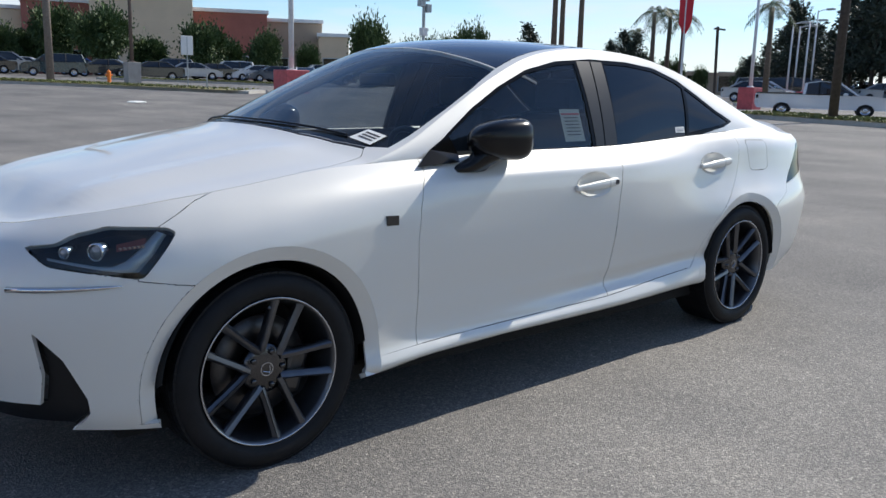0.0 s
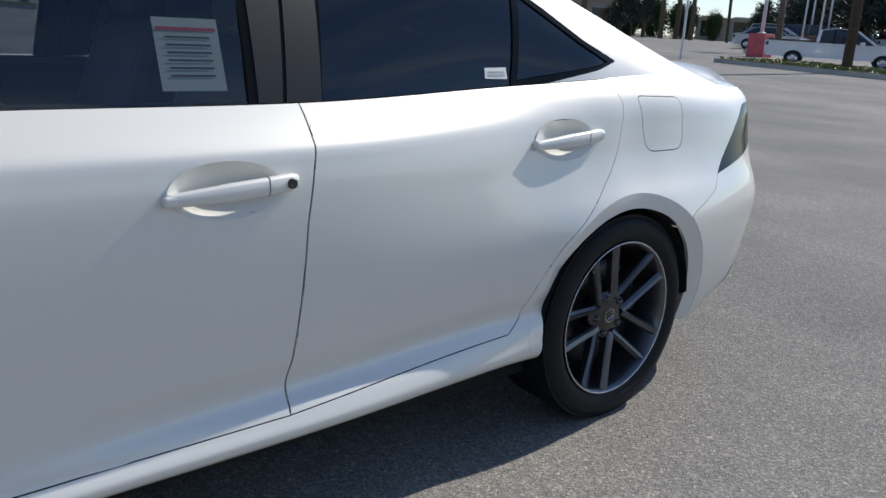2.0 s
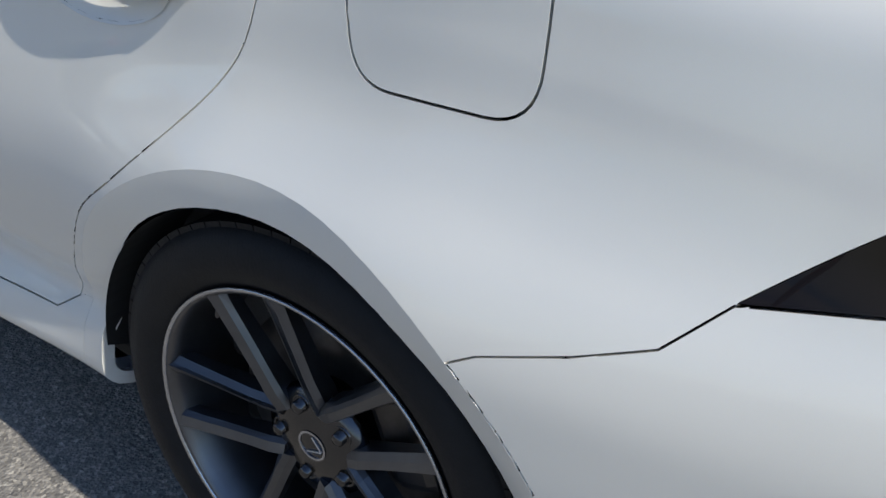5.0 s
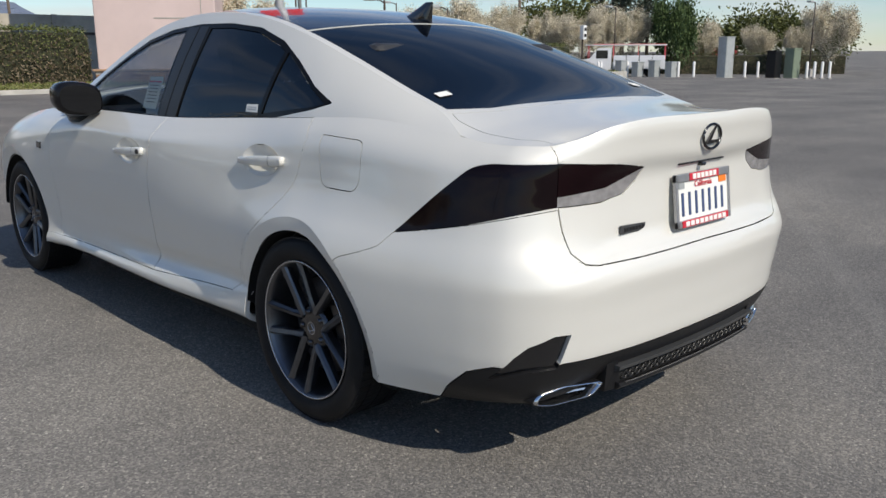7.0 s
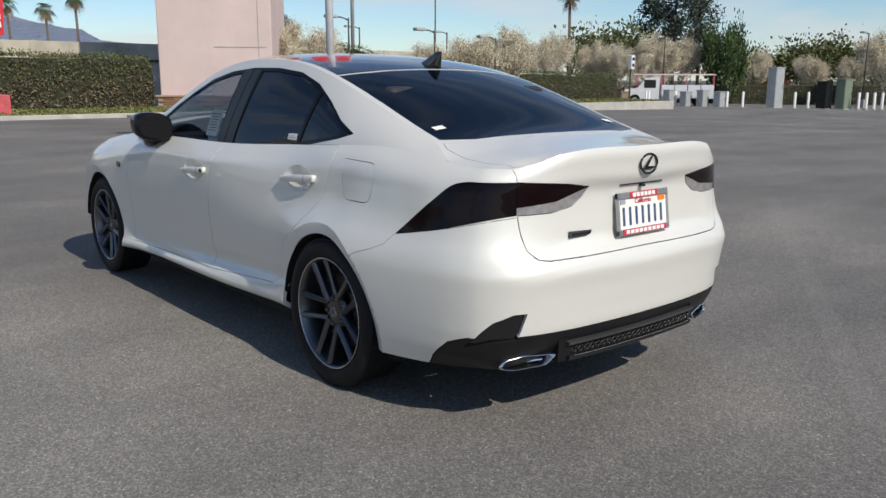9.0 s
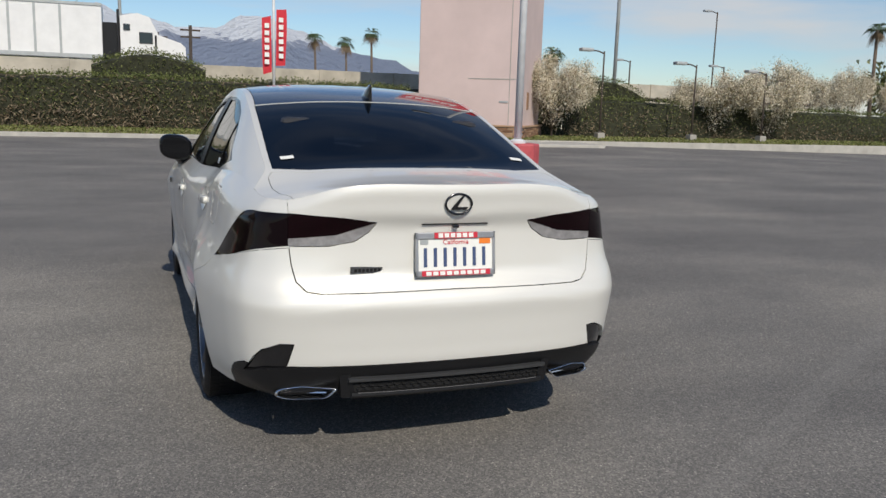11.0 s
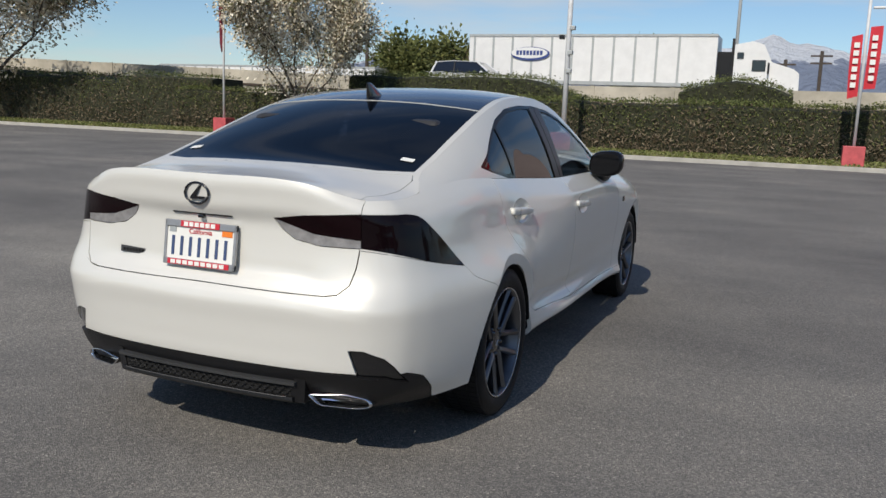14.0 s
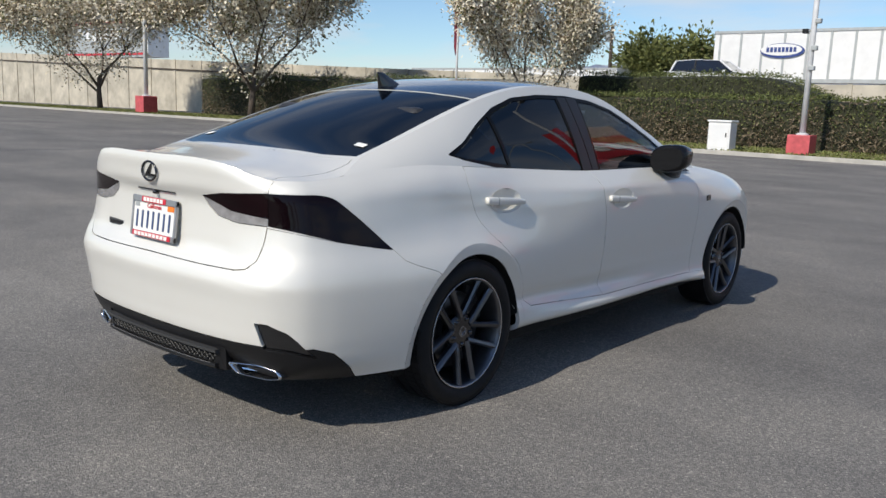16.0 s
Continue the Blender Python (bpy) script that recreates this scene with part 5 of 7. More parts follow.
def ground():
    bm = bmesh.new()
    xs = [-3000, -600, -200, -100, -60, -40, -20, -10, -5, 0, 5, 10, 14, 18, 24, 30, 36, 42, 50, 58, 66, 74, 90, 140, 250, 600, 3000]
    ys = [-3000, -600, -250, -150, -100, -80, -68, -50, -40, -30, -24, -18, -14, -10, -7, -4, -1, 2, 5, 8, 12, 18, 24.0]
    vs = [[bm.verts.new((x, y, rise(x, y))) for y in ys] for x in xs]
    for i in range(len(xs) - 1):
        for j in range(len(ys) - 1):
            bm.faces.new((vs[i][j], vs[i + 1][j], vs[i + 1][j + 1], vs[i][j + 1]))
    last = [col[-1] for col in vs]
    nxt = [bm.verts.new((x, 3000, rise(x, 24))) for x in xs]
    for i in range(len(xs) - 1):
        bm.faces.new((last[i], last[i + 1], nxt[i + 1], nxt[i]))
    return solid("ground", bm, ASPHALT, "worn grey asphalt of a car park", "ground", kind="structure", smooth=True)


# ---- plants ----
rng = np.random.default_rng(7)


def tufts(name, centres, size, material, parent, seed=1, flat=0.0, aspect=1.0):
    """A cloud of small leaf blades, each a bent quad, about the given places."""
    r = np.random.default_rng(seed)
    c = np.asarray(centres, float)
    n = len(c)
    a = r.normal(size=(n, 3))
    a[:, 2] *= (1 - flat)
    a /= np.linalg.norm(a, axis=1, keepdims=True)
    b = np.cross(a, r.normal(size=(n, 3)))
    b /= np.linalg.norm(b, axis=1, keepdims=True)
    s = size * r.uniform(.55, 1.35, (n, 1))
    v = np.stack([c - a * s * aspect - b * s * .5, c + a * s * .1 - b * s * .6, c + a * s * aspect, c + a * s * .1 + b * s * .6], axis=1).reshape(-1, 3)
    me = bpy.data.meshes.new(name)
    f = np.arange(4 * n).reshape(-1, 4)
    me.from_pydata(v.tolist(), [], f.tolist())
    me.materials.append(material)
    ob = new(name, me)
    ob.parent = parent
    return tagged(ob, kind="stuff")


def branches(parent, height, spread, seed, first, levels=3, material=None, trunk_r=.11, lean=.0, limbs=5):
    """Trunk and limbs; returns the ends of the twigs."""
    r = random.Random(seed)
    ends = []
    bm = bmesh.new()
    tip = Vector((lean, 0, height * first))
    tube(bm, [(0, 0, -.1), (lean * .3 + .03, .02, tip.z * .5), tip], [trunk_r * 1.15, trunk_r * .85, trunk_r * .7], 9)
    part("trunk", bm, material, parent, smooth=True)
    bm = bmesh.new()

    def grow(p, d, length, rad, lev):
        q = p + d * length * .5 + Vector((r.uniform(-.06, .06), r.uniform(-.06, .06), r.uniform(0, .06))) * length
        e = p + d * length
        tube(bm, [p, q, e], [rad, rad * .75, rad * .5], 5 if lev else 4, cap=False)
        ends.append(e)
        ends.append(q)
        if lev:
            for _ in range(3):
                nd = (d + Vector((r.uniform(-.8, .8), r.uniform(-.8, .8), r.uniform(-.15, .7)))).normalized()
                grow(e, nd, length * r.uniform(.55, .8), rad * .5, lev - 1)
    for k in range(limbs):
        a = 2 * math.pi * k / limbs + r.uniform(-.4, .4)
        d = Vector((math.cos(a) * spread, math.sin(a) * spread, r.uniform(.7, 1.2))).normalized()
        grow(tip - Vector((0, 0, r.uniform(0, .12) * height)), d, height * (1 - first) * .45, trunk_r * .5, levels - 1)
    tagged(part("limb", bm, material, parent, smooth=True), kind="stuff")
    return ends


def cloud(ends, per, spread, seed):
    r = np.random.default_rng(seed)
    e = np.array([tuple(p) for p in ends])
    return np.repeat(e, per, axis=0) + r.normal(size=(len(e) * per, 3)) * spread


BARK = m_plain("bark", (0.09, 0.07, 0.055), 0.9, 0.0, 0.3, 10, 0.6, 25)
PALM_BARK = m_plain("palm_bark", (0.13, 0.10, 0.075), 0.95, 0.0, 0.3, 6, 0.8, 12)
BLOSSOM = m_leaf("pear_blossom", (0.54, 0.46, 0.33), (0.88, 0.82, 0.68))
BUDS = m_leaf("brown_buds", (0.12, 0.08, 0.05), (0.30, 0.22, 0.13))
LEAF = m_leaf("broad_leaf", (0.030, 0.058, 0.018), (0.10, 0.145, 0.050))
LEAF_YEL = m_leaf("spring_leaf", (0.06, 0.075, 0.02), (0.17, 0.18, 0.06))
LEAF_GREY = m_leaf("grey_leaf", (0.020, 0.032, 0.022), (0.070, 0.085, 0.058))
IVY = m_leaf("hedge_leaf", (0.040, 0.055, 0.014), (0.17, 0.19, 0.062))
TWIG = m_leaf("hedge_twig", (0.07, 0.052, 0.034), (0.26, 0.205, 0.135))
FROND = m_leaf("palm_frond", (0.030, 0.055, 0.020), (0.085, 0.12, 0.045))
DRY_FROND = m_leaf("dry_frond", (0.10, 0.07, 0.04), (0.24, 0.17, 0.10))
GRASS = m_leaf("grass_blade", (0.07, 0.09, 0.02), (0.23, 0.24, 0.085))
TURF = m_plain("turf", (0.19, 0.17, 0.075), 0.95, 0.0, 0.45, 1.3, 0.8, 40)
# the shade between a hedge's leaves, put into the core's colour
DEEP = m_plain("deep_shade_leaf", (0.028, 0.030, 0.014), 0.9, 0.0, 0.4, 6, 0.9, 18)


def blossom_tree(seed, height=6.5):
    t = thing("blossoming_tree", "pear tree in pale blossom with a dark trunk", "tree", "blossoming trees")
    ends = branches(t, height, .85, seed, .22, 4, BARK, .12, .1)
    tufts("blossom", cloud(ends, 100, .34, seed), .064, BLOSSOM, t, seed)
    tufts("bud", cloud(ends, 20, .34, seed + 50), .050, BUDS, t, seed + 1)
    tufts("leaf", cloud(ends, 26, .36, seed + 90), .052, LEAF_YEL, t, seed + 2)
    return t


def green_tree(seed, height, material, label, per=16, spread=.55, first=.28, wide=.8, leaf=.13, group="trees"):
    t = thing("tree", label, "tree", group)
    ends = branches(t, height, wide, seed, first, 3, BARK, height * .022, .05, 6)
    tufts("leaf", cloud(ends, per, spread, seed), leaf, material, t, seed)
    return t


def conifer(seed, height, material, label):
    """A tall, open eucalyptus or pine: one stem with tiers of drooping sprays."""
    t = thing("tall_tree", label, "tree", "tall trees")
    r = random.Random(seed)
    part("trunk", tube(bmesh.new(), [(0, 0, -.2), (.1, .05, height * .5), (.0, 0, height)], [height * .02, height * .013, .03], 8), BARK, t, smooth=True)
    ends = []
    bm = bmesh.new()
    for k in range(44):
        z = height * (.22 + .76 * k / 44)
        a = r.uniform(0, 6.28)
        L = height * .20 * (1.1 - .75 * (k / 44) ** 1.5) * r.uniform(.45, 1.2)
        e = Vector((math.cos(a) * L, math.sin(a) * L, z + L * .35))
        tube(bm, [(0, 0, z), e], [.05, .015], 4, cap=False)
        ends += [e, e * .8 + Vector((0, 0, z * .2)), e * .6 + Vector((0, 0, z * .4))]
    tagged(part("limb", bm, BARK, t), kind="stuff")
    tufts("leaf", cloud(ends, 26, height * .034, seed), .15, material, t, seed, aspect=1.6)
    return t


def fan_palm(seed, height, crown_r=1.1, skirt=True):
    t = thing("palm", "tall palm with a slim trunk and a ragged crown", "palm", "palms")
    r = random.Random(seed)
    part("trunk", tube(bmesh.new(), [(0, 0, -.2), (.06, 0, height * .5), (0, .05, height)], [height * .021, height * .016, height * .014], 9), PALM_BARK, t, smooth=True)
    for mat, nm, n, lo, hi in ((FROND, "frond", 26, -.35, 1.1), (DRY_FROND, "dry_frond", 12 if skirt else 3, -1.3, -.6)):
        bm = bmesh.new()
        for k in range(n):
            a, up = r.uniform(0, 6.28), r.uniform(lo, hi)
            d = Vector((math.cos(a) * math.cos(up), math.sin(a) * math.cos(up), math.sin(up)))
            w = d.cross(Vector((0, 0, 1))).normalized()
            p0 = Vector((0, .05, height))
            L = crown_r * r.uniform(.75, 1.15)
            mid, end = p0 + d * L * .6, p0 + d * L + Vector((0, 0, -.35 * L))
            for j in range(9):
                q = (j - 4) / 4
                b0 = p0 + d * L * .3
                tipp = end + w * q * L * .55 - Vector((0, 0, abs(q) * .25 * L))
                vs = [bm.verts.new(x) for x in (b0, mid + w * (q * .32 - .03) * L, tipp, mid + w * (q * .32 + .03) * L)]
                bm.faces.new(vs)
        tagged(part(nm, bm, mat, t), kind="stuff")
    return t


def feather_palm(seed, height):
    t = thing("palm", "feathery palm with long arching fronds", "palm", "palms")
    r = random.Random(seed)
    part("trunk", tube(bmesh.new(), [(0, 0, -.2), (.1, 0, height)], [.28, .2], 9), PALM_BARK, t, smooth=True)
    bm = bmesh.new()
    for k in range(30):
        a, up = r.uniform(0, 6.28), r.uniform(-.1, 1.3)
        h = Vector((math.cos(a), math.sin(a), 0))
        L = r.uniform(2.0, 2.9)
        pts = [Vector((0, 0, height)) + h * L * math.cos(up) * u + Vector((0, 0, L * (math.sin(up) * u - .85 * u * u))) for u in np.linspace(0, 1, 8)]
        w = h.cross(Vector((0, 0, 1)))
        for p, q in zip(pts[1:], pts[2:]):
            for s in (1, -1):
                for j in range(2):
                    b = p.lerp(q, j / 2)
                    e = b + w * s * .42 + (q - p) * .7 - Vector((0, 0, .26))
                    bm.faces.new([bm.verts.new(x) for x in (b, b + (q - p) * .22, e)])
    tagged(part("frond", bm, FROND, t), kind="stuff")
    return t


def hedge(name, x0, x1, y0, y1, z0, top, label, green=1.0, seed=3, density=1.0):
    """A clipped hedge: a lumpy dark core under a skin of leaves and bare twigs."""
    t = thing(name, label, "hedge")
    bm = bmesh.new()
    n = max(6, int((x1 - x0) / 1.2))
    lum = lambda x, k: .16 * noise.noise(Vector((x * .55, k * 3.1, seed)))
    rings = []
    for i in range(n + 1):
        x = x0 + (x1 - x0) * i / n
        h = top(x) - .12
        rings.append([(x, y0 + .12 + lum(x, 1), z0), (x, y0 + .06 + lum(x, 2), z0 + (h - z0) * .5), (x, y0 + .14 + lum(x, 3), h - .1), (x, y0 + .5, h), (x, y1 - .4, h), (x, y1, z0)])
    # solid core in that dark colour, in place of a shaded inside
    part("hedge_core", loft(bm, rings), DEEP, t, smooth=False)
    r = np.random.default_rng(seed)
    m = int((x1 - x0) * 760 * density)
    xs = r.uniform(x0, x1, m)
    tops = np.array([top(x) for x in xs])
    u = r.uniform(0, 1, m)
    ys = y0 + .02 + r.normal(size=m) * .07 + np.array([lum(x, 2) for x in xs])
    zs = z0 + (tops - z0) * u
    gm = r.uniform(size=m) < np.clip((u - .35) * 1.6 + .25 + .5 * np.array([noise.noise(Vector((x * .35, z * .8, seed))) for x, z in zip(xs, zs)]), .10, 1) * green
    tufts("leaf", np.stack([xs, ys, zs], 1)[gm], .038, IVY, t, seed)
    tufts("twig", np.stack([xs, ys, zs], 1)[~gm], .034, TWIG, t, seed + 1, aspect=2.4)
    m = int((x1 - x0) * 300 * density)
    xs = r.uniform(x0, x1, m)
    tops = np.array([top(x) for x in xs])
    tufts("top_leaf", np.stack([xs, y0 + r.uniform(0, .9, m) * (y1 - y0), tops - .06 + np.abs(r.normal(size=m)) * .09], 1), .042, IVY, t, seed + 2)
    return t


# ---- north edge: kerb, verge, hedge, wall ----
ground()
solid("kerb", boxed(-160, 38, 24.0, 24.16, -.6, .14, .02), KERB, "long pale concrete kerb", "kerb", kind="structure")
bm = bmesh.new()
for i in range(99):
    x = -160 + i * 2
    vs_ = [bm.verts.new(p) for p in ((x, 24.16, .12), (x + 2, 24.16, .12), (x + 2, 28.4, .20), (x, 28.4, .20))]
    bm.faces.new(vs_)
bmesh.ops.remove_doubles(bm, verts=bm.verts, dist=1e-4)
verge = solid("verge", bm, TURF, "strip of thin dry grass behind the kerb", "verge", kind="structure")
r_ = np.random.default_rng(11)
gx = r_.uniform(-75, 38, 26000)
gy = r_.uniform(24.2, 27.6, 26000)
tufts("grass_blade", np.stack([gx, gy, .13 + .02 * (gy - 24) + .02], 1), .045, GRASS, None, 5, aspect=1.3)
tagged(bpy.data.objects["grass_blade"], "short yellow-green grass on the verge", "grass", kind="stuff")
solid("pad", boxed(7.2, 15.2, 21.7, 24.0, -.3, .10, .03), KERB, "concrete island in front of the pylon", "island", kind="structure")

hedge("hedge", -26, 9.6, 27.7, 29.2, .1, lambda x: 2.08 + .10 * noise.noise(Vector((x * .7, 0, 2))), "clipped hedge with bare twigs low down", .85, 3)
hedge("hedge", 15.4, 38.5, 28.4, 29.6, -.4, lambda x: 1.95 - .02 * max(0, x - 20) + .1 * noise.noise(Vector((x * .7, 0, 2))), "clipped green hedge along the verge", 1.0, 13, .6)
hedge("ivy_bank", -17.5, -6.6, 29.6, 32.5, .1, lambda x: 3.05 + .14 * noise.noise(Vector((x * .5, 3, 2))) - max(0, x + 8.6) * .45, "tall mound of ivy behind the hedge", 1.6, 23)
hedge("ivy_bank", -2.6, 1.6, 29.6, 32.5, .1, lambda x: 3.1 - .11 * (x + .5) ** 2 + .1 * noise.noise(Vector((x * .9, 3, 2))), "rounded mound of ivy behind the hedge", 1.6, 24)
hedge("ivy_bank", -46, -24.5, 28.6, 31.5, .1, lambda x: 2.7 + .5 * noise.noise(Vector((x * .4, 5, 2))), "dark unclipped shrubs under the trees", .8, 25, .7)
hedge("ivy_bank", 17.6, 22.2, 29.8, 32.5, -.3, lambda x: 2.9 - .12 * (x - 19.8) ** 2 + .1 * noise.noise(Vector((x * .9, 3, 2))), "rounded mound of ivy behind the hedge", 1.6, 26)


WALL_BEIGE = m_plain("beige_concrete", (0.45, 0.41, 0.335), 0.88, 0.0, 0.28, 0.8, 0.35, 30)


def freeway():
    top = lambda x: 2.98 + max(0, -x - 12) * .0285
    bm = bmesh.new()
    xs = list(range(-150, 41, 5))
    loft(bm, [[(x, 38, -.5), (x, 38, top(x)), (x, 38.35, top(x)), (x, 38.35, -.5)] for x in xs])
    wall = solid("wall_north", bm, WALL_BEIGE, "weathered concrete freeway wall", "wall", kind="structure")
    for x in range(-148, 40, 4):
        part("wall_joint", boxed(x - .12, x + .12, 37.93, 38.02, -.3, top(x) + .02), WALL_BEIGE, wall)
    bm = bmesh.new()
    loft(bm, [[(x, 37.9, top(x) - .9), (x, 37.9, top(x) - .78), (x, 38.02, top(x) - .78), (x, 38.02, top(x) - .9)] for x in xs])
    part("wall_rail", bm, WOOD_POLE, wall, "dark rail along the wall")
    bm = bmesh.new()
    loft(bm, [[(x, 38.36, -.6), (x, 38.36, top(x) - .9), (x, 62, top(x) - .9), (x, 62, -.6)] for x in xs])
    solid("freeway_deck", bm, CONCRETE, "raised concrete freeway deck", "road", kind="structure")


freeway()


def trailer_truck(x0, y, z0, length, h, logo, cab=True, red=False):
    t = thing("semi_trailer", "white ribbed trailer with a coloured panel" if not red else "white trailer with red stripes and grey panel", "truck")
    part("trailer_box", boxed(x0, x0 + length, y, y + 2.5, z0, z0 + h, .04), WHITE_METAL, t)
    for k in range(int(length / 1.22)):
        part("trailer_rib", boxed(x0 + .3 + k * 1.22, x0 + .42 + k * 1.22, y - .04, y + .02, z0 + .1, z0 + h - .1), GREY_METAL, t)
    part("trailer_rail", boxed(x0, x0 + length, y - .05, y + .02, z0 + h - .12, z0 + h + .02), GREY_METAL, t)
    part("trailer_rail", boxed(x0, x0 + length, y - .05, y + .02, z0 - .05, z0 + .15), GREY_METAL, t)
    if red:
        part("trailer_panel", boxed(x0 + .4, x0 + length - 1.0, y - .07, y - .02, z0 + .3, z0 + h - .25), GREY_METAL, t)
        for zz in (z0 + .18, z0 + h - .3):
            part("red_stripe", boxed(x0 + .3, x0 + length - .9, y - .09, y - .03, zz, zz + .22), RED_INK, t)
        for k in range(6):
            part("lettering_bar", boxed(x0 + length * .30 + k * 1.3, x0 + length * .30 + k * 1.3 + .85, y - .10, y - .05, z0 + h * .45, z0 + h * .45 + 1.2), WHITE_METAL, t)
    if logo:
        lx, lz = x0 + length * .27, z0 + h * .6
        ring = part("logo_oval", loft(bmesh.new(), [[(lx + a, y - .09 + d, lz + b) for a, b in oval(0, 0, 1.2, .40, 32)] for d in (0, .06)]), BLUE_INK, t, "blue oval logo")
        part("logo_field", loft(bmesh.new(), [[(lx + a - .05, y - .11 + d, lz + b + .05) for a, b in oval(0, 0, 1.12, .32, 32)] for d in (0, .05)]), WHITE_METAL, ring)
        for k in range(8):
            part("logo_bar", boxed(lx - .85 + k * .21, lx - .70 + k * .21, y - .13, y - .10, lz - .08, lz + .18), BLUE_INK, ring)
    for k in (.12, .18):
        part("wheel", lathe(bmesh.new(), [(y + .05, .5), (y + .35, .5), (y + .35, .1), (y + .05, .1)], 20, "y", (x0 + length * k, 0, z0 - .75), True), RUBBER, t)
    if cab:
        c = x0 + length + .9
        bm = bmesh.new()
        prof = [(0, -1.2), (0, 2.35), (.9, 2.55), (1.5, 2.35), (1.95, 1.35), (3.1, .95), (3.35, .7), (3.4, -.9), (3.3, -1.2)]
        loft(bm, [[(c + a, y + .05, z0 + b * .92 + .1) for a, b in prof], [(c + a, y + 2.4, z0 + b * .92 + .1) for a, b in prof]])
        part("cab_body", bm, WHITE_METAL, t)
        part("cab_window", boxed(c + .95, c + 1.65, y - .01, y + .06, z0 + .85, z0 + 1.45, .03), BLACK_GLOSS, t)
        part("cab_window", boxed(c + .15, c + .5, y - .01, y + .06, z0 + 1.5, z0 + 1.85, .03), BLACK_GLOSS, t)
        part("cab_gap", boxed(x0 + length, c, y + .4, y + 2.1, z0 - .3, z0 + 1.9), BLACK_MATT, t)
        part("cab_mirror", boxed(c + 1.75, c + 1.85, y - .25, y - .05, z0 + .7, z0 + 1.3, .03), BLACK_MATT, t)
        part("exhaust_stack", tube(bmesh.new(), [(c - .1, y + .3, z0), (c - .1, y + .3, z0 + 2.6)], .07, 8), STEEL, t)
    return t


trailer_truck(-17.2, 44, 3.35, 14.6, 2.8, True)
trailer_truck(-97, 44, 5.3, 18.4, 3.9, False, cab=False, red=True)
trailer_truck(-52, 56, 3.6, 22, 1.2, False, cab=False)


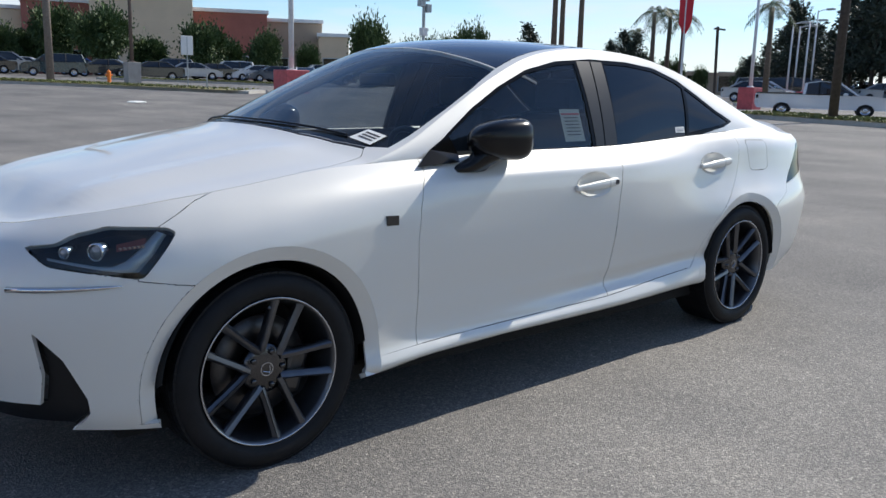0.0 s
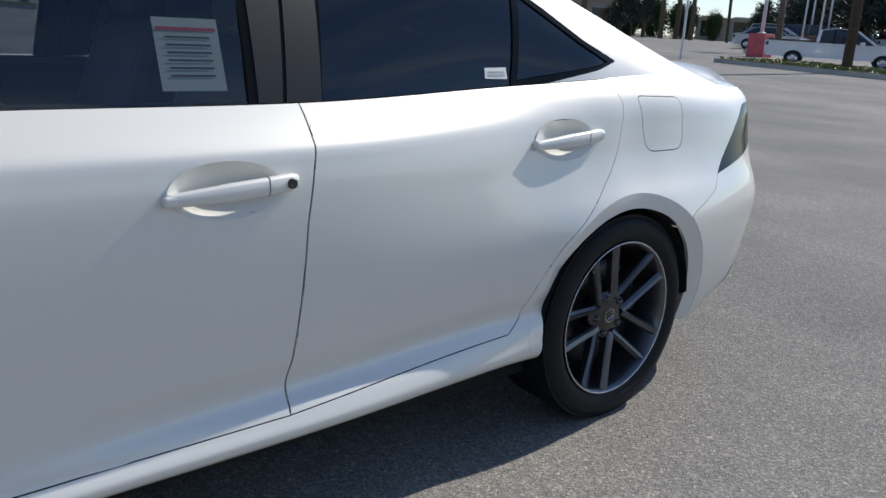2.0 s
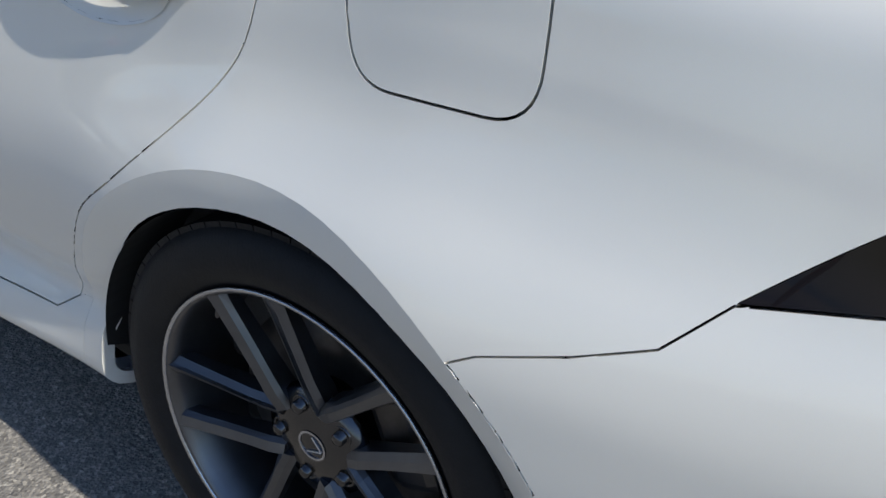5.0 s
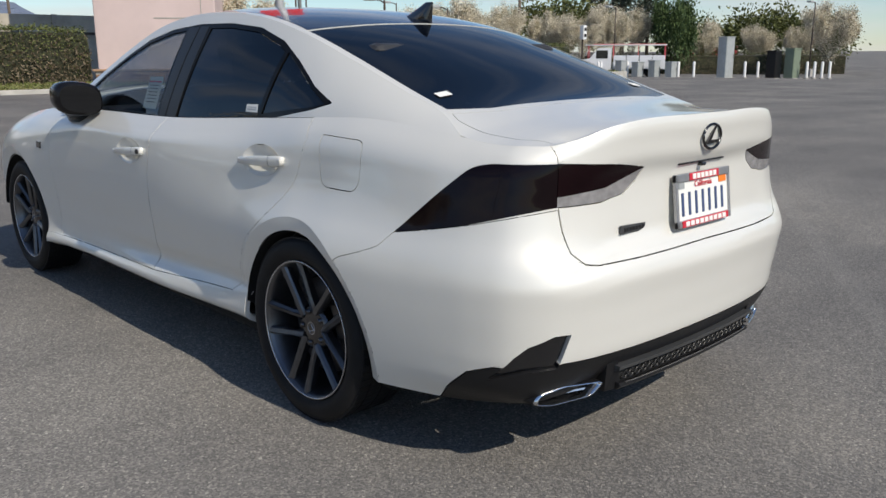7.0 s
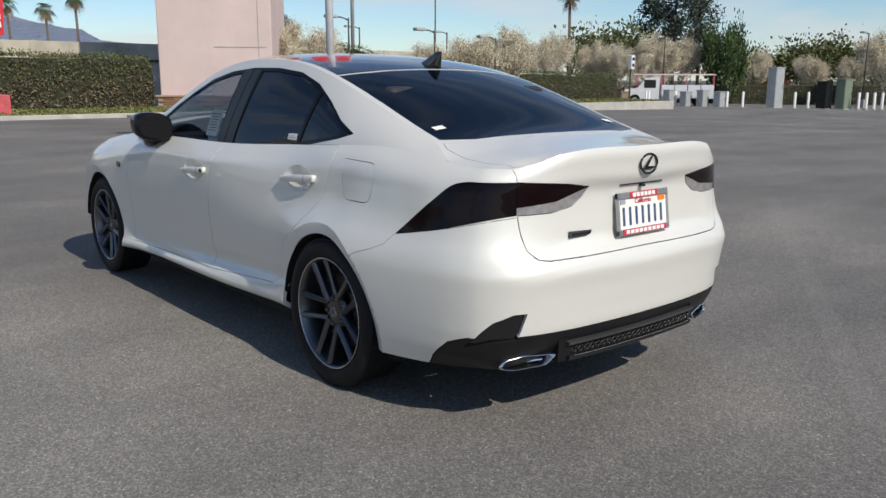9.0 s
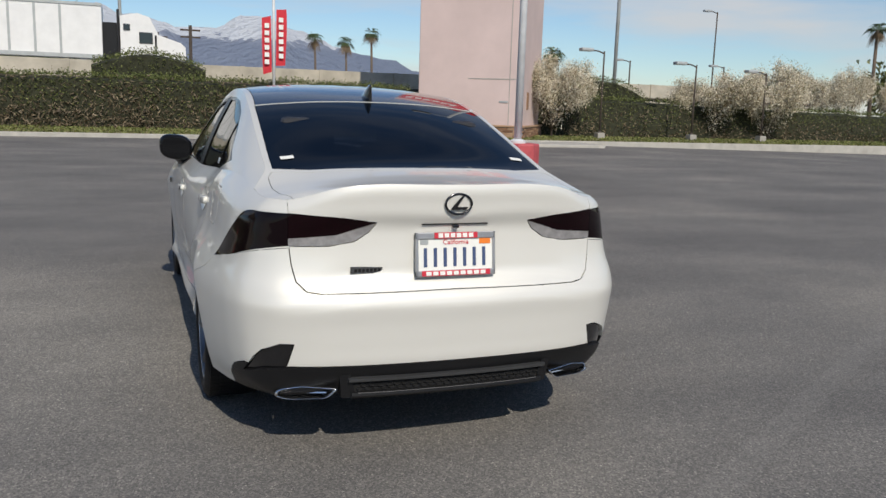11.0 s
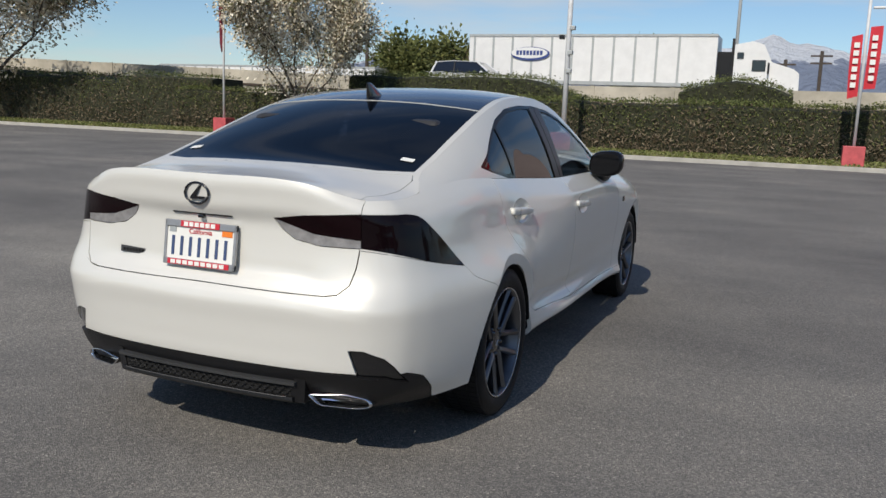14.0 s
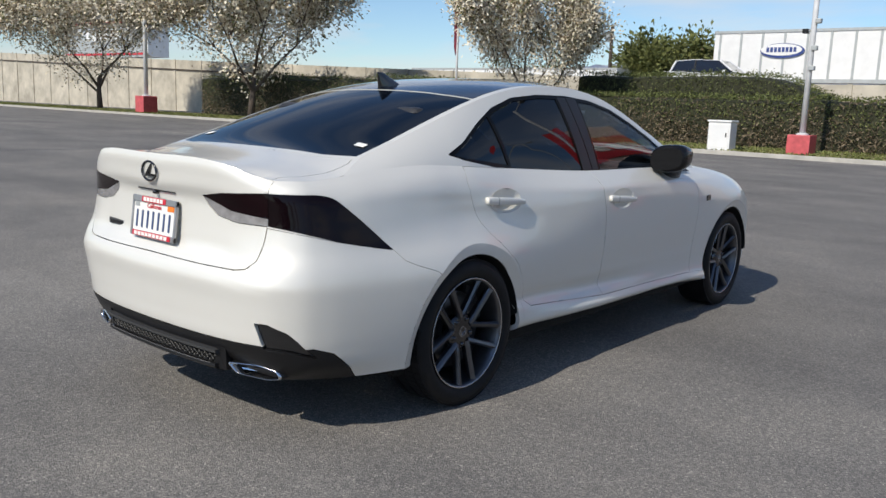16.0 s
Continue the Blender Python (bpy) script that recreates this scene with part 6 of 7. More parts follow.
def road_car(kind, paint, label, x, y, z, turn, group="parked cars", scale=1.0):
    """A plain parked car: lofted body, glass band, lamps and four wheels. Its nose points along +x."""
    t = thing("parked_car" if kind != "pickup" else "pickup_truck", label, "car" if kind != "pickup" else "pickup", group, (x, y, z), turn)
    t.scale = (scale,) * 3
    L, W, H, bel = {"sedan": (4.7, 1.82, 1.45, .92), "suv": (4.75, 1.88, 1.75, 1.05), "pickup": (5.5, 1.95, 1.80, 1.08)}[kind]
    low = {"sedan": [(-2.35, .55), (-2.33, .95), (-1.6, 1.02), (1.05, .98), (1.9, .82), (2.28, .66), (2.35, .4), (2.3, .28), (-2.3, .28)],
           "suv": [(-2.37, .6), (-2.34, 1.08), (-1.6, 1.12), (1.2, 1.08), (2.1, .98), (2.33, .75), (2.37, .4), (2.3, .3), (-2.3, .3)],
           "pickup": [(-2.75, .6), (-2.73, 1.12), (-.75, 1.14), (1.1, 1.12), (2.4, 1.02), (2.68, .8), (2.75, .45), (2.65, .36), (-2.65, .36)]}[kind]
    bm = bmesh.new()
    loft(bm, [[(a * k, s * W / 2, b) for a, b in low] for s, k in ((-.93, .96), (-1, .99), (-1, 1), (1, 1), (1, .99), (.93, .96))])
    bmesh.ops.bevel(bm, geom=[e for e in bm.edges], offset=.03, segments=1, affect="EDGES")
    part("body", bm, paint, t, smooth=False)
    cab = {"sedan": [(-1.75, .98), (-1.0, 1.40), (-.3, H), (.35, 1.42), (1.25, .96)], "suv": [(-2.25, 1.08), (-2.0, 1.68), (-1.0, H), (.45, 1.70), (1.35, 1.06)],
           "pickup": [(-.78, 1.10), (-.72, 1.70), (-.2, H), (.55, 1.76), (1.35, 1.08)]}[kind]
    n = len(cab)
    bm = bmesh.new()
    rows = [[(a, s * (W / 2 * .95 if i in (0, n - 1) else W / 2 * .74), b) for i, (a, b) in enumerate(cab)] for s in (-1, 1)]
    loft(bm, rows)
    part("glasshouse", bm, BLACK_GLOSS, t, "dark glass")
    bm = bmesh.new()
    rf = cab[1:-1]
    loft(bm, [[(a, s * W / 2 * .745, b + d) for a, b in rf for d in (.012,)] + [(a, s * W / 2 * .745, b - .06) for a, b in rf[::-1]] for s in (-1, 1)])
    part("roof", bm, paint, t)
    for s in (-1, 1):
        for i0, i1, wv in ((0, 1, .09), (n - 2, n - 1, .07)):
            (a0, b0), (a1, b1) = cab[i0], cab[i1]
            w0, w1 = (W / 2 * (.95 if q in (0, n - 1) else .75) for q in (i0, i1))
            part("pillar", tube(bmesh.new(), [(a0, s * w0, b0), (a1, s * w1, b1)], wv * .7, 5), paint, t)
        mid = (cab[1][0] + cab[-2][0]) / 2 - .1
        part("pillar", tube(bmesh.new(), [(mid, s * W / 2 * .95, bel), (mid, s * W / 2 * .76, H - .06)], .045, 5), BLACK_MATT, t)
        for yx in (-L * .295, L * .30):
            wh = new("wheel")
            wh.parent = t
            wh.matrix_basis = pose(yx, s * (W / 2 - .10), .33)
            part("tyre", lathe(bmesh.new(), [(-.11, .2), (-.11, .31), (-.08, .34), (.08, .34), (.11, .31), (.11, .2)], 20, "y", closed=False), RUBBER, wh)
            part("rim", lathe(bmesh.new(), [(.09 * s, .22), (.10 * s, .2), (.06 * s, .12), (.07 * s, .01)], 16, "y"), RIM_LIP, wh)
        part("head_lamp", boxed(L / 2 - .22, L / 2 - .04, min(s * W * .28, s * W * .46), max(s * W * .28, s * W * .46), bel - .26, bel - .14, .03), LAMP_CLEAR, t)
        part("tail_lamp", boxed(-L / 2 - .01, -L / 2 + .14, min(s * W * .36, s * W * .495), max(s * W * .36, s * W * .495), bel - .22, bel - .04, .02), LAMP_RED, t)
        part("door_mirror", boxed(.75, .93, min(s * W * .49, s * W * .57), max(s * W * .49, s * W * .57), bel - .02, bel + .13, .03), paint, t)
    if kind == "pickup":
        part("bed_rail", boxed(-2.7, -.8, -.93, .93, 1.10, 1.17, .02), BLACK_MATT, t)
        # flat near-black plate drawn for the shade of the open bed
        part("bed_well", boxed(-2.6, -.85, -.80, .80, 1.15, 1.18), VOID, t)
    return t


CAR_WHITE = m_plain("white_car_paint", (0.72, 0.73, 0.75), 0.3, 0.0, 0.03, 2, 0, **{"Coat Weight": 1.0})
CAR_BLACK = m_plain("black_car_paint", (0.008, 0.010, 0.016), 0.2, 0.0, 0.1, 2, 0, **{"Coat Weight": 1.0})
CAR_GREY = m_plain("grey_car_paint", (0.07, 0.085, 0.11), 0.3, 0.2, 0.1, 2, 0, **{"Coat Weight": 1.0})
CAR_SILVER = m_plain("silver_car_paint", (0.42, 0.43, 0.45), 0.3, 0.5, 0.05, 2, 0, **{"Coat Weight": 1.0})
CAR_BLUE = m_plain("blue_car_paint", (0.03, 0.06, 0.22), 0.25, 0.2, 0.1, 2, 0, **{"Coat Weight": 1.0})
CAR_TEAL = m_plain("dark_teal_car_paint", (0.012, 0.040, 0.052), 0.25, 0.2, 0.1, 2, 0, **{"Coat Weight": 1.0})
road_car("suv", CAR_WHITE, "white utility vehicle on the freeway", -15.5, 40.5, 2.55, 0, "freeway cars")


def pylon():
    t = thing("pylon", "tall faded pink stucco pylon on a brick plinth", "pylon", at=(13.3, 25.1, 0), turn=-36)
    w = 4.3
    part("shaft", boxed(-w, 0, 0, w, .55, 13, .04), STUCCO_PINK, t)
    plinth = part("plinth", boxed(-w - .10, .10, -.10, w + .10, -.1, .60, .01), CONCRETE, t, "brick plinth")
    part("shaft_groove", boxed(-.52, -.49, -.012, .02, .6, 13), CONCRETE, t)
    part("wall_vent", boxed(-.9, -.55, -.03, .02, 1.55, 1.62), GREY_METAL, t)
    part("wall_hatch", boxed(-.02, .025, 1.1, 1.5, 1.3, 2.0, .01), BRICKS, t, "rust-brown hatch")
    part("stain_strip", boxed(-2.2, -.2, -.014, .01, 2.45, 2.49), CONCRETE, t)
    for fc in (0, 1):
        sign = part("sign_box", boxed(-w + .2, -.2, -.25, -.02, 8.6, 11.6, .04) if fc == 0 else boxed(.02, .25, .2, w - .2, 8.6, 11.6, .04), BANNER, t, "red sign box with white bars")
        for k in range(6):
            u = .5 + k * .56
            part("sign_bar", boxed(-w + u, -w + u + .4, -.29, -.24, 9.7, 10.6) if fc == 0 else boxed(.24, .29, u, u + .4, 9.7, 10.6), PAPER, sign)
    part("coping", boxed(-w - .18, .18, -.18, w + .18, .58, .66, .02), BRICKS, plinth)
    me = bpy.data.meshes.new("brick")
    b = boxed(-.20, .20, -.03, .03, -.045, .045, .008, 1)
    b.to_mesh(me)
    b.free()
    me.materials.append(BRICKS)
    r = random.Random(4)
    for row in range(6):
        for k in range(11):
            for face in (0, 1):
                o = new("brick", me)
                o.parent = plinth
                u = .02 + k * .41 + (.2 if row % 2 else 0)
                if u > w - .1:
                    continue
                z = .03 + row * .098
                o.matrix_basis = pose(-w + u + .1, -.11 - r.uniform(0, .012), z) if face == 0 else pose(.11 + r.uniform(0, .012), u + .1, z, 0, 0, 90)


BANNER = m_plain("red_cloth", (0.55, 0.03, 0.045), 0.85, 0, .1, 4, .1, 200)
BRICKS = N("brown_brick", 0.9)
_ri2 = BRICKS.add("ObjectInfo").outputs["Random"]
BRICKS.base(BRICKS.ramp(_ri2, [(0, (.16, .085, .05)), (.5, (.30, .17, .10)), (1, (.42, .28, .18))]))
BRICKS.bump(BRICKS.noise(40.0), .4, .01)
BRICKS = BRICKS.m
pylon()


def light_post(x, y, z, base_w, base_h, pole_h, label, octagon=False, head=True, base_mat=None, pole_mat=None, pole_r=.07, cameras=False):
    t = thing("light_post", label, "light post", "light posts", (x, y, z))
    n = 8 if octagon else 4
    bm = bmesh.new()
    rings = []
    for zz, k in ((-.2, 1.0), (base_h - .03, 1.0), (base_h, .96)):
        rings.append([(base_w / 2 * k / math.cos(math.pi / n) * math.cos(2 * math.pi * (q + .5) / n), base_w / 2 * k / math.cos(math.pi / n) * math.sin(2 * math.pi * (q + .5) / n), zz) for q in range(n)])
    part("footing", loft(bm, rings), base_mat or RED_PAINT, t, "painted concrete footing")
    part("flange", lathe(bmesh.new(), [(base_h, .001), (base_h, pole_r * 2), (base_h + .04, pole_r * 2), (base_h + .07, pole_r * 1.25), (base_h + .07, .001)], 16, "z"), pole_mat or POLE_GREY, t)
    part("pole", tube(bmesh.new(), [(0, 0, base_h), (0, 0, base_h + (pole_h - base_h) * .5), (0, 0, pole_h)], [pole_r, pole_r * .9, pole_r * .75], 14), pole_mat or POLE_GREY, t, smooth=True)
    if head:
        part("arm", tube(bmesh.new(), [(0, 0, pole_h - .1), (-.3, 0, pole_h), (-.7, 0, pole_h + .02)], .03, 8), pole_mat or POLE_GREY, t)
        part("lamp_head", boxed(-1.15, -.6, -.17, .17, pole_h - .04, pole_h + .10, .04), GREY_METAL, t)
    if cameras:
        for dz, dx in ((0, -.22), (.32, .16), (-.55, .12), (-1.2, .10)):
            zc_ = cameras + dz
            part("bracket", tube(bmesh.new(), [(0, 0, zc_), (dx, -.05, zc_)], .025, 6), GREY_METAL, t)
            part("camera_box", boxed(dx - .10, dx + .08, -.16, .04, zc_ - .10, zc_ + .05, .02), BLACK_MATT if dz == 0 else GREY_METAL, t)
    return t


post_near = light_post(5.12, 7.98, 0, .70, .74, 6.9, "light pole on an octagonal red footing", octagon=True)
light_post(-15.8, -3.5, 0, .70, .74, 10.0, "light pole on a square red footing", head=False)
light_post(-6.05, 25.4, .12, .74, .66, 8.5, "pole with cameras on a red footing", cameras=4.1, head=False, pole_r=.10)
light_post(-47.4, 25.4, .12, 1.0, 1.1, 12, "pole on a red footing on the verge", head=False, pole_r=.14, cameras=6.9)
for x_, h_ in ((17.75, 3.85), (22.5, 3.5), (26.4, 3.3)):
    light_post(x_, 26.5, .0, .34, .42, h_, "slim lamp post on a concrete footing", base_mat=CONCRETE, pole_mat=WOOD_POLE, pole_r=.045)
for x_, y_ in ((22.3, 33.0), (-1.7, 45.0)):
    light_post(x_, y_, 0, .4, .4, 16, "tall slim freeway light pole", base_mat=CONCRETE, pole_mat=GREY_METAL, pole_r=.10)


def feather_flag(x, y, z, both, label):
    t = thing("banner_post", label, "flag", "banners", (x, y, z))
    part("footing", boxed(-.33, .33, -.33, .33, -.1, .64, .02), RED_PAINT, t, "red footing")
    part("pole", tube(bmesh.new(), [(0, 0, .6), (0, 0, 6.6)], .05, 10), POLE_GREY, t, smooth=True)
    if both:
        for s, dz, w in ((1, 0, .34), (-1, -.22, .30)):
            cols = []
            for k in range(9):
                u = k / 8
                cols.append([(s * (.07 + .03 * u), -.02 * math.sin(u * 4), 2.45 + dz + 1.95 * u), (s * (.07 + w * (1 - .18 * u ** 3) + .10 * u), .05 * math.sin(u * 5 + 1), 2.42 + dz + 1.95 * u + .06 * s)])
            bm = bmesh.new()
            rr = [[bm.verts.new(p) for p in c] for c in cols]
            for a, b in zip(rr, rr[1:]):
                bm.faces.new((a[0], a[1], b[1], b[0]))
            f = part("banner", bm, BANNER, t, "red cloth banner with white bars", smooth=True)
            for k in range(6):
                part("banner_bar", boxed(min(s * .17, s * .33), max(s * .17, s * .33), -.075, -.06, 2.72 + dz + k * .25, 2.88 + dz + k * .25), PAPER, f)
        part("lamp_head", boxed(.1, .45, -.08, .08, 4.95, 5.02, .02), WHITE_METAL, t)
    else:
        rings = [[(-.10 + w * math.cos(q) * .6, w * .4 * math.sin(q), zz) for q in [2 * math.pi * i / 10 for i in range(10)]] for zz, w in ((3.45, .04), (3.8, .16), (4.6, .20), (5.6, .24), (6.5, .22))]
        part("banner", loft(bmesh.new(), rings), DARK_BANNER, t, "furled dark red banner", smooth=True)


for s_, z_ in ((1, 3.25), (-1, 3.35)):
    bm = bmesh.new()
    rr = [[bm.verts.new((s_ * a, b, z_ + 1.95 * k / 8)) for a, b in ((.09, .0), (.09 + .36 * (1 - .2 * (k / 8) ** 3), .05 * math.sin(k * .7)))] for k in range(9)]
    for a, b in zip(rr, rr[1:]):
        bm.faces.new((a[0], a[1], b[1], b[0]))
    part("banner", bm, BANNER, post_near, "red cloth banner", smooth=True)
DARK_BANNER = m_plain("dark_red_cloth", (0.16, 0.02, 0.035), 0.85, 0, .2, 4, .1, 200)
feather_flag(3.62, 25.4, .12, True, "post with two red feather banners on a red footing")
feather_flag(-21.3, 25.4, .12, False, "post with a furled dark red banner")


def cabinet(x, y, w, h, mat, label, z=.12, d=.6):
    t = thing("utility_cabinet", label, "utility cabinet", "utility cabinets", (x, y, z))
    part("cabinet_body", boxed(-w / 2, w / 2, -d / 2, d / 2, 0, h - .06, .02), mat, t)
    part("cabinet_lid", boxed(-w / 2 - .04, w / 2 + .04, -d / 2 - .04, d / 2 + .04, h - .07, h, .02), mat, t)
    part("cabinet_door", boxed(-w / 2 + .06, w / 2 - .06, -d / 2 - .012, -d / 2 + .01, .10, h - .14, .006), mat, t)
    part("door_handle", boxed(w / 2 - .16, w / 2 - .12, -d / 2 - .03, -d / 2, h * .45, h * .58, .006), BLACK_MATT, t)
    part("plinth", boxed(-w / 2 - .12, w / 2 + .12, -d / 2 - .12, d / 2 + .12, -.15, .02, .01), CONCRETE, t)


cabinet(-14.9, 24.85, .92, 1.2, WHITE_METAL, "pale steel utility cabinet on a concrete plinth")
cabinet(-8.6, 24.85, .80, 1.05, WHITE_METAL, "pale grey utility cabinet on a concrete plinth")

# trees on the verge
bt = blossom_tree(21)
bt.matrix_world = pose(-18.4, 26.6, .15) @ Matrix.Diagonal((.95, .95, 1.08, 1))
bt.scale = (.95, .95, 1.08)
for x, y, z, s, a in ((-38.2, 26.8, .2, 1.75, 70), (-56.5, 27.0, .2, 1.7, 160), (15.9, 27.4, .1, .44, 200), (25.2, 28.6, -.1, .52, 20), (28.4, 28.2, -.1, .50, 120)):
    o = copy_thing(bt, pose(0, 0, 0))
    o.scale = (s, s, s * (.92 if s > .5 else 1.15))
    o.location = (x, y, z)
    o.rotation_euler = (0, 0, radians(a))
g1 = green_tree(5, 7.2, LEAF_YEL, "round willow-like tree beyond the freeway", 70, .8, .2, .9, .2)
g1.location = (-28.4, 62, 1.0)
g2 = green_tree(6, 6.5, LEAF, "round dark green tree beyond the freeway", 70, .75, .2, .9, .2)
g2.location = (-8.3, 62, .5)
bare = thing("bare_tree", "bare slender tree beyond the freeway", "tree", "trees", (-40.5, 58, .5))
branches(bare, 7.4, .45, 33, .3, 4, BARK, .10, .1, 4)
g4 = green_tree(12, 4.4, LEAF, "small dark green bush beyond the freeway", 60, .6, .15, .9, .18)
g4.location = (-38.2, 60, .5)
g3 = green_tree(8, 5.6, BUDS, "bare reddish tree beyond the freeway", 36, .7, .2, .9, .16)
g3.location = (-21.5, 62, .8)
for i_, (x, h) in enumerate(((12.1, 5.4), (14.55, 5.2), (16.6, 6.0))):
    p_ = fan_palm(30 + i_, h, .75)
    p_.location = (x, 60, .8)
p_ = fan_palm(40, 5.2, .9)
p_.location = (26.5, 48, 0)
for x in (2.9, .6):
    t = thing("utility_pole", "dark wooden utility pole with two cross arms", "utility pole", "utility poles", (x, 60, 0))
    part("pole", tube(bmesh.new(), [(0, 0, 0), (0, 0, 6.6 if x > 1 else 6.0)], .12, 8), WOOD_POLE, t)
    for z in (6.2, 5.7):
        part("cross_arm", boxed(-.7, .7, -.06, .06, z - (0 if x > 1 else .6), z + .12 - (0 if x > 1 else .6)), WOOD_POLE, t)
t = thing("utility_pole", "dark wooden utility pole beyond the freeway", "utility pole", "utility poles", (-32.9, 60, 0))
part("pole", tube(bmesh.new(), [(0, 0, 0), (0, 0, 8.6)], .16, 8), WOOD_POLE, t)
part("transformer", lathe(bmesh.new(), [(7.2, .01), (7.2, .25), (8.0, .25), (8.0, .01)], 12, "z", (-.35, 0, 0)), GREY_METAL, t)

# mountains
def ridge(name, pts, dist_y, base, snow, label):
    """A mountain range with ribs and gullies."""
    fxr = curve([p[0] for p in pts], [p[1] for p in pts])
    bm = bmesh.new()
    nx, ny = 190, 26
    x0, x1 = pts[0][0], pts[-1][0]
    vs = []
    for i in range(nx):
        x = x0 + (x1 - x0) * i / (nx - 1)
        top = max(10, float(fxr(x)) + 16 * noise.fractal(Vector((x * .012, 1, 3)), 1, 2, 5))
        col = []
        for j in range(ny):
            v = j / (ny - 1)
            rib = 70 * noise.fractal(Vector((x * .008, v * 2.0, 7)), 1, 2.1, 5) * math.sin(math.pi * v) ** .7
            col.append(bm.verts.new((x, dist_y - 900 * (1 - v) + rib * 2, base + (top - base) * v ** 1.25 + rib * .25)))
        vs.append(col)
    for i in range(nx - 1):
        for j in range(ny - 1):
            bm.faces.new((vs[i][j], vs[i + 1][j], vs[i + 1][j + 1], vs[i][j + 1]))
    return solid(name, bm, snow, label, "mountains", kind="structure", smooth=True)


# the haze of distance is put into the rock colour as pale blue
MTN = N("haze_tinted_mountain", 1.0)
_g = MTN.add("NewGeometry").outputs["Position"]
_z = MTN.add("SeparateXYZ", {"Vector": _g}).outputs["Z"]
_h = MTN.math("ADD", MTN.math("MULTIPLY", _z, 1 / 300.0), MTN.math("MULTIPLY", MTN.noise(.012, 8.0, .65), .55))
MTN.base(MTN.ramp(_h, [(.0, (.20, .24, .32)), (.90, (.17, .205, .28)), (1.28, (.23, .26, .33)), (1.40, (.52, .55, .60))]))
MTN.bump(MTN.noise(.03, 8.0), 1.0, 30)
ridge("backdrop", [(-3200, 130), (-2300, 150), (-2060, 180), (-1700, 215), (-1300, 240), (-1180, 250), (-1060, 240), (-930, 250), (-800, 278), (-740, 285), (-670, 262), (-570, 225), (-400, 235), (-240, 275), (-110, 312), (-45, 300), (40, 282), (155, 255), (275, 262), (405, 306), (500, 296), (600, 262), (665, 240), (760, 205), (900, 180), (1100, 130), (1500, 80), (2200, 40)], 3200, 0, MTN.m, "distant snow-topped mountains with blue haze in their colour")


def sized(ob, w, h):
    """Scales a tree to a width and a height."""
    lo, hi = [1e9] * 3, [-1e9] * 3
    for c in ob.children:
        for v in list(c.data.vertices)[::7]:
            for i in range(3):
                lo[i], hi[i] = min(lo[i], v.co[i]), max(hi[i], v.co[i])
    k = w / (.5 * (hi[0] - lo[0] + hi[1] - lo[1]))
    ob.scale = (k, k, h / hi[2])
    return ob

# ---- east side of the car park ----
ZE = -.50
def bollard(x, y, z, h=1.05, mat=None):
    t = thing("bollard", "pale steel bollard in a row", "bollard", "bollards", (x, y, z))
    part("post", lathe(bmesh.new(), [(-.2, .085), (h - .05, .085), (h, .05), (h + .01, .001)], 12, "z"), mat or WHITE_METAL, t, smooth=True)
    part("footing", lathe(bmesh.new(), [(-.1, .16), (.04, .15), (.05, .086)], 12, "z"), CONCRETE, t)
    return t


bo = bollard(45.1, 31.0, ZE)
for x, y in ((45.6, 31.6), (46.6, 29.9), (47.6, 28.3), (48.3, 27.0), (48.9, 26.2), (50.5, 23.4), (50.9, 22.7), (51.2, 22.1), (52.1, 20.0), (52.3, 19.6), (52.5, 19.2), (52.7, 18.8)):
    copy_thing(bo, pose(x, y, ZE))
cabinet(49.9, 24.5, 1.05, 2.65, GREY_METAL, "tall pale grey electrical cabinet", ZE)
cabinet(51.4, 21.9, .9, 1.75, BLACK_MATT, "dark square service cabinet", ZE)
cabinet(51.9, 20.9, 1.0, 1.9, GREEN_METAL, "dull green service cabinet", ZE)
cabinet(44.5, 32.8, .9, 1.0, m_plain("brown_metal", (.22, .17, .11), .6), "low brown service box", ZE)
for k in range(4):
    cabinet(46.3 + k * .55, 30.2 - k * .95, .7, 1.15 - .1 * (k % 2), GREY_METAL, "grey meter cabinet behind the bollards", ZE, .5)


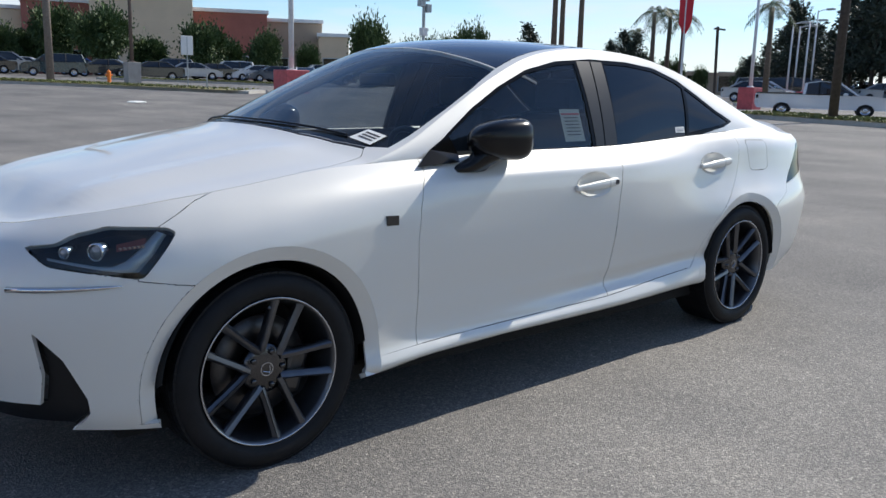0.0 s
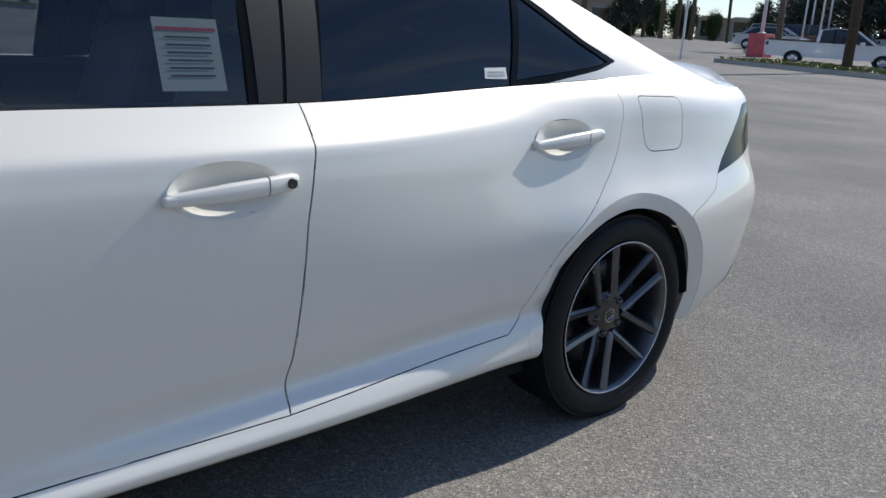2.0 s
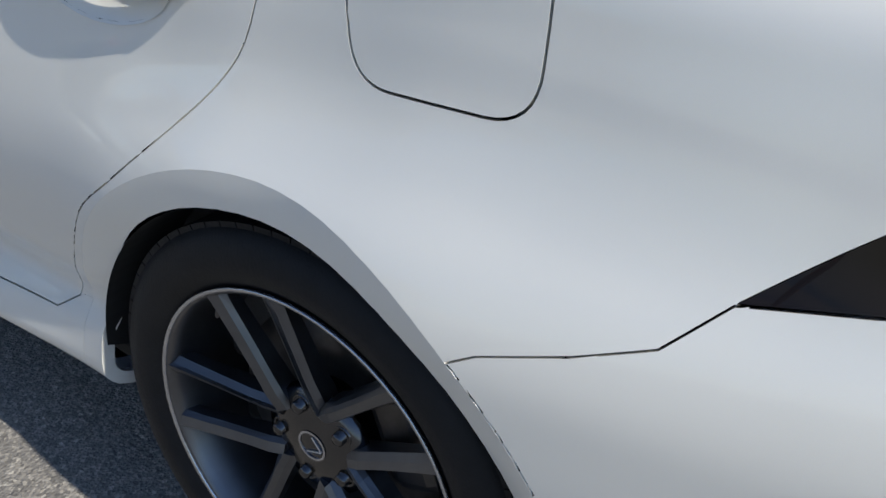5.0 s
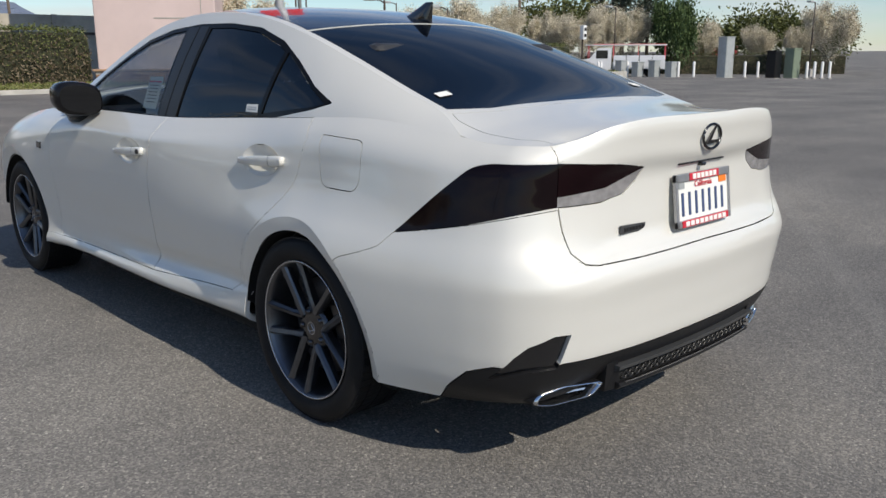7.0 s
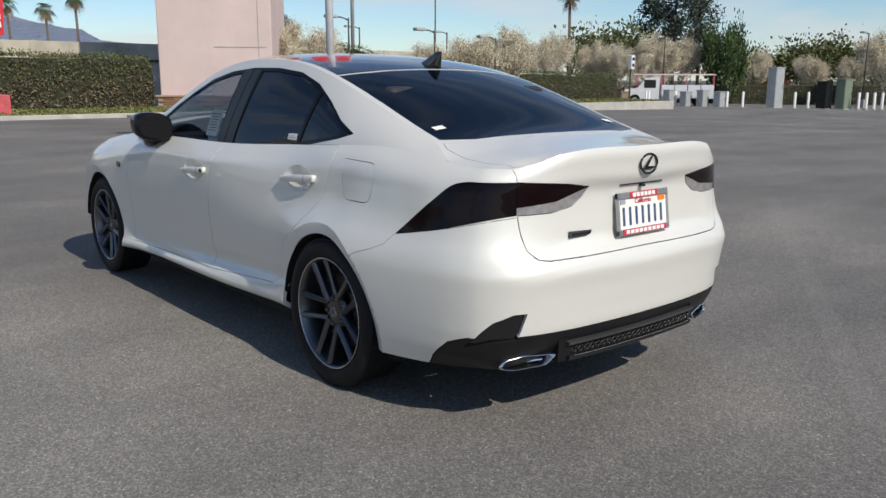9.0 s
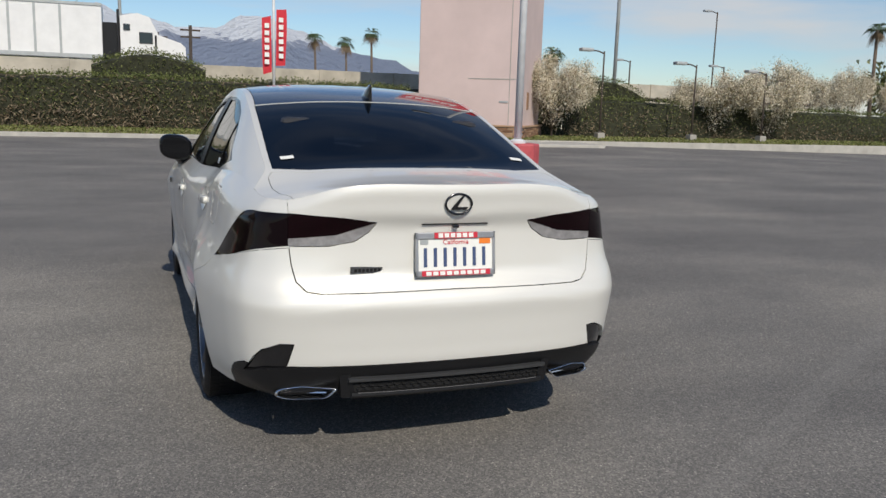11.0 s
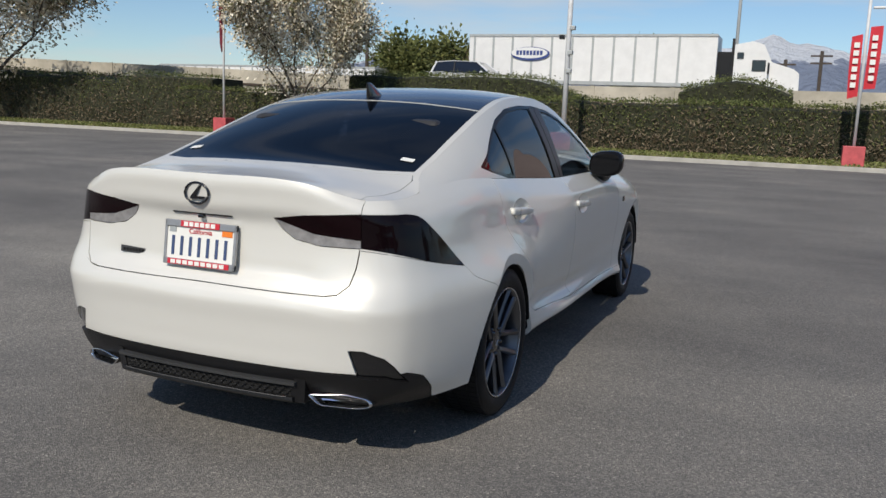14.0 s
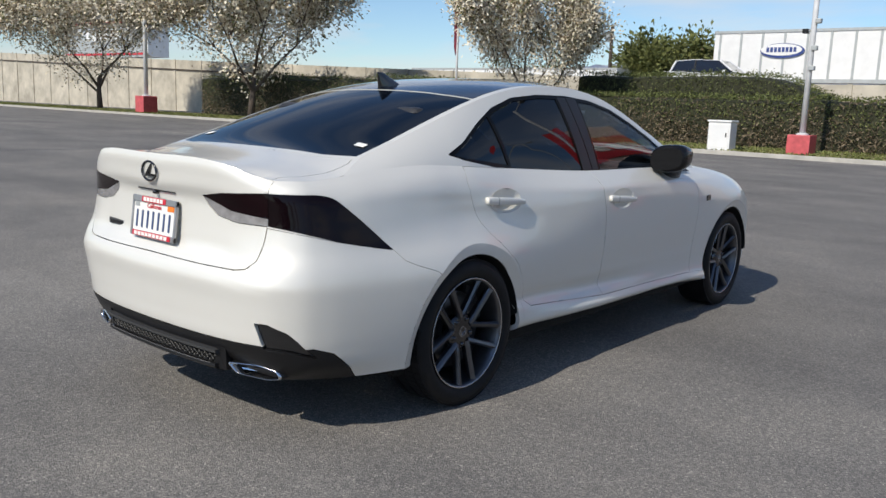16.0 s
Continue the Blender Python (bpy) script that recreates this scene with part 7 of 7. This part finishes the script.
def service_truck():
    t = thing("service_truck", "white utility truck with a ladder rack", "truck", at=(47.6, 31.2, ZE), turn=124)
    part("cab", loft(bmesh.new(), [[(a, s, b) for a, b in ((.6, .45), (.6, 1.95), (1.5, 1.95), (2.1, 1.25), (2.95, 1.15), (3.05, .8), (3.0, .45))] for s in (-.95, .95)]), CAR_WHITE, t)
    for s in (-1, 1):
        part("cab_window", boxed(.85, 1.65, min(s * .94, s * .965), max(s * .94, s * .965), 1.25, 1.8, .02), BLACK_GLOSS, t)
        for x in (2.25, -2.0):
            part("wheel", lathe(bmesh.new(), [(s * .98, .2), (s * .98, .40), (s * .72, .40), (s * .72, .2)], 18, "y", (x, 0, .40)), RUBBER, t)
        for k in range(4):
            part("locker", boxed(-3.0 + k * .88, -2.18 + k * .88, min(s * .80, s * 1.0), max(s * .80, s * 1.0), .55, 1.45, .02), CAR_WHITE, t)
        part("rack_rail", tube(bmesh.new(), [(-3.1, s * .9, 2.15), (2.4, s * .9, 2.15)], .04, 6), WHITE_METAL, t)
        for x in (-3.0, -1.2, .5, 2.2):
            part("rack_post", tube(bmesh.new(), [(x, s * .9, 1.2), (x, s * .9, 2.15)], .03, 6), RED_PAINT, t)
    part("bed", boxed(-3.1, .55, -.85, .85, .5, 1.0, .02), GREY_METAL, t)
    part("ladder", boxed(-3.0, 1.9, -.3, .15, 2.16, 2.24), RED_PAINT, t)
    part("windscreen", loft(bmesh.new(), [[(1.53, s, 1.88), (2.08, s, 1.30), (2.10, s, 1.32), (1.55, s, 1.90)] for s in (-.8, .8)]), BLACK_GLOSS, t)


service_truck()
E_AZ = lambda px: (px - 784) / 1468
def east(px, d, dz=0.0):
    """A place towards the east, by its bearing from the south-west corner."""
    a = radians(39.8) + math.atan(E_AZ(px))
    return (-2.63 + d * math.sin(a), -4.31 + d * math.cos(a), ZE + dz)


for px, d, s, a in ((905, 66, .85, 10), (965, 70, .95, 80), (1050, 72, .85, 150), (1095, 70, .8, 220), (1150, 72, .95, 290), (1190, 75, .9, 30), (1325, 78, .75, 100), (1545, 75, .95, 170), (1500, 82, .7, 10), (560, 62, .75, 60), (1420, 84, .7, 250)):
    o = copy_thing(bt, pose(0, 0, 0))
    sized(o, 5.2 * s, 6.2 * s)
    o.location = east(px, d)
    o.rotation_euler = (0, 0, radians(a))
gd = green_tree(51, 8.2, LEAF, "dense round dark green tree", 80, .95, .2, .95, .24)
gd.location = east(1268, 74)
sized(gd, 5.0, 7.5)
gt = conifer(52, 12.5, LEAF_GREY, "tall open grey-green tree")
gt.location = east(1180, 92)
for px, d, s in ((1140, 96, .85), (1225, 98, .9)):
    o = copy_thing(gt, pose(0, 0, 0, 0, 0, px))
    o.location = east(px, d)
    o.scale = (s, s, s)
gy = green_tree(53, 6.6, LEAF_YEL, "yellow-green tree in spring leaf beside the hedge", 50, .8, .25, .9, .18)
gy.location = east(1065, 84)
for px, d, s in ((1430, 88, .85), (1335, 90, .7), (1530, 90, .75)):
    o = copy_thing(gy, pose(0, 0, 0, 0, 0, px))
    o.location = east(px, d)
    o.scale = (s, s, s)
pp = fan_palm(54, 9.2, 1.0)
pp.location = east(1000, 80)
solid("low_roof_building", boxed(-14, 14, -3, 3, -.5, 3.2, .05), RED_PAINT, "long low building with a red roof", "building").matrix_world = pose(*east(1330, 108), 0, 0, 30)
for px, d, h in ((640, 58, 5.2), (790, 60, 5.0), (895, 66, 4.6), (1514, 70, 5.2), (1165, 68, 5.0), (770, 64, 9.0)):
    x, y, z = east(px, d)
    light_post(x, y, z, .4, .4, h, "slim lamp post on a concrete footing", base_mat=CONCRETE, pole_mat=WOOD_POLE, pole_r=.06)
t = thing("traffic_signal", "traffic signal on a slim post", "traffic signal", at=east(1108, 58))
part("post", tube(bmesh.new(), [(0, 0, 0), (0, 0, 2.9)], .06, 8), WOOD_POLE, t)
part("signal_head", boxed(-.18, .18, -.2, .1, 2.5, 3.4, .03), WHITE_METAL, t)
for z in (2.75, 3.15):
    part("signal_lens", boxed(-.11, .11, -.22, -.19, z - .1, z + .1, .03), BLACK_MATT, t)
hedge_e = hedge("hedge", 0, 34, 0, 1.2, -.2, lambda x: 1.5 + .3 * noise.noise(Vector((x * .4, 9, 2))), "rough low hedge under the trees", .5, 61, .35)
hedge_e.matrix_world = pose(*east(870, 74), 0, 0, -46)


# ---- south side: planted islands, parked rows, trees, shops ----
def south(px, d, z=None):
    """A place towards the south and east, by its bearing from the north-west corner."""
    a = math.atan2(-1.297, 1.472) - math.atan((px - 784) / 1468)
    x, y = -3.04 + d * math.cos(a), 2.64 + d * math.sin(a)
    return (x, y, rise(x, y) if z is None else z)


def island(pts, label, h=.15):
    bm = bmesh.new()
    lo = [bm.verts.new((x, y, rise(x, y) - .3)) for x, y in pts]
    hi = [bm.verts.new((x, y, rise(x, y) + h)) for x, y in pts]
    n = len(pts)
    for i in range(n):
        bm.faces.new((lo[i], lo[(i + 1) % n], hi[(i + 1) % n], hi[i]))
    bm.faces.new(hi)
    k = solid("planted_island", bm, KERB, label, "island", kind="structure")
    cx, cy = sum(p[0] for p in pts) / n, sum(p[1] for p in pts) / n
    bm = bmesh.new()
    top = [bm.verts.new((cx + (x - cx) * .985, cy + (y - cy) * .93, rise(x, y) + h + .02)) for x, y in pts]
    bm.faces.new(top)
    part("turf", bm, TURF, k, "thin grass")
    r = np.random.default_rng(len(pts) + int(abs(cx)))
    q = []
    m = 0
    while len(q) < 5000 and m < 40000:
        m += 1
        u = r.integers(n)
        a, b, w = np.array(pts[u]), np.array(pts[(u + 1) % n]), r.uniform(0, 1, 2)
        if w.sum() > 1:
            w = 1 - w
        p = np.array((cx, cy)) + (a - (cx, cy)) * w[0] * .97 + (b - (cx, cy)) * w[1] * .97
        q.append((p[0], p[1], rise(*p) + h + .05))
    tufts("grass_blade", q, .06, GRASS, k, 3)


def line_island(p0, p1, w):
    """An island along the line from p0 to p1, w wide."""
    a, b = Vector(p0[:2]), Vector(p1[:2])
    d = (b - a).normalized()
    nrm = Vector((-d.y, d.x))
    out = []
    k = 8
    for i in range(k + 1):
        out.append(tuple(a.lerp(b, i / k) - nrm * w / 2))
    for i in range(k + 1):
        out.append(tuple(b.lerp(a, i / k) + nrm * w / 2))
    return out


island(line_island(south(1285, 37), south(2100, 27), 2.6), "kerbed grass island in front of the pickup")
island(line_island(south(-420, 62), south(455, 47), 3.4), "kerbed grass island by the far driveway")
island(line_island(south(180, 68), south(560, 66), 2.2), "narrow grass strip between the parked rows")
island(line_island(south(1290, 52), south(1390, 53), 2.0), "small grass island among the parked cars")
road_car("pickup", CAR_WHITE, "white pickup truck with an extended cab", *south(1437, 39.5), 205, "parked cars", 1.0).scale = (.98, .95, .80)
mats = [(CAR_WHITE, "white"), (CAR_BLACK, "black"), (CAR_GREY, "grey"), (CAR_SILVER, "silver"), (CAR_BLUE, "blue"), (CAR_TEAL, "dark teal")]
masters = {}
def park(kind, mi, px, d, turn):
    key = (kind, mi)
    x, y, z = south(px, d)
    if key not in masters:
        masters[key] = road_car(kind, mats[mi][0], "%s %s parked in a row" % (mats[mi][1], "sedan" if kind == "sedan" else "sport utility car"), x, y, z, turn)
    else:
        o = copy_thing(masters[key], pose(x, y, z, 0, 0, turn))


for kind, mi, px, d, turn in (("suv", 5, 100, 72, 75), ("sedan", 1, 272, 70, 72), ("sedan", 0, 205, 82, 250), ("sedan", 4, 150, 80, 250), ("suv", 3, 20, 78, 255), ("sedan", 1, 375, 80, 70), ("suv", 1, 432, 88, 250),
                              ("sedan", 2, 482, 78, 72), ("sedan", 0, 535, 70, 160), ("sedan", 1, 575, 74, 70), ("sedan", 3, 120, 92, 250), ("sedan", 2, 250, 94, 75), ("suv", 0, 330, 96, 75), ("sedan", 3, 60, 92, 70), ("sedan", 1, -20, 76, 75),
                              ("sedan", 3, 1325, 62, 190), ("suv", 3, 1335, 74, 190), ("suv", 1, 1395, 66, 200), ("sedan", 0, 1440, 84, 115), ("sedan", 0, 1480, 86, 115), ("suv", 2, 1505, 88, 115), ("sedan", 0, 1530, 80, 170), ("sedan", 3, 1560, 70, 165), ("sedan", 3, 1585, 76, 165), ("sedan", 2, 1610, 66, 165), ("suv", 0, 1400, 95, 115), ("sedan", 3, 1345, 88, 190), ("suv", 1, 1360, 98, 190), ("sedan", 2, 1660, 72, 165), ("suv", 3, 1700, 66, 165),
                              ("suv", 0, -60, 80, 75), ("sedan", 0, 40, 84, 72), ("sedan", 1, 185, 76, 74), ("suv", 2, 300, 84, 72), ("sedan", 3, 345, 78, 250), ("suv", 0, 405, 82, 70), ("sedan", 0, 452, 80, 72), ("sedan", 0, 505, 84, 250), ("suv", 3, 560, 80, 70),
                              ("sedan", 0, 1340, 66, 190), ("suv", 1, 1415, 78, 115), ("sedan", 0, 1460, 92, 115), ("sedan", 0, 1500, 94, 115), ("suv", 0, 1545, 96, 115), ("sedan", 1, 1375, 84, 190), ("sedan", 3, 1430, 72, 165)):
    park(kind, mi, px, d, turn)


def round_pole(px, d, h, label, mat, r=.14, name="utility_pole", category="utility pole"):
    t = thing(name, label, category, at=south(px, d))
    part("pole", tube(bmesh.new(), [(0, 0, -.3), (0, 0, h)], [r, r * .8], 12), mat, t, smooth=True)
    return t


round_pole(1457, 33.5, 12, "dark wooden pole on the grass island", WOOD_POLE, .17)
round_pole(94, 58, 12, "grey wooden pole on the grass island", m_plain("grey_wood", (.20, .17, .145), .9, 0, .25, 9, .4, 30), .24)
x, y, z = south(513, 50)
light_post(x, y, z, 1.5, 1.3, 11, "pale light pole on a red footing", pole_r=.16, head=False)
x, y, z = south(237, 60)
light_post(x, y, z + .15, .85, 1.2, 12, "dark light pole on a concrete footing", base_mat=CONCRETE, pole_mat=m_plain("brown_pole", (.12, .09, .075), .7), pole_r=.12, head=False)
x, y, z = south(1309, 46)
light_post(x, y, z, .85, 1.1, 6.3, "pale lamp post on a red footing", pole_r=.09)
for px, d, h in ((1372, 64, 5.4), (1384, 66, 5.3), (1400, 62, 5.4), (1412, 66, 6.4)):
    x, y, z = south(px, d)
    light_post(x, y, z, .6, .8, h, "pale lamp post among the parked cars", pole_r=.07)
x, y, z = south(1187, 37)
t = thing("banner_post", "slim post with a faded red feather banner", "flag", "banners", (x, y, z))
part("pole", tube(bmesh.new(), [(0, 0, 0), (0, 0, 6)], .05, 8), POLE_GREY, t)
part("banner", loft(bmesh.new(), [[(w * math.cos(q), .04 * math.sin(q), zz) for q in [2 * math.pi * i / 10 for i in range(10)]] for zz, w in ((3.3, .08), (3.7, .30), (4.6, .34), (5.6, .30))]), BANNER, t, "red banner", smooth=True)
t = thing("street_sign", "square traffic sign seen from the back on a thin post", "sign", at=south(333, 50))
part("post", tube(bmesh.new(), [(0, 0, 0), (0, 0, 2.9)], .04, 6), GREY_METAL, t)
part("sign_plate", boxed(-.03, .03, -.35, .35, 1.9, 2.95, .02), WHITE_METAL, t)
t = thing("sign_stub", "thin bare steel post", "post", at=south(366, 49))
part("post", tube(bmesh.new(), [(0, 0, 0), (0, 0, .9)], .05, 6), GREY_METAL, t)
t = thing("fire_hydrant", "yellow fire hydrant on the grass", "hydrant", at=south(196, 58))
part("barrel", lathe(bmesh.new(), [(0, .14), (.1, .12), (.6, .12), (.7, .14), (.78, .08), (.82, .01)], 12, "z"), ORANGE_INK, t)
part("outlet", tube(bmesh.new(), [(0, -.22, .5), (0, .22, .5)], .06, 8), ORANGE_INK, t)
t = thing("litter", "crumpled pale paper on the asphalt", "litter", at=south(242, 33))
bm = bmesh.new()
bmesh.ops.create_icosphere(bm, subdivisions=2, radius=.25)
for v in bm.verts:
    v.co = Vector((v.co.x * (1 + .4 * noise.noise(v.co * 9)), v.co.y * 1.5, abs(v.co.z) * .25))
part("paper", bm, PAPER, t)

# trees of the south side
for px, d, w, h, k in ((187, 88, 5.9, 6.3, 1), (360, 88, 5.0, 5.1, 2), (468, 88, 3.7, 4.7, 3), (105, 92, 5.0, 6.0, 4), (267, 90, 4.2, 3.9, 5), (10, 92, 3.0, 4.4, 6), (543, 90, 2.7, 3.8, 7), (408, 92, 3.0, 3.9, 8), (50, 94, 4.2, 4.0, 9)):
    g = green_tree(70 + k, h, LEAF, "clipped round shade tree in the car park", 80, .75, .3, .9, .22, "shade trees")
    g.location = south(px, d)
    sized(g, w * 1.12, h * 1.22)
g = green_tree(81, 4.6, LEAF, "dense dark green round tree", 80, .8, .12, 1.0, .2, "dark trees")
g.location = south(648, 72)
sized(g, 4.6, 7.0)
for px, d, w, h in ((755, 92, 5.0, 6.2), (722, 88, 4.2, 5.6), (824, 92, 4.6, 8.0), (792, 96, 4.6, 6.8), (690, 96, 4.6, 5.0), (870, 104, 4.4, 6.0), (1080, 106, 4.6, 5.4), (1118, 104, 4.6, 5.6), (1168, 106, 4.2, 5.0), (1360, 104, 5, 6), (1415, 100, 5, 6.4), (1450, 96, 5, 6.2), (1220, 108, 2.5, 4.0), (1300, 108, 4.0, 4.4)):
    o = copy_thing(g, pose(0, 0, 0, 0, 0, px))
    o.location = south(px, d)
    sized(o, w, h)
cf = conifer(82, 10.5, LEAF_GREY, "tall dark open eucalyptus")
cf.location = south(922, 92)
sized(cf, 4.2, 7.2)
for px, d, w, h in ((1372, 80, 5.0, 6.6), (1350, 84, 3.2, 4.2), (1395, 86, 4.6, 4.6), (1470, 84, 5, 6.2), (1500, 80, 5.5, 8.2), (1532, 78, 6, 9.4), (1562, 76, 6, 9.8), (1590, 78, 6, 10), (1620, 74, 6, 9.5), (1650, 78, 6, 10), (1690, 74, 6, 9.5), (1085, 96, 3.6, 7.0), (1105, 94, 3.4, 6.6), (1065, 98, 3.2, 6.0), (1440, 92, 4.4, 6.8), (1410, 88, 4.4, 7.2), (1382, 78, 4.6, 8.4), (1300, 100, 3.6, 4.6), (1335, 92, 3.6, 5.4), (1478, 78, 5, 9.0), (1515, 74, 5.5, 10.2), (1550, 72, 5.5, 10.5), (1060, 100, 3.4, 4.2)):
    o = copy_thing(cf, pose(0, 0, 0, 0, 0, px * 7))
    o.location = south(px, d)
    sized(o, w, h)
fp = feather_palm(83, 8.4)
fp.location = south(1135, 92)
for px, d, s in ((1185, 94, .95), (1160, 98, 1.05), (1105, 98, .8), (1335, 54, .68)):
    o = copy_thing(fp, pose(0, 0, 0, 0, 0, px * 3))
    o.location = south(px, d)
    o.scale = (s, s, s)
for px, d, h in ((965, 62, 12), (978, 66, 12), (1010, 64, 12)):
    pq_ = fan_palm(int(px), h, 1.2)
    pq_.location = south(px, d)
t = thing("cell_mast", "slim mast with antenna boxes", "mast", at=south(740, 82))
part("pole", tube(bmesh.new(), [(0, 0, 0), (0, 0, 9.5)], .16, 8), GREY_METAL, t)
for z, dx in ((7.4, -.45), (7.9, .3), (8.4, -.2), (5.2, .0)):
    part("antenna_box", boxed(-.3, .3, dx - .28, dx + .28, z - .35, z + .4, .03), GREY_METAL if z > 6 else WHITE_METAL, t)
t = thing("utility_pole", "leaning dark wooden utility pole", "utility pole", "utility poles", south(1247, 84))
part("pole", tube(bmesh.new(), [(0, 0, 0), (.1, .2, 6.4)], .14, 8), WOOD_POLE, t)
part("cross_arm", boxed(-.08, .08, -.9, .9, 6.1, 6.25), WOOD_POLE, t)

BEIGE = m_plain("beige_stucco", (0.66, 0.52, 0.36), 0.9, 0, .06, .4, .2, 20)
BRICK_WALL = m_plain("brick_red_wall", (0.34, 0.125, 0.095), 0.9, 0, .12, .6, .2, 20)
TAN = m_plain("tan_stucco", (0.38, 0.30, 0.22), 0.9, 0, .06, .4, .2, 20)


def shop(px0, px1, d, h, mat, label, sign=False, cornice=WHITE_METAL):
    a, b = Vector(south(px0, d)), Vector(south(px1, d))
    L = (b - a).length
    ang = math.degrees(math.atan2(b.y - a.y, b.x - a.x))
    t = thing("shop_building", label, "building", "shop buildings", tuple(a), ang)
    part("wall", boxed(0, L, 0, 14, -1, h, .05), mat, t)
    part("cornice", boxed(-.2, L + .2, -.25, 14.2, h, h + .45, .04), cornice, t)
    for k in range(max(2, int(L / 4))):
        w = new("window")
        w.parent = t
        part("window_frame", boxed(k * 4 + .5, k * 4 + 3.1, -.06, .05, .3, 3.0, .02), GREY_METAL, w)
        part("pane", boxed(k * 4 + .62, k * 4 + 2.98, -.09, -.05, .42, 2.88), BLACK_GLOSS, w)
    if sign:
        part("sign_panel", boxed(L * .28, L * .62, -.3, -.02, h - 2.6, h - 1.4, .03), RED_INK, t, "red shop sign")
    return t


shop(-150, 60, 116, 7.6, BEIGE, "beige shop building with a flat roof")
shop(50, 170, 114, 8.6, BRICK_WALL, "dark red brick shop with a pale cornice")
shop(168, 345, 110, 12, BEIGE, "tall beige shop front with a red sign", True, BEIGE)
shop(340, 472, 113, 8.3, BRICK_WALL, "dark red brick shop with a pale cornice")
shop(468, 566, 116, 7.6, TAN, "tan stucco shop building")
shop(560, 612, 110, 5.6, BEIGE, "low pale shop building with a flat roof")
shop(900, 1090, 112, 3.8, TAN, "low tan building behind the palms")
shop(1190, 1330, 118, 2.4, TAN, "long low tan wall behind the car park", cornice=TAN)
